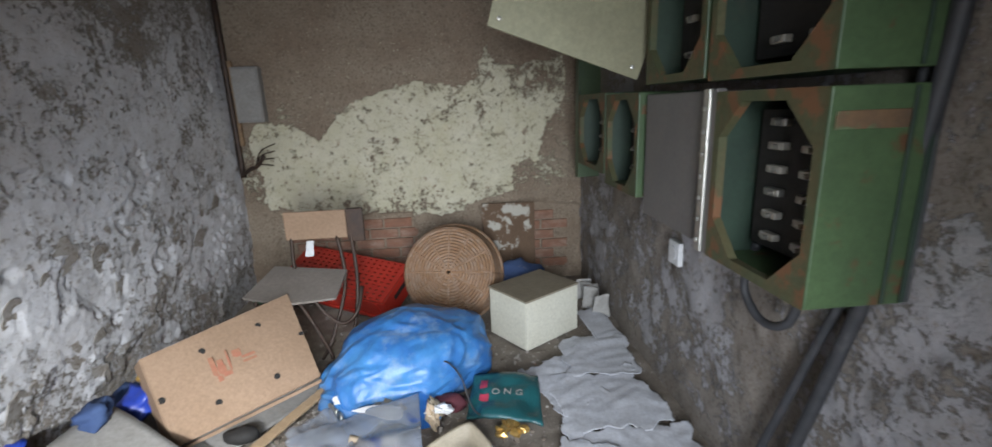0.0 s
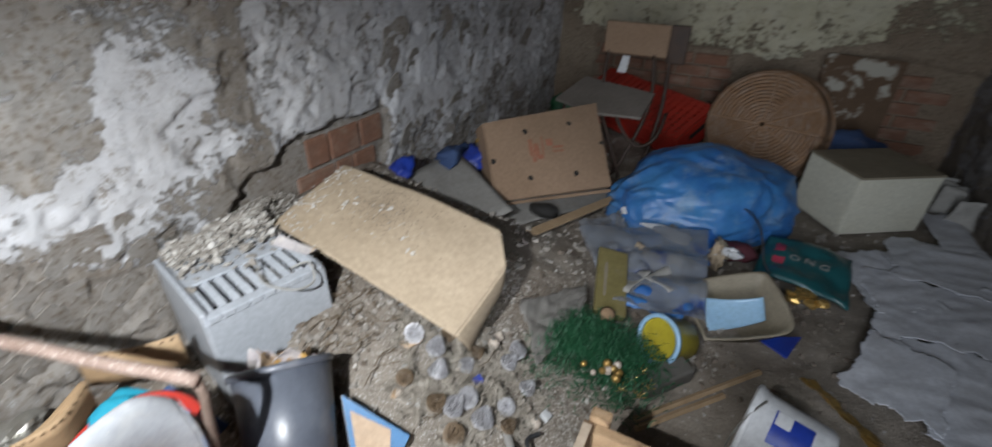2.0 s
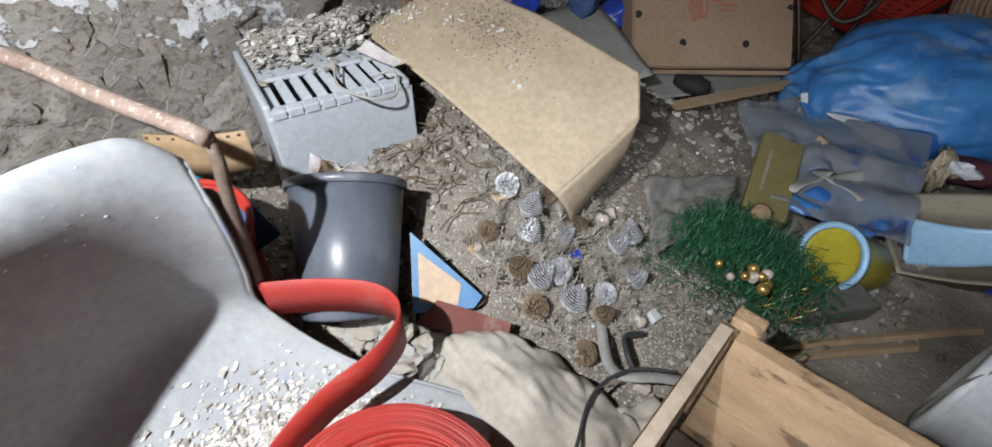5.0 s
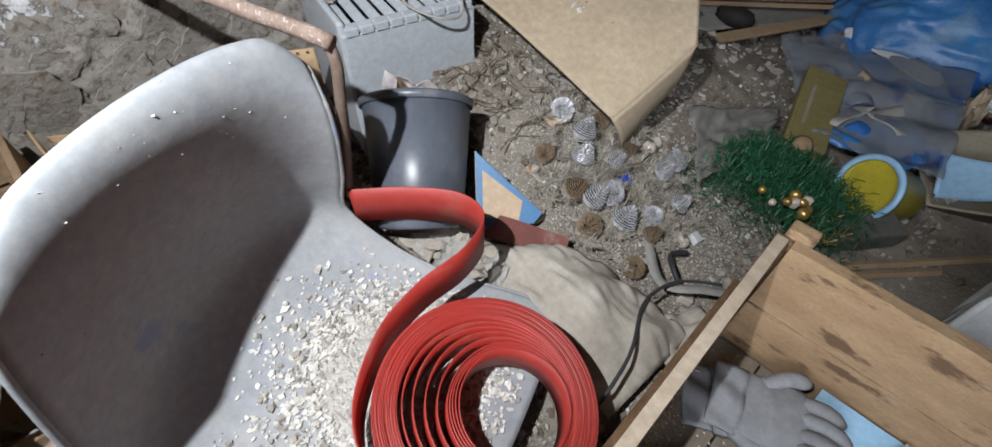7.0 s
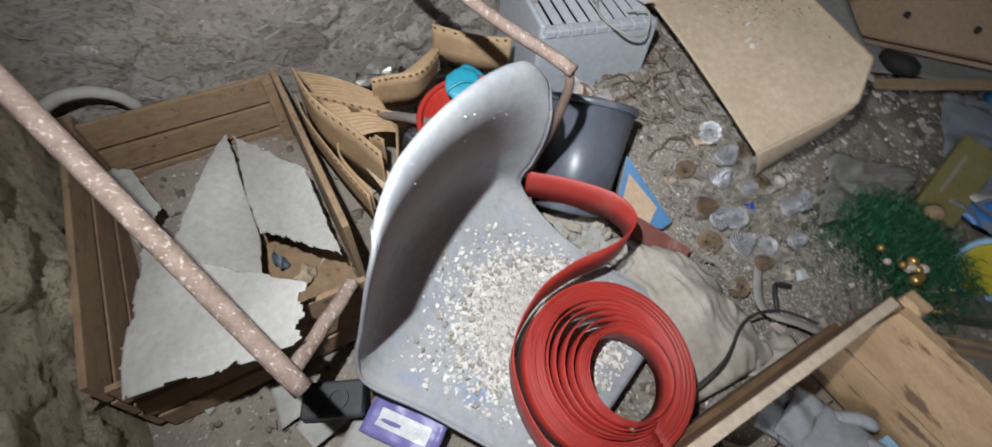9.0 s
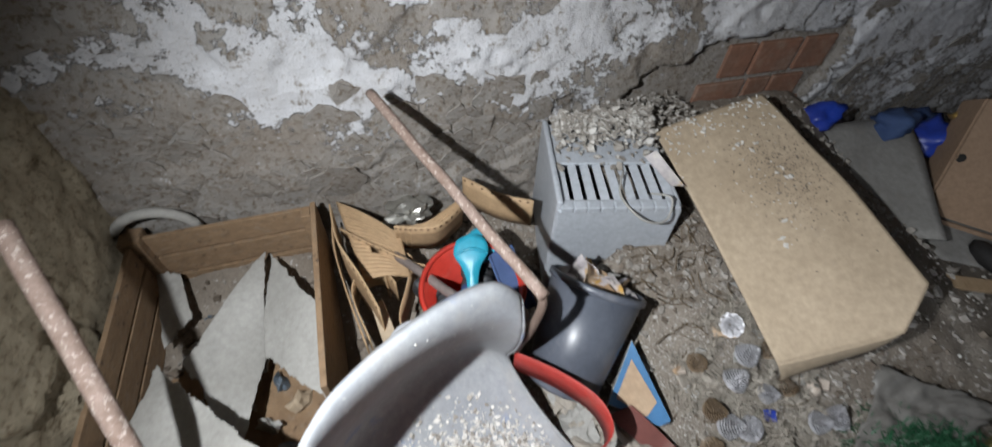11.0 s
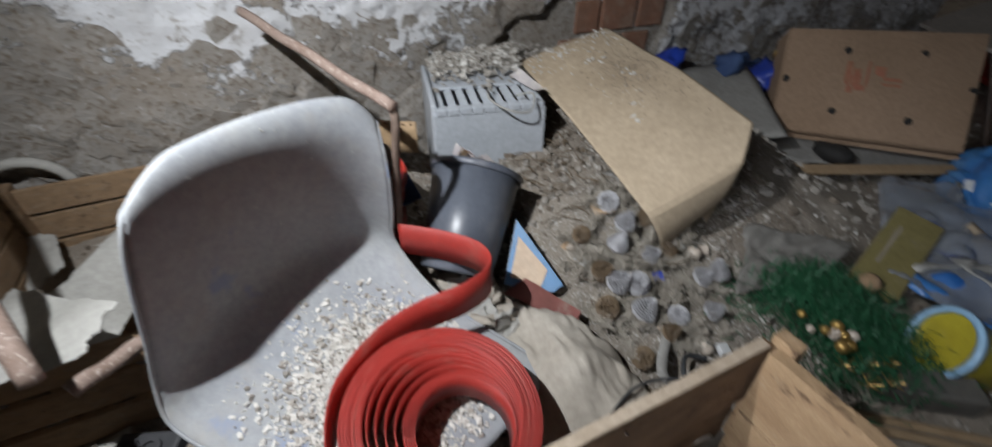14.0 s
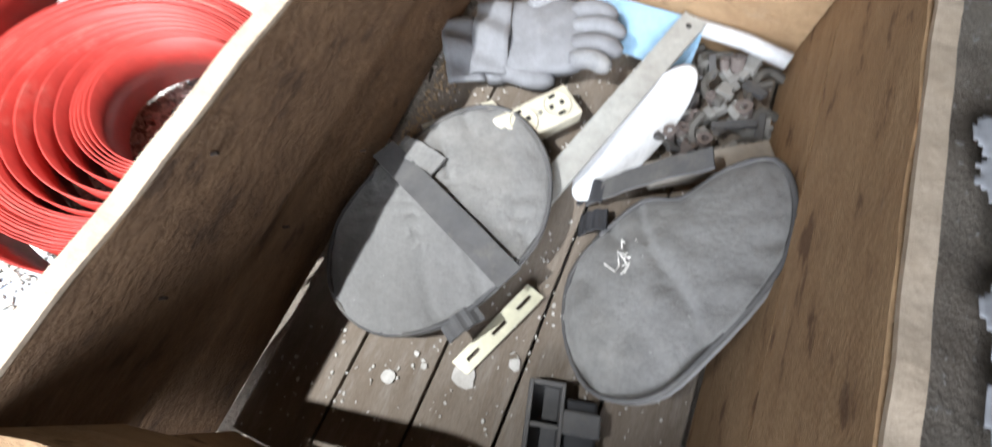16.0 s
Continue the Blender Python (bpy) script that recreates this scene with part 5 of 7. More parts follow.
chips("box_dirt", dirt, CRUMB, "grey grit scattered over the cardboard box", "grit", 71)
chips("box_flakes", pl, FLAKE, "white paint flakes lying on the cardboard box", "paint flakes", 7)

# ---- carton with holes and red print ----
C00, C10, C11, C01 = V((-1.165, 1.79, 0.165)), V((-0.735, 2.24, 0.155)), V((-0.955, 2.56, 0.470)), V((-1.315, 1.93, 0.480))
cart = thing("produce_carton", "upturned brown produce carton with red print and round holes", "carton")
cq = quad(C00, C10, C11, C01)
cn = (C10 - C00).cross(C01 - C00).normalized()
part("bottom_panel", sheet(lambda u, v: cq(u, v) + cn * 0.004 * noise.noise(cq(u, v) * 7), 16, 12, 0.008), CARTON, cart)
for a, b in ((0, 1), (1, 0)):
    part("side_panel", sheet(lambda u, v: cq(u, a) - cn * (0.012 + 0.13 * v), 8, 4, 0.006), CARTON, cart)
    part("end_panel", sheet(lambda u, v: cq(a, u) - cn * (0.012 + 0.13 * v), 8, 4, 0.006), CARTON, cart)
part("edge_fold", sheet(lambda u, v: cq(u, -0.03 - 0.03 * v) - cn * (0.004 + 0.01 * v), 12, 2, 0.006), CARTON, cart)
for u, v in ((0.30, 0.22), (0.70, 0.20), (0.31, 0.80), (0.70, 0.80), (0.02, 0.5), (0.98, 0.5)):
    bm = lathe([(0, 0), (0.014, 0)], 14)
    o = part("hole", bm, BLACK, cart)
    o.matrix_local = Matrix.Translation(cq(u, v) + cn * 0.0062) @ cn.to_track_quat("Z", "Y").to_matrix().to_4x4()
for u, v, w, h in ((0.34, 0.56, 0.010, 0.055), (0.385, 0.52, 0.016, 0.020), (0.385, 0.60, 0.012, 0.014), (0.41, 0.46, 0.018, 0.010), (0.44, 0.52, 0.004, 0.075), (0.50, 0.62, 0.018, 0.018), (0.36, 0.44, 0.010, 0.012), (0.57, 0.55, 0.030, 0.006), (0.57, 0.50, 0.030, 0.005)):
    o = part("print_mark", boxm((-w, -h, 0), (w, h, 0.0008)), RED_PRINT, cart)
    o.matrix_local = Matrix.Translation(cq(u, v) + cn * 0.0062) @ Matrix(((*((C10 - C00).normalized()),), (*(cn.cross((C10 - C00).normalized())),), (*cn,))).transposed().to_4x4()

# ---- far corner ----
basket = thing("wicker_basket", "round dusty wicker basket lying on its side", "basket", Matrix.Translation((-0.10, 3.08, 0.345)) @ Euler((radians(68), 0, radians(-10))).to_matrix().to_4x4())
for k in range(14):
    r = 0.02 + k * 0.0205
    part("base_ring", tube([(r * math.cos(a * math.tau / 40), r * math.sin(a * math.tau / 40), 0.006 * math.sin(a * 20 * math.tau / 40 + k * math.pi) + 0.012 * (1 - k / 14)) for a in range(41)], 0.0112, 5), WICKER, basket, smooth=True)
for k in range(12):
    a = k * math.tau / 12
    part("spoke", tube([(0.02 * math.cos(a), 0.02 * math.sin(a), 0.018), (0.285 * math.cos(a), 0.285 * math.sin(a), 0.008)], 0.008, 5), WICKER, basket)
for k in range(8):
    r, z = 0.298 + k * 0.004, -0.012 - k * 0.021
    part("side_ring", tube([(r * math.cos(a * math.tau / 48), r * math.sin(a * math.tau / 48), z + 0.004 * math.sin(a * 24 * math.tau / 48 + k * math.pi)) for a in range(49)], 0.0115, 5), WICKER, basket, smooth=True)
part("rim", tube([(0.335 * math.cos(a * math.tau / 48), 0.335 * math.sin(a * math.tau / 48), -0.19) for a in range(49)], 0.020, 7), WICKER, basket, smooth=True)

A, B = V((-1.30, 3.48, 0.11)), V((-0.50, 3.03, 0.05))
ru = (B - A).normalized()
rv = V((-ru.y, ru.x, 0)).normalized()
rn = ru.cross(rv)
rm = Matrix(((ru.x, rv.x, rn.x, A.x), (ru.y, rv.y, rn.y, A.y), (ru.z, rv.z, rn.z, A.z), (0, 0, 0, 1)))
rm = rm @ Matrix.Rotation(radians(28), 4, 'X')
redc = thing("plastic_crate", "upturned red plastic crate with a perforated bottom", "crate", rm)
RL, RD, RHH = (B - A).length, 0.36, 0.17
part("bottom_grid", sheet(lambda u, v: (0.01 + u * (RL - 0.02), 0.01 + v * (RD - 0.02), RHH), 70, 30, 0.006, None, lambda u, v: not ((int(u * 70) % 4 in (1, 2)) and (int(v * 30) % 3 == 1) and 0.04 < u < 0.96 and abs(u - 0.5) > 0.03)), RED_CRATE, redc)
part("long_side", boxm((0, 0, 0), (RL, 0.008, RHH - 0.004), 0.003), RED_CRATE, redc)
part("long_side", boxm((0, RD - 0.008, 0), (RL, RD, RHH - 0.004), 0.003), RED_CRATE, redc)
for x in (0, RL - 0.008):
    part("short_side", boxm((x, 0.009, 0), (x + 0.008, RD - 0.009, RHH - 0.004), 0.003), RED_CRATE, redc)
part("rim", boxm((-0.012, -0.012, -0.004), (RL + 0.012, -0.001, 0.03), 0.004), RED_CRATE, redc)
for k in range(5):
    x = 0.06 + k * (RL - 0.12) / 4
    part("rib", boxm((x - 0.006, -0.008, 0.032), (x + 0.006, -0.0005, RHH - 0.01), 0.002), RED_CRATE, redc)
part("grip_hole", boxm((RL + 0.0002, RD * 0.3, RHH * 0.5), (RL + 0.001, RD * 0.7, RHH * 0.72)), BLACK, redc)

school = thing("school_chair", "battered tubular steel school chair with a grey seat and plywood back", "chair")
part("seat", slab([(-0.25, -0.15), (-0.22, 0.16), (0.22, 0.15), (0.25, -0.12), (0.0, -0.19)], 0, 0.014), SEAT, school).matrix_local = Matrix.Translation((-0.93, 2.70, 0.465)) @ Euler((radians(14), radians(3), radians(-8))).to_matrix().to_4x4()
part("backrest", boxm((-1.03, 2.86, 0.685), (-0.675, 2.875, 0.855), 0.006), CARTON, school)
part("back_bracket", boxm((-0.674, 2.855, 0.66), (-0.575, 2.88, 0.86), 0.005), FRAME, school)
for pts in ([(-0.66, 2.87, 0.75), (-0.64, 2.83, 0.45), (-0.66, 2.76, 0.2), (-0.70, 2.66, 0.03)], [(-0.74, 2.87, 0.70), (-0.71, 2.82, 0.42), (-0.79, 2.70, 0.12), (-0.84, 2.62, 0.03)],
            [(-0.99, 2.66, 0.46), (-0.90, 2.66, 0.30), (-0.80, 2.64, 0.08), (-0.78, 2.62, 0.03)], [(-1.0, 2.87, 0.70), (-1.0, 2.85, 0.52), (-0.96, 2.84, 0.46)], [(-1.15, 2.66, 0.46), (-1.16, 2.64, 0.38), (-1.08, 2.64, 0.40), (-0.98, 2.66, 0.44)],
            [(-0.90, 2.70, 0.44), (-0.80, 2.66, 0.30), (-0.70, 2.64, 0.24), (-0.62, 2.66, 0.30), (-0.60, 2.74, 0.42)]):
    part("leg", tube(spline(pts, 18), 0.011, 8), FRAME, school, smooth=True)
part("white_tag", sheet(quad((-0.93, 2.85, 0.585), (-0.88, 2.85, 0.585), (-0.87, 2.85, 0.68), (-0.91, 2.85, 0.68)), 3, 5, 0.003), WHITE, school)
solo("green_bag", lump(0.09, 3.0, 0.4, 3, (1.2, 0.9, 0.9)), GARLAND, "dark green plastic bag behind the crate", "bag", Matrix.Translation((-1.43, 3.40, 0.16)), smooth=True)

# white drawer box
N0, NL, NR = V((0.341, 2.575, 0)), V((0.178, 2.775, 0)), V((0.725, 2.785, 0))
wu, wl = (NR - N0), (NL - N0)
wl = wl.normalized() * 0.34
wbx = thing("white_box", "white painted box with a worn brown top", "box")
wu1 = wu.normalized()
wm = Matrix(((wu1.x, wl.normalized().x, 0, N0.x), (wu1.y, wl.normalized().y, 0, N0.y), (0, 0, 1, 0.0), (0, 0, 0, 1)))
WL = wu.length
part("front_panel", boxm((0, 0, 0.005), (WL, 0.012, 0.305), 0.003), WHITE_BOX, wbx).matrix_local = wm
part("side_panel", boxm((0, 0.0125, 0.005), (0.012, 0.34, 0.305), 0.003), WHITE_BOX, wbx).matrix_local = wm
part("side_panel", boxm((WL - 0.012, 0.0125, 0.005), (WL, 0.34, 0.305), 0.003), WHITE_BOX, wbx).matrix_local = wm
part("back_panel", boxm((0.0125, 0.328, 0.005), (WL - 0.0125, 0.34, 0.305), 0.003), WHITE_BOX, wbx).matrix_local = wm
part("top_panel", boxm((-0.004, -0.004, 0.3055), (WL + 0.004, 0.344, 0.318), 0.003), BEIGE, wbx, "dusty brown top board").matrix_local = wm
solo("blue_sack", lump(0.13, 9.0, 0.35, 3, (1.2, 0.9, 0.9)), NAVY, "dark blue bag behind the white box", "bag", Matrix.Translation((0.40, 3.30, 0.20)), smooth=True)

# blue refuse bag
bm = bmesh.new()
bmesh.ops.create_icosphere(bm, subdivisions=6, radius=1.0)
for v in bm.verts:
    q = v.co.copy()
    warp = q + 0.35 * noise.noise_vector(q * 2.0)
    pull = V((warp.x * 1.1, warp.y * 4.2, warp.z * 4.2))
    k = 1.0 + 0.14 * noise.noise(q * 1.6 + V((4, 0, 0))) - 0.07 * abs(noise.noise(warp * 2.6)) - 0.055 * abs(noise.noise(pull)) - 0.022 * abs(noise.noise(pull * 2.7))
    v.co = V((q.x * 0.46 * k, q.y * 0.33 * k, max(q.z * 0.28 * k, -0.10)))
blue = thing("refuse_bag", "bulging translucent blue refuse bag spilling rubbish", "bag")
part("bag_body", bm, BLUE_BAG, blue, smooth=True).matrix_local = Matrix.Translation((-0.31, 2.36, 0.11)) @ Euler((0, radians(-5), radians(26))).to_matrix().to_4x4()
bm = sheet(lambda u, v: V((-0.70 + 0.62 * u, 2.14 - 0.16 * math.sin(u * 3) - 0.10 * v + 0.05 * u, 0.13 - 0.07 * v + 0.05 * math.sin(u * 11 + v * 2) * (0.4 + 0.6 * v) + 0.02 * noise.noise(V((u * 9, v * 5, 0))))), 44, 12, 0.0015)
part("open_mouth", bm, BLUE_BAG, blue, smooth=True)
part("tie", tube(spline([(-0.20, 2.07, 0.19), (-0.13, 2.14, 0.24), (-0.05, 2.06, 0.21), (0.0, 1.96, 0.10), (0.06, 1.95, 0.05)], 24), 0.004, 6), CABLE, blue, smooth=True)
part("tie", tube(spline([(-0.22, 2.50, 0.33), (-0.12, 2.40, 0.33), (-0.06, 2.25, 0.26), (-0.08, 2.14, 0.16)], 20), 0.006, 6), CABLE, blue, smooth=True)
rng = random.Random(17)
for k in range(16):
    x, y = rng.uniform(-0.62, -0.12), rng.uniform(1.93, 2.10)
    solo("rubbish_scrap", lump(rng.uniform(0.025, 0.055), k * 1.3, 0.8, 3, (1.3, 0.9, 0.5)), (WHITE, WRAP, STEEL, BEIGE, PINK_PRINT, CARD)[k % 6 if k % 6 != 4 or k == 4 else 0], "crumpled packaging scrap by the blue bag", "packaging", Matrix.Translation((x, y, ground_z(x, y) + rng.uniform(0.03, 0.11))) @ Euler((k, k, k)).to_matrix().to_4x4(), "packaging scraps")
solo("maroon_cloth", lump(0.07, 6.0, 0.4, 3, (1.2, 0.8, 0.6)), material("maroon_cloth", (0.14, 0.03, 0.04), (0.09, 0.02, 0.03), 0.85, 9.0, 0.3, dust=0.2), "dark red cloth under the blue bag", "cloth", Matrix.Translation((-0.11, 2.05, 0.07)), smooth=True)
spoon = thing("plastic_paddle", "white plastic paddle lying on the film", "paddle", Matrix.Translation((-0.41, 1.915, 0.15)) @ Euler((radians(12), radians(4), radians(-8))).to_matrix().to_4x4())
part("blade", slab(outline([(-0.11, 0.0), (-0.04, 0.032), (0.06, 0.040), (0.105, 0.02), (0.105, -0.02), (0.06, -0.032), (-0.03, -0.012)], 32), 0, 0.006), WHITE, spoon)

# film and packets before the bag
film = thing("plastic_film", "crumpled clear plastic film printed blue, full of dirt", "plastic film")
part("sheet", sheet(lambda u, v: quad((-0.76, 1.80, 0.10), (-0.24, 2.02, 0.12), (-0.18, 1.46, 0.06), (-0.50, 1.40, 0.07))(u, v) + V((0, 0, 0.040 + 0.045 * abs(noise.noise(V((u * 2.2, v * 3.4, 1)))) + 0.010 * abs(noise.noise(V((u * 9, v * 6, 5)))))), 44, 40, 0.001), CLEAR, film, smooth=True)
part("folded_edge", sheet(lambda u, v: quad((-0.78, 1.86, 0.13), (-0.62, 1.98, 0.15), (-0.40, 1.62, 0.13), (-0.58, 1.56, 0.12))(u, v) + V((0, 0, 0.03 * abs(noise.noise(V((u * 3, v * 4, 7)))))), 20, 24, 0.001), CLEAR, film, smooth=True)
part("blue_printed_corner", sheet(lambda u, v: quad((-0.50, 1.42, 0.10), (-0.34, 1.62, 0.13), (-0.20, 1.56, 0.11), (-0.26, 1.43, 0.09))(u, v) + V((0, 0, 0.03 * abs(noise.noise(V((u * 3, v * 3, 9)))))), 20, 20, 0.001), BLUE_BAG, film, "blue printed corner of the film", smooth=True)
for k, (x, y, s, mt) in enumerate(((-0.40, 1.72, 0.10, CARD), (-0.33, 1.62, 0.09, FOAM), (-0.56, 1.86, 0.08, PRINT_BLUE), (-0.30, 1.82, 0.08, FOAM), (-0.47, 1.55, 0.08, FOAM))):
    solo("packet", sheet(rough_quad((-s, -s * 0.6, 0), (s, -s * 0.6, 0), (s, s * 0.6, 0.01), (-s, s * 0.6, 0.01), 0.03, 9, k), 10, 8, 0.003), mt, "flattened packet under dirty film", "packet", Matrix.Translation((x, y, 0.12)) @ Euler((0.1, 0.15, k * 1.1)).to_matrix().to_4x4(), "flattened packets", smooth=True)
tin = thing("olive_tin", "flat olive-gold tin box leaning on the film", "tin", Matrix.Translation((-0.527, 1.49, 0.125)) @ Euler((radians(14), radians(10), radians(17))).to_matrix().to_4x4())
part("body", boxm((-0.055, -0.15, -0.015), (0.055, 0.15, 0.012), 0.004), TIN, tin)
part("lid", boxm((-0.058, -0.153, 0.0125), (0.058, 0.153, 0.022), 0.004), TIN, tin)
o = part("stamped_mark", boxm((-0.03, -0.08, 0.0222), (-0.02, 0.08, 0.0228)), BEIGE, tin)

# jar, block, beige dish
jar = thing("plastic_jar", "yellow plastic jar with a blue rim lying on its side", "jar", Matrix.Translation((-0.285, 1.335, 0.085)) @ Euler((radians(68), 0, radians(-38))).to_matrix().to_4x4())
part("body", lathe([(0, -0.09), (0.055, -0.09), (0.068, -0.08), (0.076, 0.03), (0.078, 0.036), (0.072, 0.036), (0.06, -0.06), (0, -0.07)], 36), YELLOW, jar, smooth=True)
part("rim", lathe([(0.072, 0.037), (0.086, 0.037), (0.086, 0.050), (0.072, 0.050)], 36, closed=True), PALE_BLUE, jar, smooth=True)
part("inside", lathe([(0, 0.028), (0.071, 0.030)], 32), YELLOW, jar)
solo("grey_block", boxm((-0.10, -0.036, 0), (0.10, 0.036, 0.062), 0.008), GREY_BLOCK, "dark grey plastic block beside the jar", "block", Matrix.Translation((-0.268, 1.205, 0.012)) @ Euler((radians(4), 0, radians(52))).to_matrix().to_4x4())
tub = thing("beige_tub", "beige plastic tub on its side holding a pale blue dish", "tub", Matrix.Translation((-0.085, 1.63, 0.055)) @ Euler((radians(20), radians(-14), radians(26))).to_matrix().to_4x4() @ Matrix.Scale(0.76, 4))
ring = outline([(-0.19, -0.14), (-0.20, 0.10), (-0.14, 0.16), (0.14, 0.16), (0.20, 0.10), (0.19, -0.14), (0, -0.165)], 40)
bm = bmesh.new()
levels = [(0.82, -0.06), (0.97, 0.06), (1.04, 0.07), (1.04, 0.076), (0.94, 0.07), (0.80, -0.045)]
rows = [[bm.verts.new((x * k, y * k, z)) for x, y in ring] for k, z in levels]
for a, b in zip(rows, rows[1:]):
    for i in range(40):
        bm.faces.new((a[i], a[(i + 1) % 40], b[(i + 1) % 40], b[i]))
bm.faces.new(rows[0][::-1])
bm.faces.new(rows[-1])
part("body", bm, BEIGE, tub, smooth=True)
part("dish", sheet(lambda u, v: (-0.15 + 0.26 * u, -0.075 + 0.13 * v * (1 - 0.45 * u), -0.005 + 0.10 * v + 0.10 * (u - 0.4) ** 2), 14, 10, 0.006), PALE_BLUE, tub, "pale blue plastic dish", smooth=True)

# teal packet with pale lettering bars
tealb = thing("teal_packet", "shiny dark teal foil packet with pale lettering", "packet")
tq = lambda u, v: quad((-0.03, 1.96, 0.05), (0.30, 1.86, 0.05), (0.335, 2.18, 0.09), (0.02, 2.23, 0.09))(u, v) + V((0, 0, 0.02 * noise.noise(V((u * 4, v * 4, 2))) + 0.02 * math.sin(u * 3.1)))
part("packet_body", sheet(tq, 22, 16, 0.012), TEAL_BAG, tealb, smooth=True)
for u, v, w, h, mt in ((0.18, 0.72, 0.022, 0.040, PINK_PRINT), (0.20, 0.42, 0.026, 0.022, PINK_PRINT)):
    part("print_mark", sheet(lambda a, b: tq(u + (a - 0.5) * w * 5, v + (b - 0.5) * h * 6) + V((0, 0, 0.0085)), 5, 5, 0.0006), mt, tealb)
for ch, u in (("O", 0.30), ("N", 0.47), ("G", 0.64)):
    cu = bpy.data.curves.new("letter", "FONT")
    cu.body, cu.size, cu.extrude = ch, 0.052, 0.0006
    tmp = bpy.data.objects.new("letter", cu)
    scene.collection.objects.link(tmp)
    me = bpy.data.meshes.new_from_object(tmp)
    bpy.data.objects.remove(tmp)
    me.materials.clear()
    me.materials.append(FOAM)
    o = new("letter", me)
    o.parent = tealb
    o.matrix_local = Matrix.Translation(tq(u, 0.45) + V((0, 0, 0.016))) @ Euler((radians(8), 0, radians(-12))).to_matrix().to_4x4()
for k in range(7):
    solo("gold_scrap", lump(0.022, k * 2.2, 0.8, 2, (1.2, 1, 0.7)), GOLD, "crumpled gold foil scrap", "foil", Matrix.Translation((0.12 + 0.03 * (k % 4), 1.84 + 0.025 * (k % 3), 0.05 + 0.012 * (k % 2))), "gold foil scraps")

# pale torn paper on the floor by the wall
rng = random.Random(23)


def crumple(x, y, seed):
    p = V((x * 2.6 + seed, y * 2.6, seed))
    w = p + 0.6 * noise.noise_vector(p * 0.7)
    return 0.014 * (0.5 - abs(noise.noise(w))) + 0.006 * (0.4 - abs(noise.noise(w * 2.6))) + 0.004 * noise.noise(w * 6)


for k, (x0, x1, y0, y1, ang) in enumerate(((0.42, 0.93, 1.30, 1.86, -4), (0.36, 0.90, 1.78, 2.30, 5), (0.50, 0.93, 2.20, 2.66, -8), (0.30, 0.62, 1.95, 2.42, 24), (0.74, 0.93, 2.55, 3.05, 3), (0.28, 0.56, 1.38, 1.78, -20), (0.38, 0.93, 0.22, 0.78, 2), (0.45, 0.93, 0.72, 1.34, -5))):
    cx, cy = (x0 + x1) / 2, (y0 + y1) / 2
    rot = Matrix.Rotation(radians(ang), 3, "Z")
    def f(u, v):
        p = rot @ V((x0 + (x1 - x0) * u - cx, y0 + (y1 - y0) * v - cy, 0))
        x, y = min(p.x + cx, 0.945), p.y + cy
        e = min(u, v, 1 - u, 1 - v)
        return V((x, y, 0.030 + 0.003 * (k % 3) + crumple(x, y, k * 3.1) + 0.012 * max(0.0, 0.10 - e) / 0.10 * noise.noise(V((u * 5, v * 5, k)))))
    solo("paper_sheet", sheet(f, 80, 80, 0.0018, None, lambda u, v: min(u, 1 - u, v, 1 - v) > 0.05 + 0.09 * fbm(V((u * 4, v * 4, k * 2.0)))), PAPER_FLOOR, "torn crumpled sheet of pale building paper on the floor", "paper", None, "torn paper on the floor", smooth=True)
for k in range(7):
    x, y = 0.90 - 0.02 * (k % 3), 2.95 + 0.06 * k
    solo("paper_scrap", sheet(rough_quad((-0.06, 0, 0), (0.06, 0, 0), (0.05, 0.02, 0.16), (-0.05, 0.02, 0.15), 0.04, 9, k), 8, 8, 0.002), FOAM, "crumpled white paper scrap by the wall", "paper", Matrix.Translation((x, y, 0.01)) @ Euler((0.2, 0, k * 1.3)).to_matrix().to_4x4(), "crumpled scraps by the wall", smooth=True)

# ---- wall fittings at the back corner ----
jb = thing("junction_box", "old grey metal junction box with conduit on the wall", "junction box")
part("box", boxm((-1.53, 3.655, 1.355), (-1.345, 3.735, 1.735), 0.008), STRAP, jb)
part("lid", boxm((-1.522, 3.643, 1.37), (-1.355, 3.654, 1.72), 0.004), STRAP, jb)
part("wooden_pad", boxm((-1.60, 3.70, 1.19), (-1.535, 3.74, 1.78), 0.006), LEFT_WOOD, jb)
part("conduit", tube([(-1.585, 3.72, 2.6), (-1.58, 3.715, 1.95), (-1.575, 3.70, 1.5), (-1.58, 3.71, 1.05), (-1.575, 3.70, 0.96)], 0.022, 10), FRAME, jb, smooth=True)
part("bare_wire", tube(spline([(-1.575, 3.70, 0.98), (-1.48, 3.60, 1.03), (-1.40, 3.55, 1.06), (-1.34, 3.53, 1.13)], 14), 0.012, 6), FRAME, jb, smooth=True)
for k in range(4):
    part("wire_end", tube(spline([(-1.42, 3.56, 1.05), (-1.36, 3.53, 1.07 + 0.03 * k), (-1.28 + 0.01 * k, 3.52, 1.06 + 0.05 * k)], 8), 0.005, 5), FRAME, jb)
wb = thing("leaning_board", "dark mottled board leaning on the back wall", "board")
part("panel", sheet(rough_quad((0.18, 3.66, 0.03), (0.58, 3.66, 0.03), (0.585, 3.70, 0.66), (0.17, 3.70, 0.67), 0.01, 6), 14, 18, 0.018), material("mottled_board", (0.12, 0.075, 0.045), (0.16, 0.10, 0.06), 0.85, 7.0, 0.4, spots=((0.44, 0.42, 0.36), 7.0, 0.56), dust=0.15), wb)

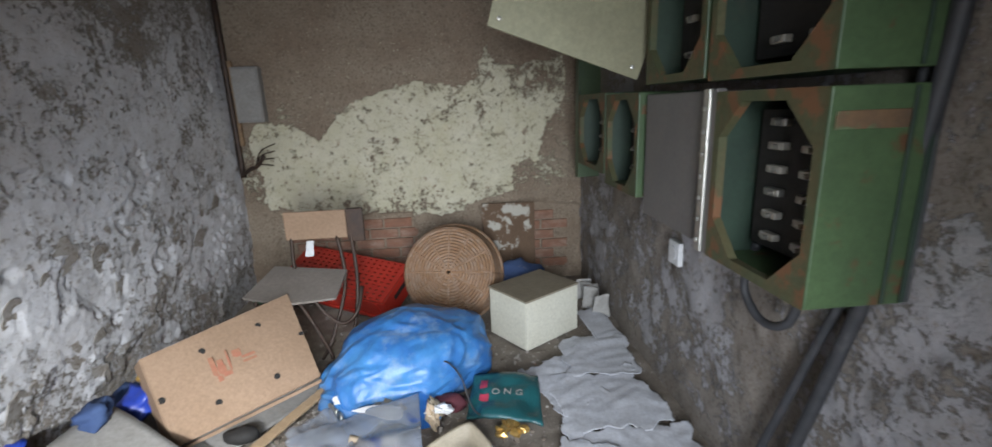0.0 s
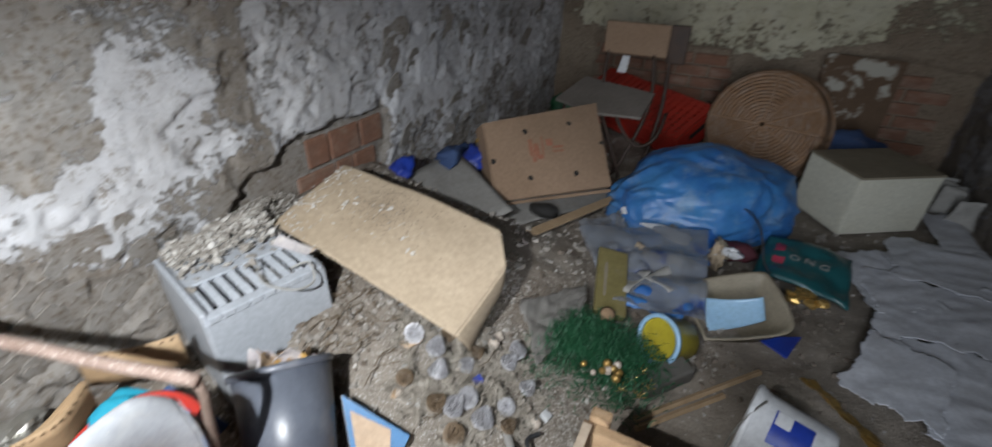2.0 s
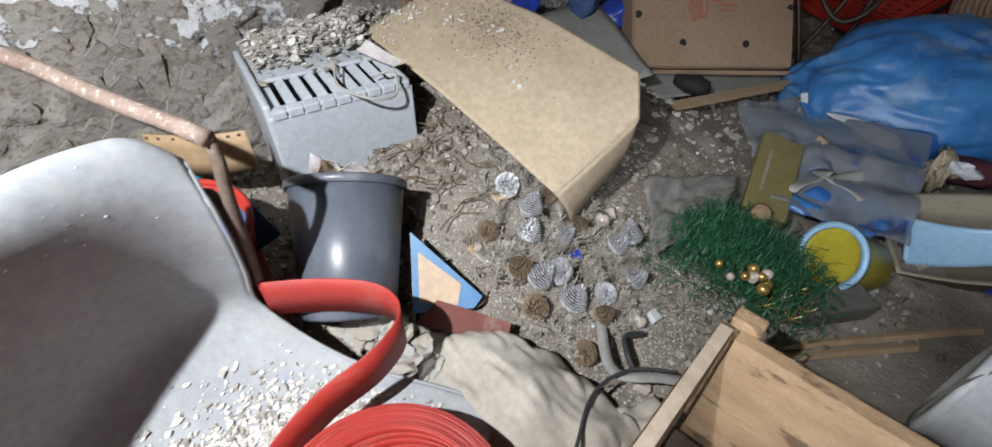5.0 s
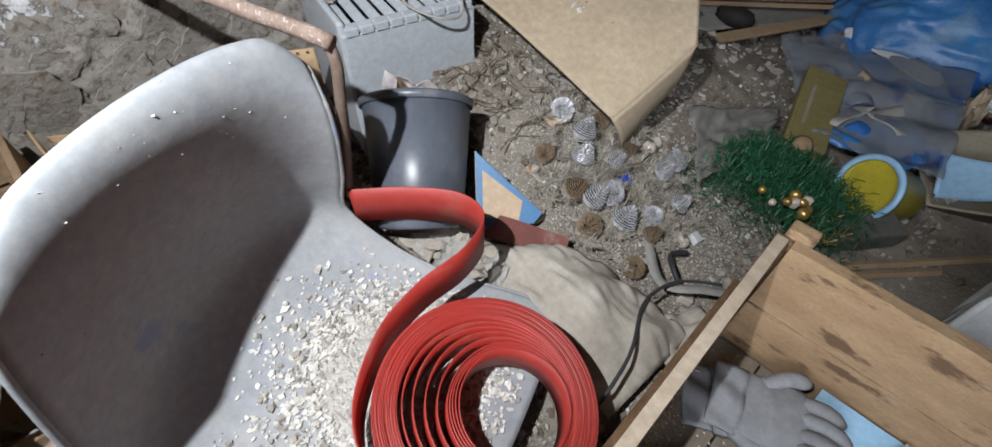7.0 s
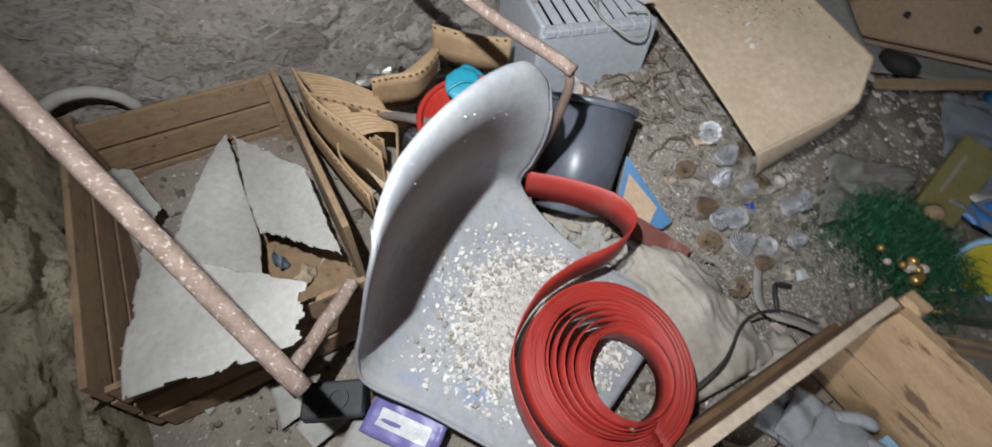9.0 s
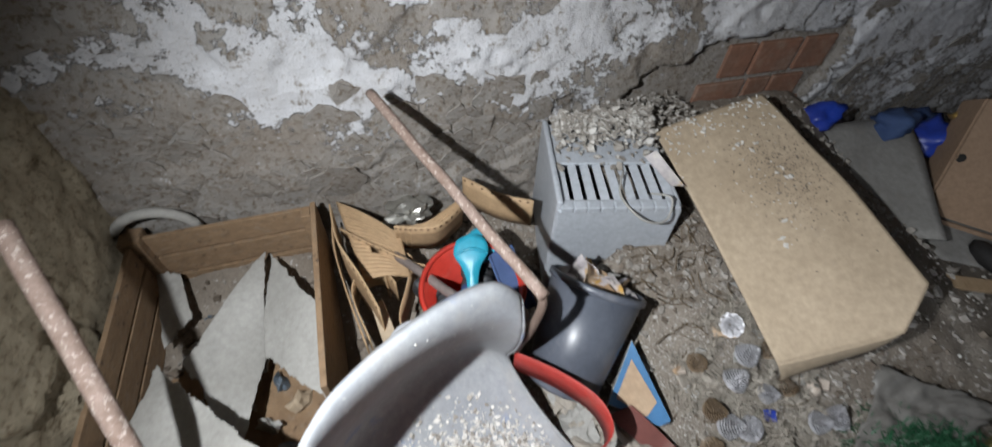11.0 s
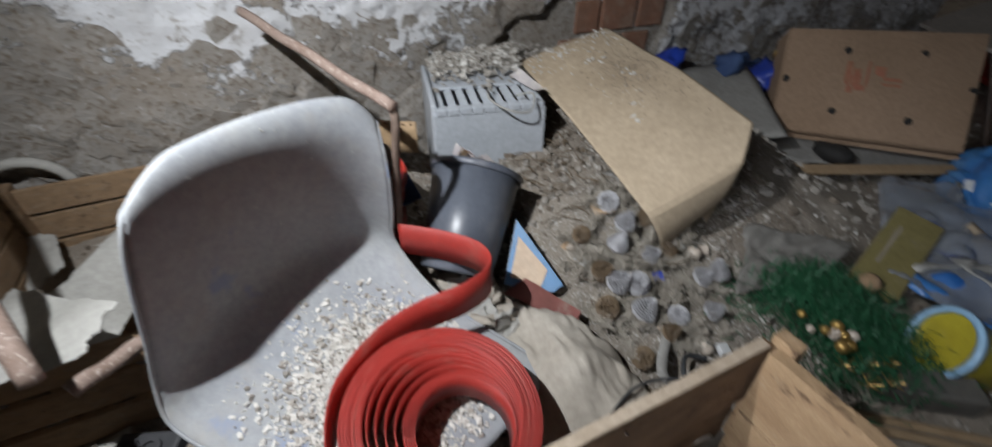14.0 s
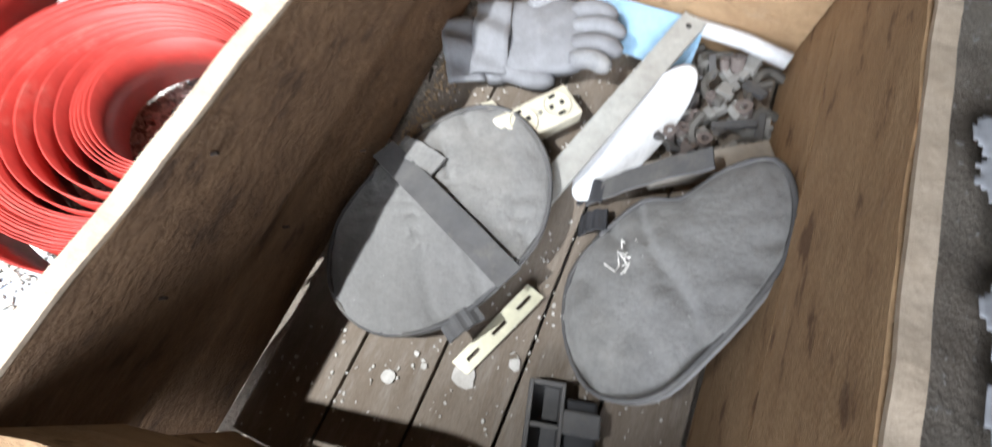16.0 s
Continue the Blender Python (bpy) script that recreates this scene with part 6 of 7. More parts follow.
# ---- switchgear on the wall ----
def cabinet(name, y0, y1, z0, z1, label, rows=6, xf=0.72, door=False):
    c = thing(name, label, "electrical cabinet", group="switchgear cabinets")
    xb = X1 - 0.012
    t = 0.012
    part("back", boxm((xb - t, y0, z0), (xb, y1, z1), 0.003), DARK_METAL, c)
    part("near_side", boxm((xf, y0, z0), (xb - t - 0.001, y0 + t, z1), 0.003), GREEN, c)
    # inner far side and top painted darker to stand in for shade inside
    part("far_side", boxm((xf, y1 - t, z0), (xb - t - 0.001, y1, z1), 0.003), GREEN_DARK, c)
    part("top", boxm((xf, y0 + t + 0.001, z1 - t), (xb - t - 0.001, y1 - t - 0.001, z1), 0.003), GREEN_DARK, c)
    part("bottom", boxm((xf, y0 + t + 0.001, z0), (xb - t - 0.001, y1 - t - 0.001, z0 + t), 0.003), GREEN, c)
    f, k = 0.026, 0.095
    a, b, d, e = y0 + f, y1 - f, z0 + f, z1 - f
    ring = [(a + k, d), (b - k, d), (b, d + k), (b, e - k), (b - k, e), (a + k, e), (a, e - k), (a, d + k)]
    outer = [(y0, z0) if i in (0, 7) else (y1, z0) if i in (1, 2) else (y1, z1) if i in (3, 4) else (y0, z1) for i in range(8)]
    bm = bmesh.new()
    n = 8
    o1 = [bm.verts.new((xf - 0.004, y, z)) for y, z in outer]
    i1 = [bm.verts.new((xf - 0.004, y, z)) for y, z in ring]
    i2 = [bm.verts.new((xf + 0.020, y, z)) for y, z in ring]
    for i in range(n):
        j = (i + 1) % n
        loop = [o1[i], o1[j], i1[j], i1[i]]
        if (o1[i].co - o1[j].co).length < 1e-6:
            loop = [o1[i], i1[j], i1[i]]
        bm.faces.new(loop)
        bm.faces.new((i1[i], i1[j], i2[j], i2[i]))
    bmesh.ops.remove_doubles(bm, verts=bm.verts, dist=1e-5)
    part("flange", bm, RUST, c, "rust-edged green front flange")
    part("edge_bead", boxm((xb - 0.075, y0 - 0.006, z0 + 0.004), (xb - 0.066, y0 - 0.0005, z1 - 0.004), 0.002), GREEN_DARK, c)
    part("edge_bead", boxm((xb - 0.030, y0 - 0.006, z0 + 0.004), (xb - 0.018, y0 - 0.0005, z1 - 0.004), 0.002), GREEN_DARK, c)
    part("rusty_strap", boxm((xf + 0.012, y0 - 0.004, z1 - 0.085), (xb - 0.077, y0 - 0.0005, z1 - 0.048), 0.001), RUST_BROWN, c, "rusty steel strap")
    # board behind the contacts, coloured black for the deep shade in the cabinet
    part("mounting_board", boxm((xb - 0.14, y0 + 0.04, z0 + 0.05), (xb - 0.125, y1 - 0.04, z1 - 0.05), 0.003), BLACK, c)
    for r in range(rows):
        z = z0 + 0.09 + (z1 - z0 - 0.17) * r / max(rows - 1, 1)
        for s in range(2):
            y = y0 + (y1 - y0) * (0.36 + 0.30 * s)
            part("contact", boxm((xb - 0.165, y - 0.028, z - 0.010), (xb - 0.141, y + 0.028, z + 0.010), 0.004), CERAMIC if (r + s) % 3 else STEEL, c)
            part("terminal", tube([(xb - 0.166, y - 0.01, z), (xb - 0.18, y - 0.01, z)], 0.006, 7), STEEL, c)
    return c


cabinet("switch_cabinet", 1.005, 1.405, 0.955, 1.425, "open green steel switch cabinet with rusty flange and contacts")
cabinet("switch_cabinet", 1.97, 2.36, 1.02, 1.44, "small open green switch cabinet with dark contacts", 4)
cabinet("switch_cabinet", 2.39, 2.86, 1.06, 1.45, "small open green switch cabinet with dark contacts", 4)
cabinet("switch_cabinet", 1.005, 1.46, 1.455, 1.98, "upper green steel cabinet with grey switch blocks", 3)
cabinet("switch_cabinet", 1.49, 1.90, 1.465, 1.98, "upper open green steel cabinet with fuses", 4)
plate = thing("cover_plate", "grey steel cover plate with a pale bolted edge on the switchgear", "cover plate")
part("plate", boxm((0.735, 1.47, 0.965), (0.90, 1.93, 1.43), 0.006), PLATE, plate)
part("edge_strip", boxm((0.712, 1.435, 0.955), (0.745, 1.468, 1.435), 0.003), STEEL, plate)
part("edge_strip", boxm((0.718, 1.410, 0.955), (0.748, 1.431, 1.435), 0.003), PLATE, plate)
for k in range(7):
    part("bolt", lathe([(0, 0.008), (0.007, 0.006), (0.008, 0)], 8), STEEL, plate).matrix_local = Matrix.Translation((0.711, 1.452, 0.99 + k * 0.065)) @ Euler((0, radians(-90), 0)).to_matrix().to_4x4()
post = thing("cable_channel", "green steel cable channel beside the switchgear", "channel")
part("web", boxm((0.80, 3.20, 0.92), (0.95, 3.215, 1.75), 0.003), GREEN, post)
part("flange", boxm((0.80, 3.185, 0.92), (0.815, 3.26, 1.75), 0.003), GREEN, post)
panel = thing("cream_cover", "cream painted steel cover hanging from the upper cabinet", "cover")
part("plate", sheet(quad((0.135, 1.995, 1.70), (0.715, 1.995, 1.488), (0.93, 1.995, 2.08), (0.30, 1.995, 2.31)), 12, 10, 0.012), CREAM, panel)
for u in (0.06, 0.94):
    part("bolt", lathe([(0, 0.006), (0.008, 0.004), (0.009, 0)], 8), STEEL, panel).matrix_local = Matrix.Translation(quad((0.135, 1.985, 1.70), (0.715, 1.985, 1.488), (0.93, 1.985, 2.08), (0.30, 1.985, 2.31))(u, 0.06)) @ Euler((radians(90), 0, 0)).to_matrix().to_4x4()


def cable(name, pts, r, label):
    return solo(name, tube(spline(pts, 40), r, 9), CABLE, label, "cable", smooth=True)


cable("power_cable", [(0.945, 0.985, 2.3), (0.945, 0.99, 1.6), (0.94, 1.05, 1.1), (0.935, 1.13, 0.75), (0.93, 1.25, 0.3), (0.92, 1.32, 0.03)], 0.018, "thick black power cable down the wall")
cable("power_cable", [(0.95, 1.03, 2.3), (0.95, 1.035, 1.6), (0.945, 1.09, 1.1), (0.94, 1.22, 0.7), (0.93, 1.36, 0.28), (0.92, 1.45, 0.02)], 0.013, "black power cable running to the floor")
cable("power_cable", [(0.86, 1.38, 0.99), (0.86, 1.42, 0.84), (0.87, 1.34, 0.76), (0.88, 1.24, 0.80), (0.88, 1.20, 0.96)], 0.013, "black cable looping below the cabinet")
cable("power_cable", [(0.86, 1.66, 0.985), (0.87, 1.60, 0.90), (0.88, 1.50, 0.89), (0.88, 1.45, 0.95)], 0.013, "short black cable loop below the cover")
ws = thing("wall_socket", "small white wall socket on the damp wall", "socket")
part("plate", boxm((0.945, 2.02, 0.68), (0.974, 2.12, 0.79), 0.006), WHITE, ws)
part("face", lathe([(0, 0.003), (0.030, 0.003), (0.034, 0)], 20), WHITE, ws).matrix_local = Matrix.Translation((0.9445, 2.07, 0.735)) @ Euler((0, radians(-90), 0)).to_matrix().to_4x4()

# ---- clutter between the box, the bag and the crate ----
solo("lath", boxm((-0.34, -0.022, 0), (0.34, 0.022, 0.012), 0.002), LATH, "pale wooden lath lying on rubble", "lath", Matrix.Translation((-0.795, 1.945, 0.125)) @ Euler((radians(8), radians(2), radians(67))).to_matrix().to_4x4())
for k, (p, q) in enumerate((((-0.31, 1.03), (0.02, 1.41)), ((-0.30, 1.0), (-0.08, 1.25)))):
    a, b = V((*p, 0.014)), V((*q, 0.014))
    solo("lath", tube([a, a.lerp(b, 0.5), b], 0.010, 5), LATH, "thin grey lath on the earth", "lath")
gs = thing("grey_sheet", "bent grey fibre sheet leaning on the rubble", "sheet")
part("panel", sheet(rough_quad((-1.50, 1.50, 0.31), (-1.10, 1.52, 0.19), (-1.02, 1.66, 0.22), (-1.46, 1.90, 0.33), 0.02, 4), 12, 10, 0.006), STRAP, gs, smooth=True)
gs = thing("grey_sheet", "long flat grey fibre sheet under the carton", "sheet")
part("panel", sheet(rough_quad((-1.30, 1.70, 0.13), (-1.02, 1.74, 0.10), (-0.66, 2.34, 0.07), (-0.95, 2.40, 0.11), 0.02, 4, 7), 12, 14, 0.006), STRAP, gs, smooth=True)
gs = thing("grey_sheet", "broken grey fibre sheet by the wall", "sheet")
part("panel", sheet(rough_quad((-1.60, 1.86, 0.17), (-1.28, 1.72, 0.12), (-1.18, 1.95, 0.12), (-1.52, 2.10, 0.20), 0.02, 4, 3), 10, 10, 0.006), STRAP, gs, smooth=True)
for (x, y, z, s, lab, mt) in ((-1.505, 1.53, 0.355, 0.055, "crumpled bright blue plastic cup by the wall", BLUE), (-1.43, 1.80, 0.33, 0.06, "dark blue crumpled plastic by the wall", NAVY), (-1.40, 1.98, 0.26, 0.07, "blue crumpled bag by the carton", BLUE), (-1.52, 2.06, 0.19, 0.09, "dark blue cloth bundle by the wall", NAVY), (-1.36, 2.02, 0.36, 0.04, "crumpled gold packet by the carton", GOLD)):
    solo("crumpled_plastic", lump(s, x * 7, 0.6, 3, (1.2, 1.0, 0.75)), mt, lab, "plastic", Matrix.Translation((x, y, z)) @ Euler((0.4, 0.3, x)).to_matrix().to_4x4(), smooth=True)
solo("blue_scrap", slab([(0.0, 1.58), (0.10, 1.52), (0.15, 1.66)], 0.012, 0.018), BLUE, "triangular blue plastic scrap on the earth", "scrap")
solo("dark_stone", lump(0.05, 2.0, 0.3, 2, (1.5, 0.8, 0.7)), BLACK, "dark lump of clinker on rubble", "stone", Matrix.Translation((-0.95, 1.86, 0.14)), smooth=True)

wbk = thing("white_bucket", "white plastic paint bucket with a blue label lying by the crate", "bucket", Matrix.Translation((0.055, 1.075, 0.100)) @ Euler((0, radians(-90), radians(-14)), "XYZ").to_matrix().to_4x4())
part("body", lathe([(0, -0.10), (0.085, -0.10), (0.092, -0.09), (0.105, 0.07), (0.11, 0.075), (0.112, 0.085)], 40), WHITE, wbk, smooth=True)
part("lid", lathe([(0.112, 0.083), (0.116, 0.086), (0.114, 0.097), (0.10, 0.101), (0.095, 0.095), (0.0, 0.093)], 40), WHITE, wbk, smooth=True)
for name, mt, a0, a1, z0, z1, lift in (("label_patch", BLUE, -0.95, -0.05, -0.05, 0.04, 0.0008), ("label_square", WHITE, -0.45, -0.05, 0.0, 0.036, 0.0018)):
    part(name, sheet(lambda u, v: ((0.0925 + 0.0125 * (z0 + (z1 - z0) * v + 0.09) / 0.16 + lift) * math.cos(a0 + (a1 - a0) * u), (0.0925 + 0.0125 * (z0 + (z1 - z0) * v + 0.09) / 0.16 + lift) * math.sin(a0 + (a1 - a0) * u), z0 + (z1 - z0) * v), 14, 4, 0.0006), mt, wbk, "printed label")
part("handle", tube([(0.113 * math.cos(a * 0.16), 0.113 * math.sin(a * 0.16), 0.06 - 0.05 * math.sin(a * 0.157)) for a in range(20, 40)], 0.003, 5), STEEL, wbk)
for k in range(3):
    solo("tinsel_strip", sheet(rough_quad((0.13 + 0.01 * k, 1.425 - 0.01 * k, 0.03 + 0.01 * k), (0.15 + 0.01 * k, 1.44, 0.03), (0.34, 1.27 - 0.02 * k, 0.03), (0.315, 1.255 - 0.02 * k, 0.04), 0.012, 30, k), 4, 26, 0.001), GOLD, "strip of shiny gold tinsel on the earth", "tinsel", group="gold tinsel")

gf = thing("grey_film", "dusty grey plastic film draped beside the garland", "plastic film")
part("sheet", sheet(lambda u, v: quad((-0.774, 1.182, 0.16), (-0.597, 1.447, 0.13), (-0.555, 1.254, 0.1), (-0.619, 0.989, 0.09))(u, v) + V((0, 0, 0.0 + 0.03 * abs(noise.noise(V((u * 2.6, v * 3.2, 3)))) + 0.015 * abs(noise.noise(V((u * 7, v * 6, 8)))))), 36, 36, 0.0015, None, lambda u, v: min(u, 1 - u, v, 1 - v) > 0.06 * (0.5 + fbm(V((u * 4, v * 4, 2))))), GREY_FILM, gf, smooth=True)

# ---- garland ----
gar = thing("garland", "dusty green artificial fir garland with gold berries", "garland")
rng = random.Random(41)
verts, faces = [], []
for _ in range(6500):
    t = rng.random()
    cx, cy = -0.62 + 0.28 * t + rng.gauss(0, 0.05), 1.17 - 0.02 * t + rng.gauss(0, 0.075)
    z = 0.07 + 0.06 * math.exp(-((cx + 0.52) ** 2 + (cy - 1.16) ** 2) / 0.03) + rng.uniform(-0.03, 0.03)
    d = V((rng.gauss(0, 1), rng.gauss(0, 1), rng.gauss(0.2, 0.6))).normalized() * rng.uniform(0.015, 0.032)
    s = d.cross(V((0, 0, 1))).normalized() * 0.0018
    b = len(verts)
    p = V((cx, cy, z))
    for q in (p - s, p + s, p + d + s * 0.4, p + d - s * 0.4):
        verts.append(tuple(q))
    faces.append((b, b + 1, b + 2, b + 3))
me = bpy.data.meshes.new("needles")
me.from_pydata(verts, [], faces)
me.materials.append(GARLAND)
o = new("needles", me)
o.parent = gar
part("stem", tube(spline([(-0.68, 1.20, 0.09), (-0.58, 1.22, 0.11), (-0.48, 1.12, 0.12), (-0.38, 1.15, 0.10), (-0.33, 1.08, 0.08)], 20), 0.006, 6), TWIG, gar)
for k in range(13):
    part("berry", lump(rng.uniform(0.009, 0.014), k, 0.12, 2), (GOLD, PEARL)[k % 3 == 0], gar, smooth=True).matrix_local = Matrix.Translation((-0.42 + rng.gauss(0, 0.025), 1.07 + rng.gauss(0, 0.025), 0.135 + rng.uniform(-0.01, 0.02)))
for k in range(40):
    a = k * 0.7
    part("gold_twig", tube([(0, 0, 0), (0.022 * math.cos(a), 0.022 * math.sin(a), 0.008 + 0.006 * (k % 3))], 0.0011, 4), GOLD, gar).matrix_local = Matrix.Translation((-0.37 + 0.018 * (k // 8), 1.05 + 0.045 * (k // 8 % 3), 0.09))
solo("brown_cap", lathe([(0, 0.02), (0.022, 0.018), (0.027, 0), (0.0, 0)], 20), LEFT_WOOD, "round brown bottle cap by the tin", "cap", Matrix.Translation((-0.49, 1.32, 0.12)) @ Euler((0.9, 0.2, 0)).to_matrix().to_4x4(), smooth=True)

# ---- silvered cones, baubles and small decorations ----
def cone_mesh(r, h):
    """Overlapping thick scales in spiral rows round a tapering core."""
    bm = bmesh.new()
    rows = 11
    for k in range(rows):
        t = k / (rows - 1)
        rr = r * (1.0 - 0.75 * t ** 1.6) * (0.72 + 0.28 * min(1.0, t * 5))
        n = max(5, int(13 * (1 - 0.5 * t)))
        for i in range(n):
            a = i * math.tau / n + k * 0.62
            d, s = V((math.cos(a), math.sin(a), 0)), V((-math.sin(a), math.cos(a), 0)) * rr * 0.25
            z = t * h
            p0, p1 = d * rr * 0.35 + V((0, 0, z)), d * rr + V((0, 0, z + h * 0.13))
            v = [bm.verts.new(q) for q in (p0 - s * 0.7, p0 + s * 0.7, p1 + s, p1 + d * rr * 0.07, p1 - s)]
            w = [bm.verts.new(q.co - V((0, 0, h * 0.055))) for q in v]
            bm.faces.new(v)
            bm.faces.new(w[::-1])
            for e in range(5):
                bm.faces.new((v[e], w[e], w[(e + 1) % 5], v[(e + 1) % 5]))
    return bm


SPOTS = [(-0.95, 0.84, 1), (-0.83, 0.77, 1), (-0.80, 0.855, 1), (-0.745, 0.785, 1), (-0.68, 0.75, 1), (-0.71, 0.965, 1), (-0.69, 1.02, 1), (-0.65, 0.85, 1), (-0.60, 0.70, 0), (-0.78, 0.93, 0), (-0.86, 0.90, 0), (-0.72, 0.69, 0), (-0.62, 0.78, 0), (-0.80, 0.70, 0), (-0.90, 0.72, 0), (-0.63, 0.93, 1), (-0.875, 0.83, 1), (-0.76, 0.72, 1)]
rng = random.Random(9)
silver = solo("pine_cone", cone_mesh(0.031, 0.050), CONE, "silver-sprayed pine cone on the rubble", "pine cone", Matrix.Translation((-0.95, 0.84, ground_z(-0.95, 0.84) + 0.02)) @ Euler((0.7, 0.3, 0)).to_matrix().to_4x4(), "pine cones")
brown = solo("pine_cone", cone_mesh(0.028, 0.044), CONE_BROWN, "dusty brown opened pine cone on the rubble", "pine cone", Matrix.Translation((-0.60, 0.70, ground_z(-0.60, 0.70) + 0.015)) @ Euler((0.4, 0.3, 0)).to_matrix().to_4x4(), "pine cones")
for x, y, s in SPOTS[1:]:
    if (x, y) == (-0.60, 0.70):
        continue
    k = rng.uniform(0.85, 1.15)
    copy_thing(silver if s else brown, Matrix.Translation((x, y, ground_z(x, y) + 0.026)) @ Euler((rng.uniform(-0.9, 0.9), rng.uniform(-0.9, 0.9), rng.uniform(0, 6))).to_matrix().to_4x4() @ Matrix.Scale(k, 4))
for x, y, r in ((-0.775, 1.01, 0.020), (-0.56, 0.86, 0.017), (-0.60, 0.90, 0.012), (-0.70, 0.90, 0.012)):
    b = thing("bauble", "pearly glass bauble among the cones", "bauble", Matrix.Translation((x, y, ground_z(x, y) + r)), "baubles")
    part("ball", lump(r, x, 0.03, 3), PEARL, b, smooth=True)
    part("cap", lathe([(0, r + 0.004), (r * 0.28, r + 0.004), (r * 0.3, r - 0.003)], 10), STEEL, b)
for x, y, s, mt, lab in ((-0.477, 0.74, 0.016, PEARL, "small pale lilac box on the rubble"), (-0.75, 0.865, 0.014, BLUE, "small blue plastic piece among the cones"), (-0.777, 1.05, 0.013, PEARL, "small pink block among the cones"), (-0.545, 0.905, 0.014, WHITE, "small white block among the cones"), (-0.565, 0.875, 0.010, WHITE, "small white block among the cones"), (-0.90, 0.68, 0.012, PEARL, "small pink block among the cones")):
    solo("small_block", boxm((-s, -s, -s * 0.6), (s, s, s * 0.6), 0.002), mt, lab, "block", Matrix.Translation((x, y, ground_z(x, y) + s * 0.8)) @ Euler((0.25, 0.2, x * 9)).to_matrix().to_4x4())


def ribbon(name, pts, w, mat, label, cat, edge=False):
    line = spline(pts, 40)
    def f(u, v):
        i = int(round(u * 39))
        d = (line[min(i + 1, 39)] - line[max(i - 1, 0)]).normalized()
        s = V((0, 0, 1)) if edge else d.cross(V((0, 0, 1))).normalized()
        return line[i] + s * w * (v - 0.5)
    return solo(name, sheet(f, 39, 2, 0.002), mat, label, cat, smooth=True)


G = ground_z
ribbon("webbing_strap", [(-0.93, 0.69, 0.16), (-1.00, 0.79, 0.19), (-1.075, 0.865, 0.25), (-1.02, 0.925, 0.25), (-0.93, 0.955, 0.22), (-0.82, 1.015, 0.18)], 0.022, STRAP, "grey webbing strap curling over the rubble", "strap")
ribbon("webbing_strap", [(-0.63, 0.80, 0.07), (-0.53, 0.69, 0.08), (-0.45, 0.74, 0.08), (-0.39, 0.79, 0.07)], 0.022, STRAP, "grey webbing strap on the earth by the crate", "strap")
cable("rubber_hose", [(-0.535, 0.83, 0.05), (-0.555, 0.79, 0.06), (-0.53, 0.75, 0.07), (-0.49, 0.73, 0.05)], 0.006, "short black rubber hose among decorations")
cable("thin_wire", [(-0.46, 0.33, 0.12), (-0.475, 0.47, 0.13), (-0.52, 0.60, 0.11), (-0.50, 0.70, 0.10), (-0.43, 0.76, 0.10)], 0.0035, "thin black wire beside the crate")

# canvas and card near the roll
can = thing("canvas_cloth", "crumpled dusty canvas cloth beside the red roll", "cloth")
part("cloth", sheet(lambda u, v: quad((-0.90, 0.42, 0.10), (-0.70, 0.64, 0.09), (-0.42, 0.64, 0.04), (-0.44, 0.38, 0.06))(u, v) + V((0, 0, 0.08 * math.sin(u * 3.14) * math.sin(v * 3.14) + 0.035 * noise.noise(V((u * 3, v * 4, 2))) + 0.018 * abs(noise.noise(V((u * 9, v * 5, 6)))))), 36, 36, 0.003, None, lambda u, v: not (u > 0.8 and v < 0.25)), CANVAS, can, smooth=True)
part("fold", sheet(lambda u, v: quad((-0.50, 0.60, 0.05), (-0.44, 0.72, 0.05), (-0.385, 0.69, 0.06), (-0.42, 0.55, 0.05))(u, v) + V((0, 0, 0.02 * noise.noise(V((u * 4, v * 4, 9))))), 12, 12, 0.003), CANVAS, can, smooth=True)
for k in range(6):
    solo("crumpled_paper", lump(0.045, k * 4.1, 0.9, 3, (1.3, 0.9, 0.5)), (CANVAS, FOAM)[k % 2], "crumpled pale paper beside the chair", "paper", Matrix.Translation((-0.95 + 0.035 * k, 0.40 + 0.02 * (k % 3), 0.10)) @ Euler((k, 0, k)).to_matrix().to_4x4(), "crumpled papers")
card = thing("printed_card", "blue and tan printed card box leaning by the bucket", "card box")
cqd = quad((-0.975, 0.565, 0.245), (-0.885, 0.485, 0.13), (-0.80, 0.575, 0.14), (-0.80, 0.60, 0.155))
part("face", sheet(cqd, 12, 10, 0.006), PRINT_BLUE, card)
cn2 = (V((-0.885, 0.485, 0.13)) - V((-0.975, 0.565, 0.245))).cross(V((-0.80, 0.60, 0.155)) - V((-0.975, 0.565, 0.245))).normalized()
cn2 = cn2 if cn2.z > 0 else -cn2
part("picture", sheet(lambda u, v: cqd(0.18 + 0.68 * u, 0.10 + 0.62 * v) + cn2 * 0.0045, 8, 8, 0.001), PRINT_TAN, card)
part("edge", sheet(lambda u, v: cqd(u, 0.0).lerp(cqd(u, 0.0) + V((0.01, -0.01, -0.05)), v), 8, 3, 0.003), FOAM, card)
solo("red_card", sheet(rough_quad((-0.86, 0.47, 0.13), (-0.70, 0.565, 0.12), (-0.72, 0.60, 0.14), (-0.86, 0.53, 0.15), 0.015, 8), 10, 6, 0.003), material("dull_red_card", (0.20, 0.06, 0.05), (0.15, 0.05, 0.04), 0.8, 9.0, 0.2, dust=0.3), "dull red card under the printed one", "card")

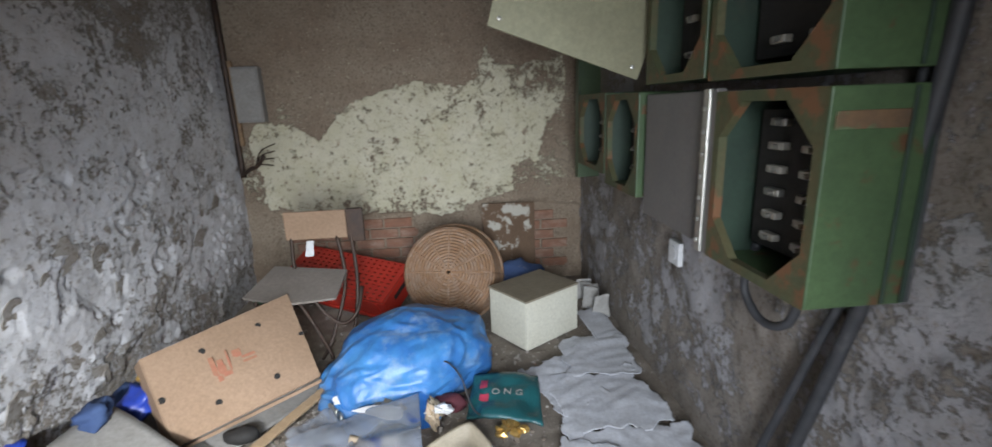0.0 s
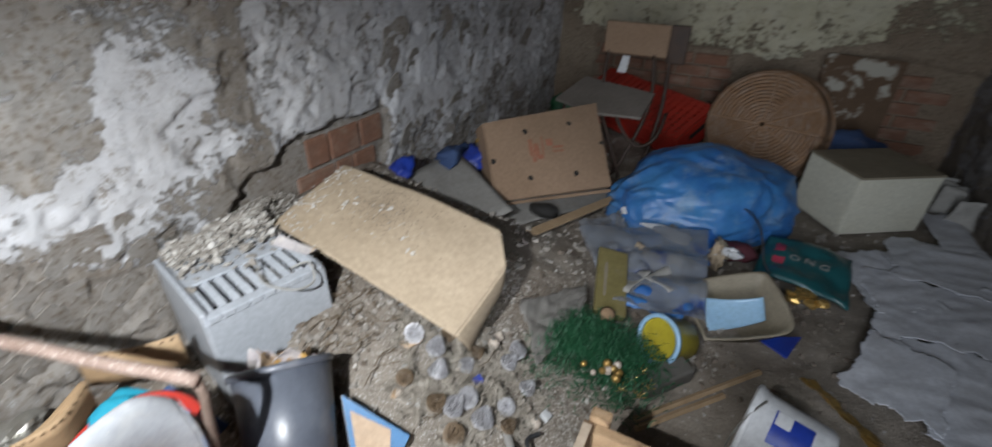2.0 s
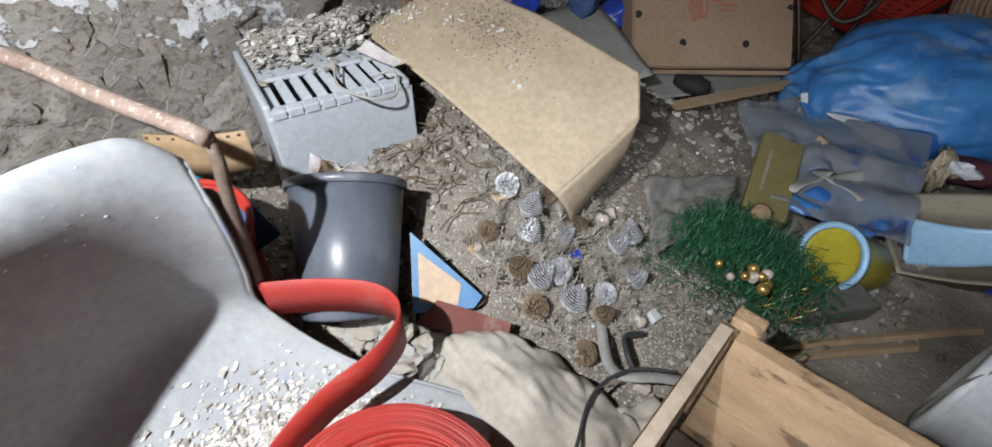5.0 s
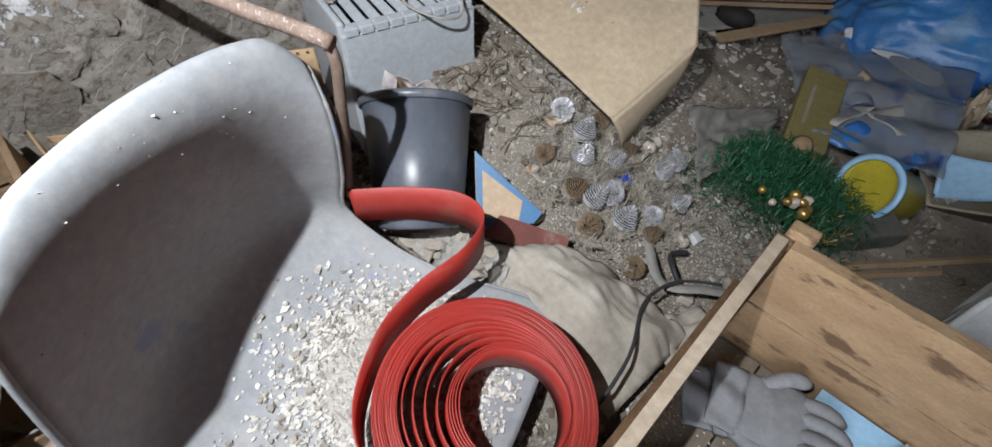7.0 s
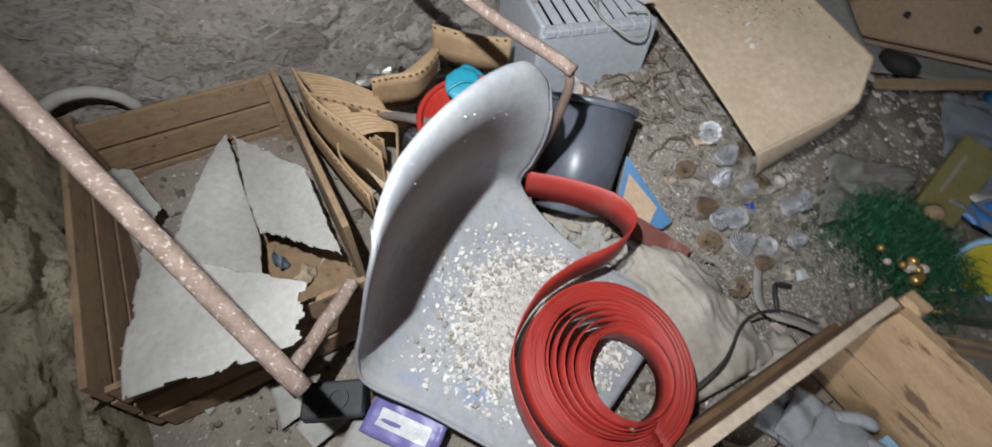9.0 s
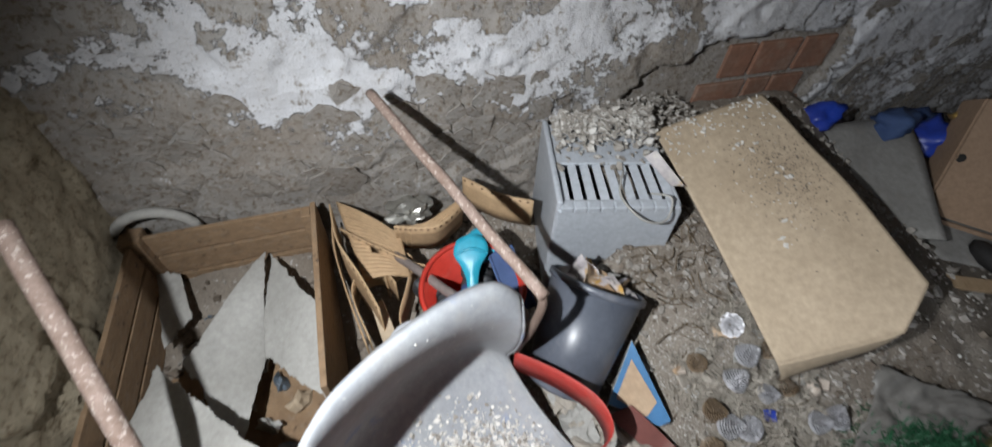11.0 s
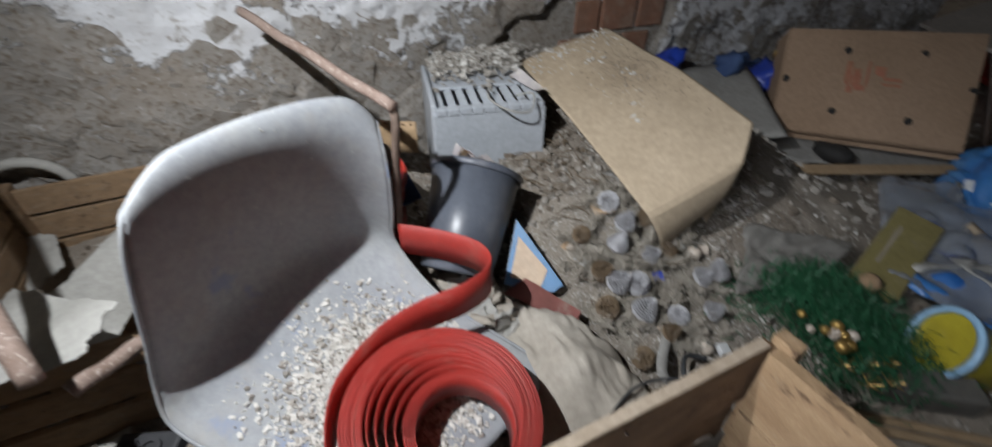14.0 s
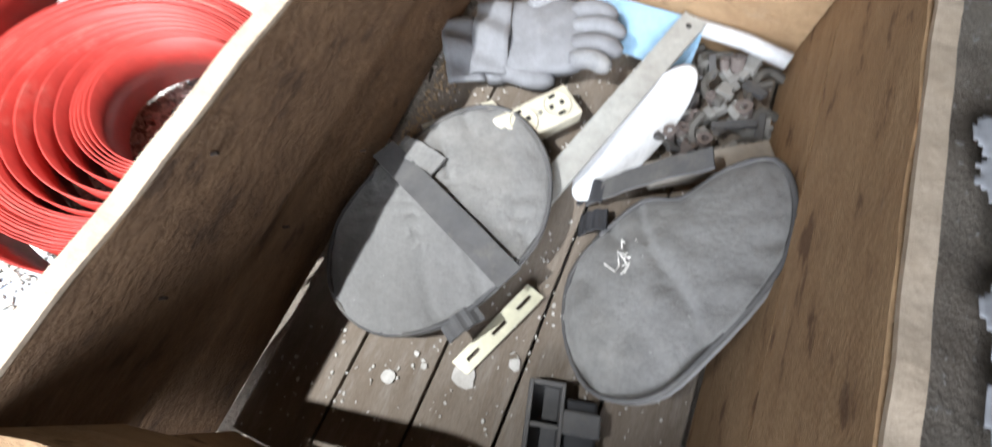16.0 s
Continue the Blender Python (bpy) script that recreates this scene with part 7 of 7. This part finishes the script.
# ---- things behind the chair ----
blk = thing("black_holder", "black plastic tool holder on the floor", "holder", Matrix.Translation((-0.80, -0.275, 0.10)) @ Euler((0.1, 0.1, radians(-25))).to_matrix().to_4x4())
part("body", boxm((-0.035, -0.06, 0), (0.035, 0.06, 0.03), 0.006), CABLE, blk)
for y in (-0.03, 0.012):
    part("ring", lathe([(0.014, 0.031), (0.022, 0.031), (0.022, 0.036), (0.014, 0.036)], 18, closed=True), CABLE, blk).matrix_local = Matrix.Translation((0, y, 0))
pw = thing("purple_packet", "flattened purple and white packet on the floor", "packet", Matrix.Translation((-0.695, -0.175, 0.09)) @ Euler((0.08, -0.05, radians(38))).to_matrix().to_4x4())
part("packet_body", sheet(lambda u, v: ((u - 0.5) * 0.16, (v - 0.5) * 0.085, 0.008 * noise.noise(V((u * 5, v * 5, 1)))), 14, 8, 0.008), PURPLE, pw, smooth=True)
part("label", sheet(lambda u, v: ((u - 0.5) * 0.11, (v - 0.6) * 0.035, 0.0055 + 0.008 * noise.noise(V((u * 3.4 + 0.8, v * 2 + 1.5, 1)))), 8, 4, 0.001), WHITE, pw)
for k in range(6):
    solo("paper_scrap", sheet(rough_quad((-0.05, -0.03, 0), (0.05, -0.03, 0), (0.04, 0.04, 0), (-0.05, 0.03, 0), 0.02, 12, k), 8, 8, 0.002), FOAM, "pale torn paper on the floor behind the chair", "paper", Matrix.Translation((-0.86 + 0.075 * k, -0.36 + 0.055 * k, 0.07 + 0.005 * (k % 2))) @ Euler((0.1, 0.1, k * 1.9)).to_matrix().to_4x4(), "torn paper behind the chair", smooth=True)

# ---- loose debris ----
rng = random.Random(77)


def scatter(n, x0, x1, y0, y1, s0, s1, lift=0.3):
    out = []
    for _ in range(n):
        x, y = rng.uniform(x0, x1), rng.uniform(y0, y1)
        s = s0 + (s1 - s0) * rng.random() ** 5
        if -1.0 < x < -0.46 and 0.55 < y < 1.08:
            s = min(s, 0.0035)
        out.append((x, y, ground_z(x, y) + s * lift, s))
    return out


chips("white_debris", scatter(1900, -1.0, -0.45, 0.55, 1.1, 0.0015, 0.015) + scatter(2600, -1.45, -0.42, 0.25, 1.1, 0.0012, 0.007) + scatter(900, -1.6, -0.3, 1.1, 2.2, 0.002, 0.010) + scatter(300, -1.6, 0.9, 2.0, 3.6, 0.003, 0.012), FLAKE, "small flakes of white paint in the rubble", "paint flakes", 1, 0.16)
chips("pale_dust", scatter(9000, -1.02, -0.46, 0.52, 1.08, 0.0012, 0.005) + scatter(2500, -1.2, -0.40, 0.4, 1.25, 0.0012, 0.005), DUST_PALE, "pale matted dust and plaster crumbs between the cones", "dust", 19, 0.3)
chips("grey_debris", scatter(11000, -1.6, -0.40, 0.2, 1.3, 0.0014, 0.014) + scatter(3000, -1.6, -0.1, 1.2, 2.4, 0.002, 0.020) + scatter(500, -1.6, 0.9, 2.0, 3.7, 0.005, 0.03) + scatter(500, -1.6, -0.5, -0.6, 0.2, 0.003, 0.02), FLAKE_GREY, "broken grey plaster rubble", "rubble", 2, 0.45)
chips("dark_debris", scatter(6500, -1.6, -0.35, 0.2, 1.4, 0.0014, 0.013) + scatter(1300, -1.6, 0.3, 1.2, 2.6, 0.002, 0.018) + scatter(700, -1.6, -0.5, -0.6, 0.2, 0.003, 0.02), CRUMB, "dark crumbs of earth and mortar", "rubble", 3, 0.5)
pl = []
for _ in range(1500):
    u, v = rng.uniform(0.02, 0.98), abs(rng.gauss(0, 0.28))
    q = hm @ V((0.012 + u * (W - 0.02), D - 0.01 - v * 0.20, 0))
    z = ZT + 0.075 * max(0.0, 1 - v * 1.3) * (0.6 + 0.4 * u) * rng.uniform(0.55, 1.0) + 0.003
    pl.append((q.x, q.y, z, 0.002 + 0.015 * rng.random() ** 3))
for _ in range(900):
    x, y = rng.uniform(-1.62, -1.30), rng.uniform(0.70, 1.0)
    pl.append((x, y, 0.40 + 0.07 * step(-1.3, -1.6, x) + rng.uniform(-0.012, 0.004), rng.uniform(0.003, 0.010)))
chips("heater_rubble", pl, FLAKE_GREY, "pile of fallen plaster on the heater", "rubble", 11, 0.16)
chips("heater_flakes", [(x + 0.004, y, z + 0.006, s * 0.8) for x, y, z, s in pl[::3]], FLAKE, "white paint flakes on the rubble pile", "paint flakes", 12, 0.10)
pl, pw2 = [], []
for _ in range(14000):
    u, v = rng.gauss(0.47, 0.15), rng.gauss(0.80, 0.06)
    if 0.05 < u < 0.92 and 0.6 < v < 0.97:
        p = chair_shell(u, v)
        (pl if rng.random() < 0.82 else pw2).append((p.x, p.y, p.z + 0.005 + 0.016 * rng.random() * math.exp(-((u - 0.45) / 0.2) ** 2 - ((v - 0.8) / 0.07) ** 2), 0.0022 + 0.0065 * rng.random() ** 2))
for _ in range(150):
    u, v = rng.gauss(0.5, 0.25), rng.gauss(0.30, 0.09)
    if 0.03 < u < 0.97 and 0.1 < v < 0.52:
        p = chair_shell(u, v)
        q = chair_shell(u, v + 0.02)
        n = (chair_shell(min(u + 0.02, 1), v) - p).cross(q - p)
        p = p + (n.normalized() * 0.0034 if n.x > 0 else -n.normalized() * 0.0034)
        pl.append((p.x, p.y, p.z, 0.0005 + 0.0020 * rng.random() ** 4))
def heap(u, v):
    p = chair_shell(u, v)
    k = math.exp(-((u - 0.46) / 0.20) ** 2 - ((v - 0.80) / 0.075) ** 2)
    return p + V((0, 0, 0.004 + 0.022 * k + 0.004 * noise.noise(p * 90) + 0.003 * noise.noise(p * 210)))


bm = sheet(lambda a, b: heap(0.08 + 0.80 * a, 0.64 + 0.31 * b), 90, 80, 0.002, None, lambda a, b: math.exp(-((a - 0.475) / 0.27) ** 2 - ((b - 0.50) / 0.26) ** 2) > 0.36 + 0.30 * fbm(V((a * 7, b * 7, 4)), 4))
tagged(part("flake_heap", bm, FLAKE_HEAP), "low heap of fine white paint flakes on the chair seat", "paint flakes", "", "stuff")
chips("seat_flakes", pl, FLAKE, "heap of white paint flakes on the chair seat", "paint flakes", 13, 0.2)
chips("seat_crumbs", pw2, FLAKE_GREY, "grey crumbs among flakes on the chair seat", "rubble", 14, 0.5)
verts, faces = [], []
for k in range(84):
    cx, cy = rng.gauss(-0.77, 0.11), rng.gauss(0.84, 0.11)
    tz, ax = ground_z(cx, cy), rng.uniform(0, 6.3)
    for _ in range(190):
        t = rng.uniform(-0.045, 0.045)
        p = V((cx + t * math.cos(ax), cy + t * math.sin(ax), tz + 0.016 + 0.012 * rng.random()))
        d = V((rng.gauss(0, 1), rng.gauss(0, 1), rng.gauss(0.35, 0.5))).normalized() * rng.uniform(0.012, 0.026)
        s = d.cross(V((0, 0, 1))).normalized() * 0.0015
        b = len(verts)
        verts += [tuple(p - s), tuple(p + s), tuple(p + d + s * 0.4), tuple(p + d - s * 0.4)]
        faces.append((b, b + 1, b + 2, b + 3))
me = bpy.data.meshes.new("bristle_tinsel")
me.from_pydata(verts, [], faces)
me.materials.append(BRISTLE)
tagged(new("bristle_tinsel", me), "dusty grey bristle tinsel matted among the cones", "tinsel", "", "stuff")
for k in range(24):
    x, y = rng.gauss(-0.80, 0.13), rng.gauss(0.80, 0.12)
    if k > 17:
        x, y = rng.uniform(-0.98, -0.86), rng.uniform(0.62, 0.98)
    w = rng.uniform(0.014, 0.034)
    solo("paper_wad", sheet(rough_quad((-w, -w * 0.7, 0), (w, -w * 0.6, 0.004), (w * 0.8, w * 0.7, 0.0), (-w * 0.9, w * 0.6, 0.006), 0.016, 34, k * 2.3), 9, 8, 0.0015), (FOAM, CANVAS, WHITE, FOAM, CANVAS, PRINT_TAN)[k % 6 if k != 5 else 5], "small crumpled scrap of pale paper among the cones", "paper", Matrix.Translation((x, y, ground_z(x, y) + 0.014)) @ Euler((rng.uniform(-0.5, 0.5), rng.uniform(-0.5, 0.5), k)).to_matrix().to_4x4(), "paper scraps among the cones", smooth=True)
bm = bmesh.new()
for k in range(70):
    x, y = rng.uniform(-1.25, -0.6), rng.uniform(0.5, 1.1)
    if k % 2:
        x, y = rng.uniform(-1.24, -1.05), rng.uniform(0.62, 0.95)
    z = ground_z(x, y) + 0.01
    a = rng.uniform(0, 6.3)
    l = rng.uniform(0.02, 0.07)
    tube(spline([(x, y, z), (x + l * math.cos(a), y + l * math.sin(a), z + 0.02 * rng.random()), (x + 1.8 * l * math.cos(a + 0.5), y + 1.8 * l * math.sin(a + 0.5), z + 0.01)], 6), 0.0016, 4, bm)
tagged(part("dry_twigs", bm, TWIG), "dry twigs and roots tangled in the rubble", "twigs", "", "stuff")
hw = thing("loose_wire", "grey wire and torn paper lying on the heater", "wire")
part("wire", tube(spline([(-1.24, 0.70, 0.455), (-1.20, 0.73, 0.47), (-1.16, 0.70, 0.44), (-1.17, 0.64, 0.45), (-1.25, 0.62, 0.46), (-1.32, 0.66, 0.47)], 30), 0.003, 5), FOAM, hw, smooth=True)
part("paper", sheet(rough_quad((-1.36, 0.745, 0.466), (-1.25, 0.765, 0.455), (-1.24, 0.795, 0.458), (-1.355, 0.772, 0.486), 0.02, 9), 8, 6, 0.0015), WRAP, hw)

# ---- bricks bared in the walls ----
bricks = bmesh.new()
box(bricks, (-0.010, -0.0615, -0.052), (0.012, 0.0615, 0.052), 0.005)
bme = bpy.data.meshes.new("brick")
bricks.to_mesh(bme)
bricks.free()
bme.materials.append(BRICK)


def brick(parent, m):
    o = new("brick", bme)
    o.parent = parent
    o.matrix_local = m
    return o


tilt = -0.06
rows_l = [(0.395, [(1.19, 0.19), (1.34, 0.09), (1.46, 0.13)]), (0.525, [(1.215, 0.105), (1.36, 0.165), (1.52, 0.13)]), (0.30, [(1.1, 0.2), (1.32, 0.2), (1.5, 0.12)])]
for z, row in rows_l:
    for y, w in row:
        brick(wall_left, Matrix.Translation((X0 - 0.021, y, z - 0.02 * (y - 1.2))) @ Euler((radians(-1.2), 0, random.uniform(-0.02, 0.02))).to_matrix().to_4x4() @ Matrix.Diagonal((1, w / 0.126, 1.08, 1)))
turn = Matrix.Rotation(radians(-90), 4, "Z")
for r in range(6):
    z = 0.13 + r * 0.082
    for k in range(12):
        x = -1.52 + k * 0.228 + (0.114 if r % 2 else 0)
        u, v = x - X0, z
        if any(inside(p, u + s, v) for p in (BACK_A, BACK_B) for s in (-0.09, 0.09)) and x < X1 - 0.12 and not (0.25 < x < 0.5):
            brick(wall_back, Matrix.Translation((x, Y1 + 0.024, z)) @ turn @ Matrix.Diagonal((1, 1.72, 0.68, 1)))

# ---- plaster scales lifting off the side wall ----
rng = random.Random(55)
for k in range(150):
    y = rng.uniform(-0.55, 0.55) if k < 115 else rng.uniform(1.65, 3.4)
    z = rng.uniform(0.24, 0.60) if k < 115 else rng.uniform(0.15, 0.9)
    s = 0.016 + 0.055 * rng.random() ** 2
    sd = k * 2.7
    ring = [(s * math.cos(i * math.tau / 16) * (1 + 0.5 * noise.noise(V((i * 0.7, sd, 0)))) * 1.35, s * math.sin(i * math.tau / 16) * (1 + 0.5 * noise.noise(V((i * 0.7, sd, 4))))) for i in range(16)]
    o = part("plaster_scale", slab(ring, 0.0, 0.0035), PL_LEFT, wall_left)
    base, _ = relief(y - Y0, z, 3.0, 0.9, [])
    o.matrix_local = Matrix.Translation((X0 + base + 0.002, y, z)) @ Euler((0, radians(90), 0)).to_matrix().to_4x4() @ Euler((rng.uniform(-0.10, 0.10), rng.uniform(0.05, 0.34), rng.uniform(-0.5, 0.5))).to_matrix().to_4x4()
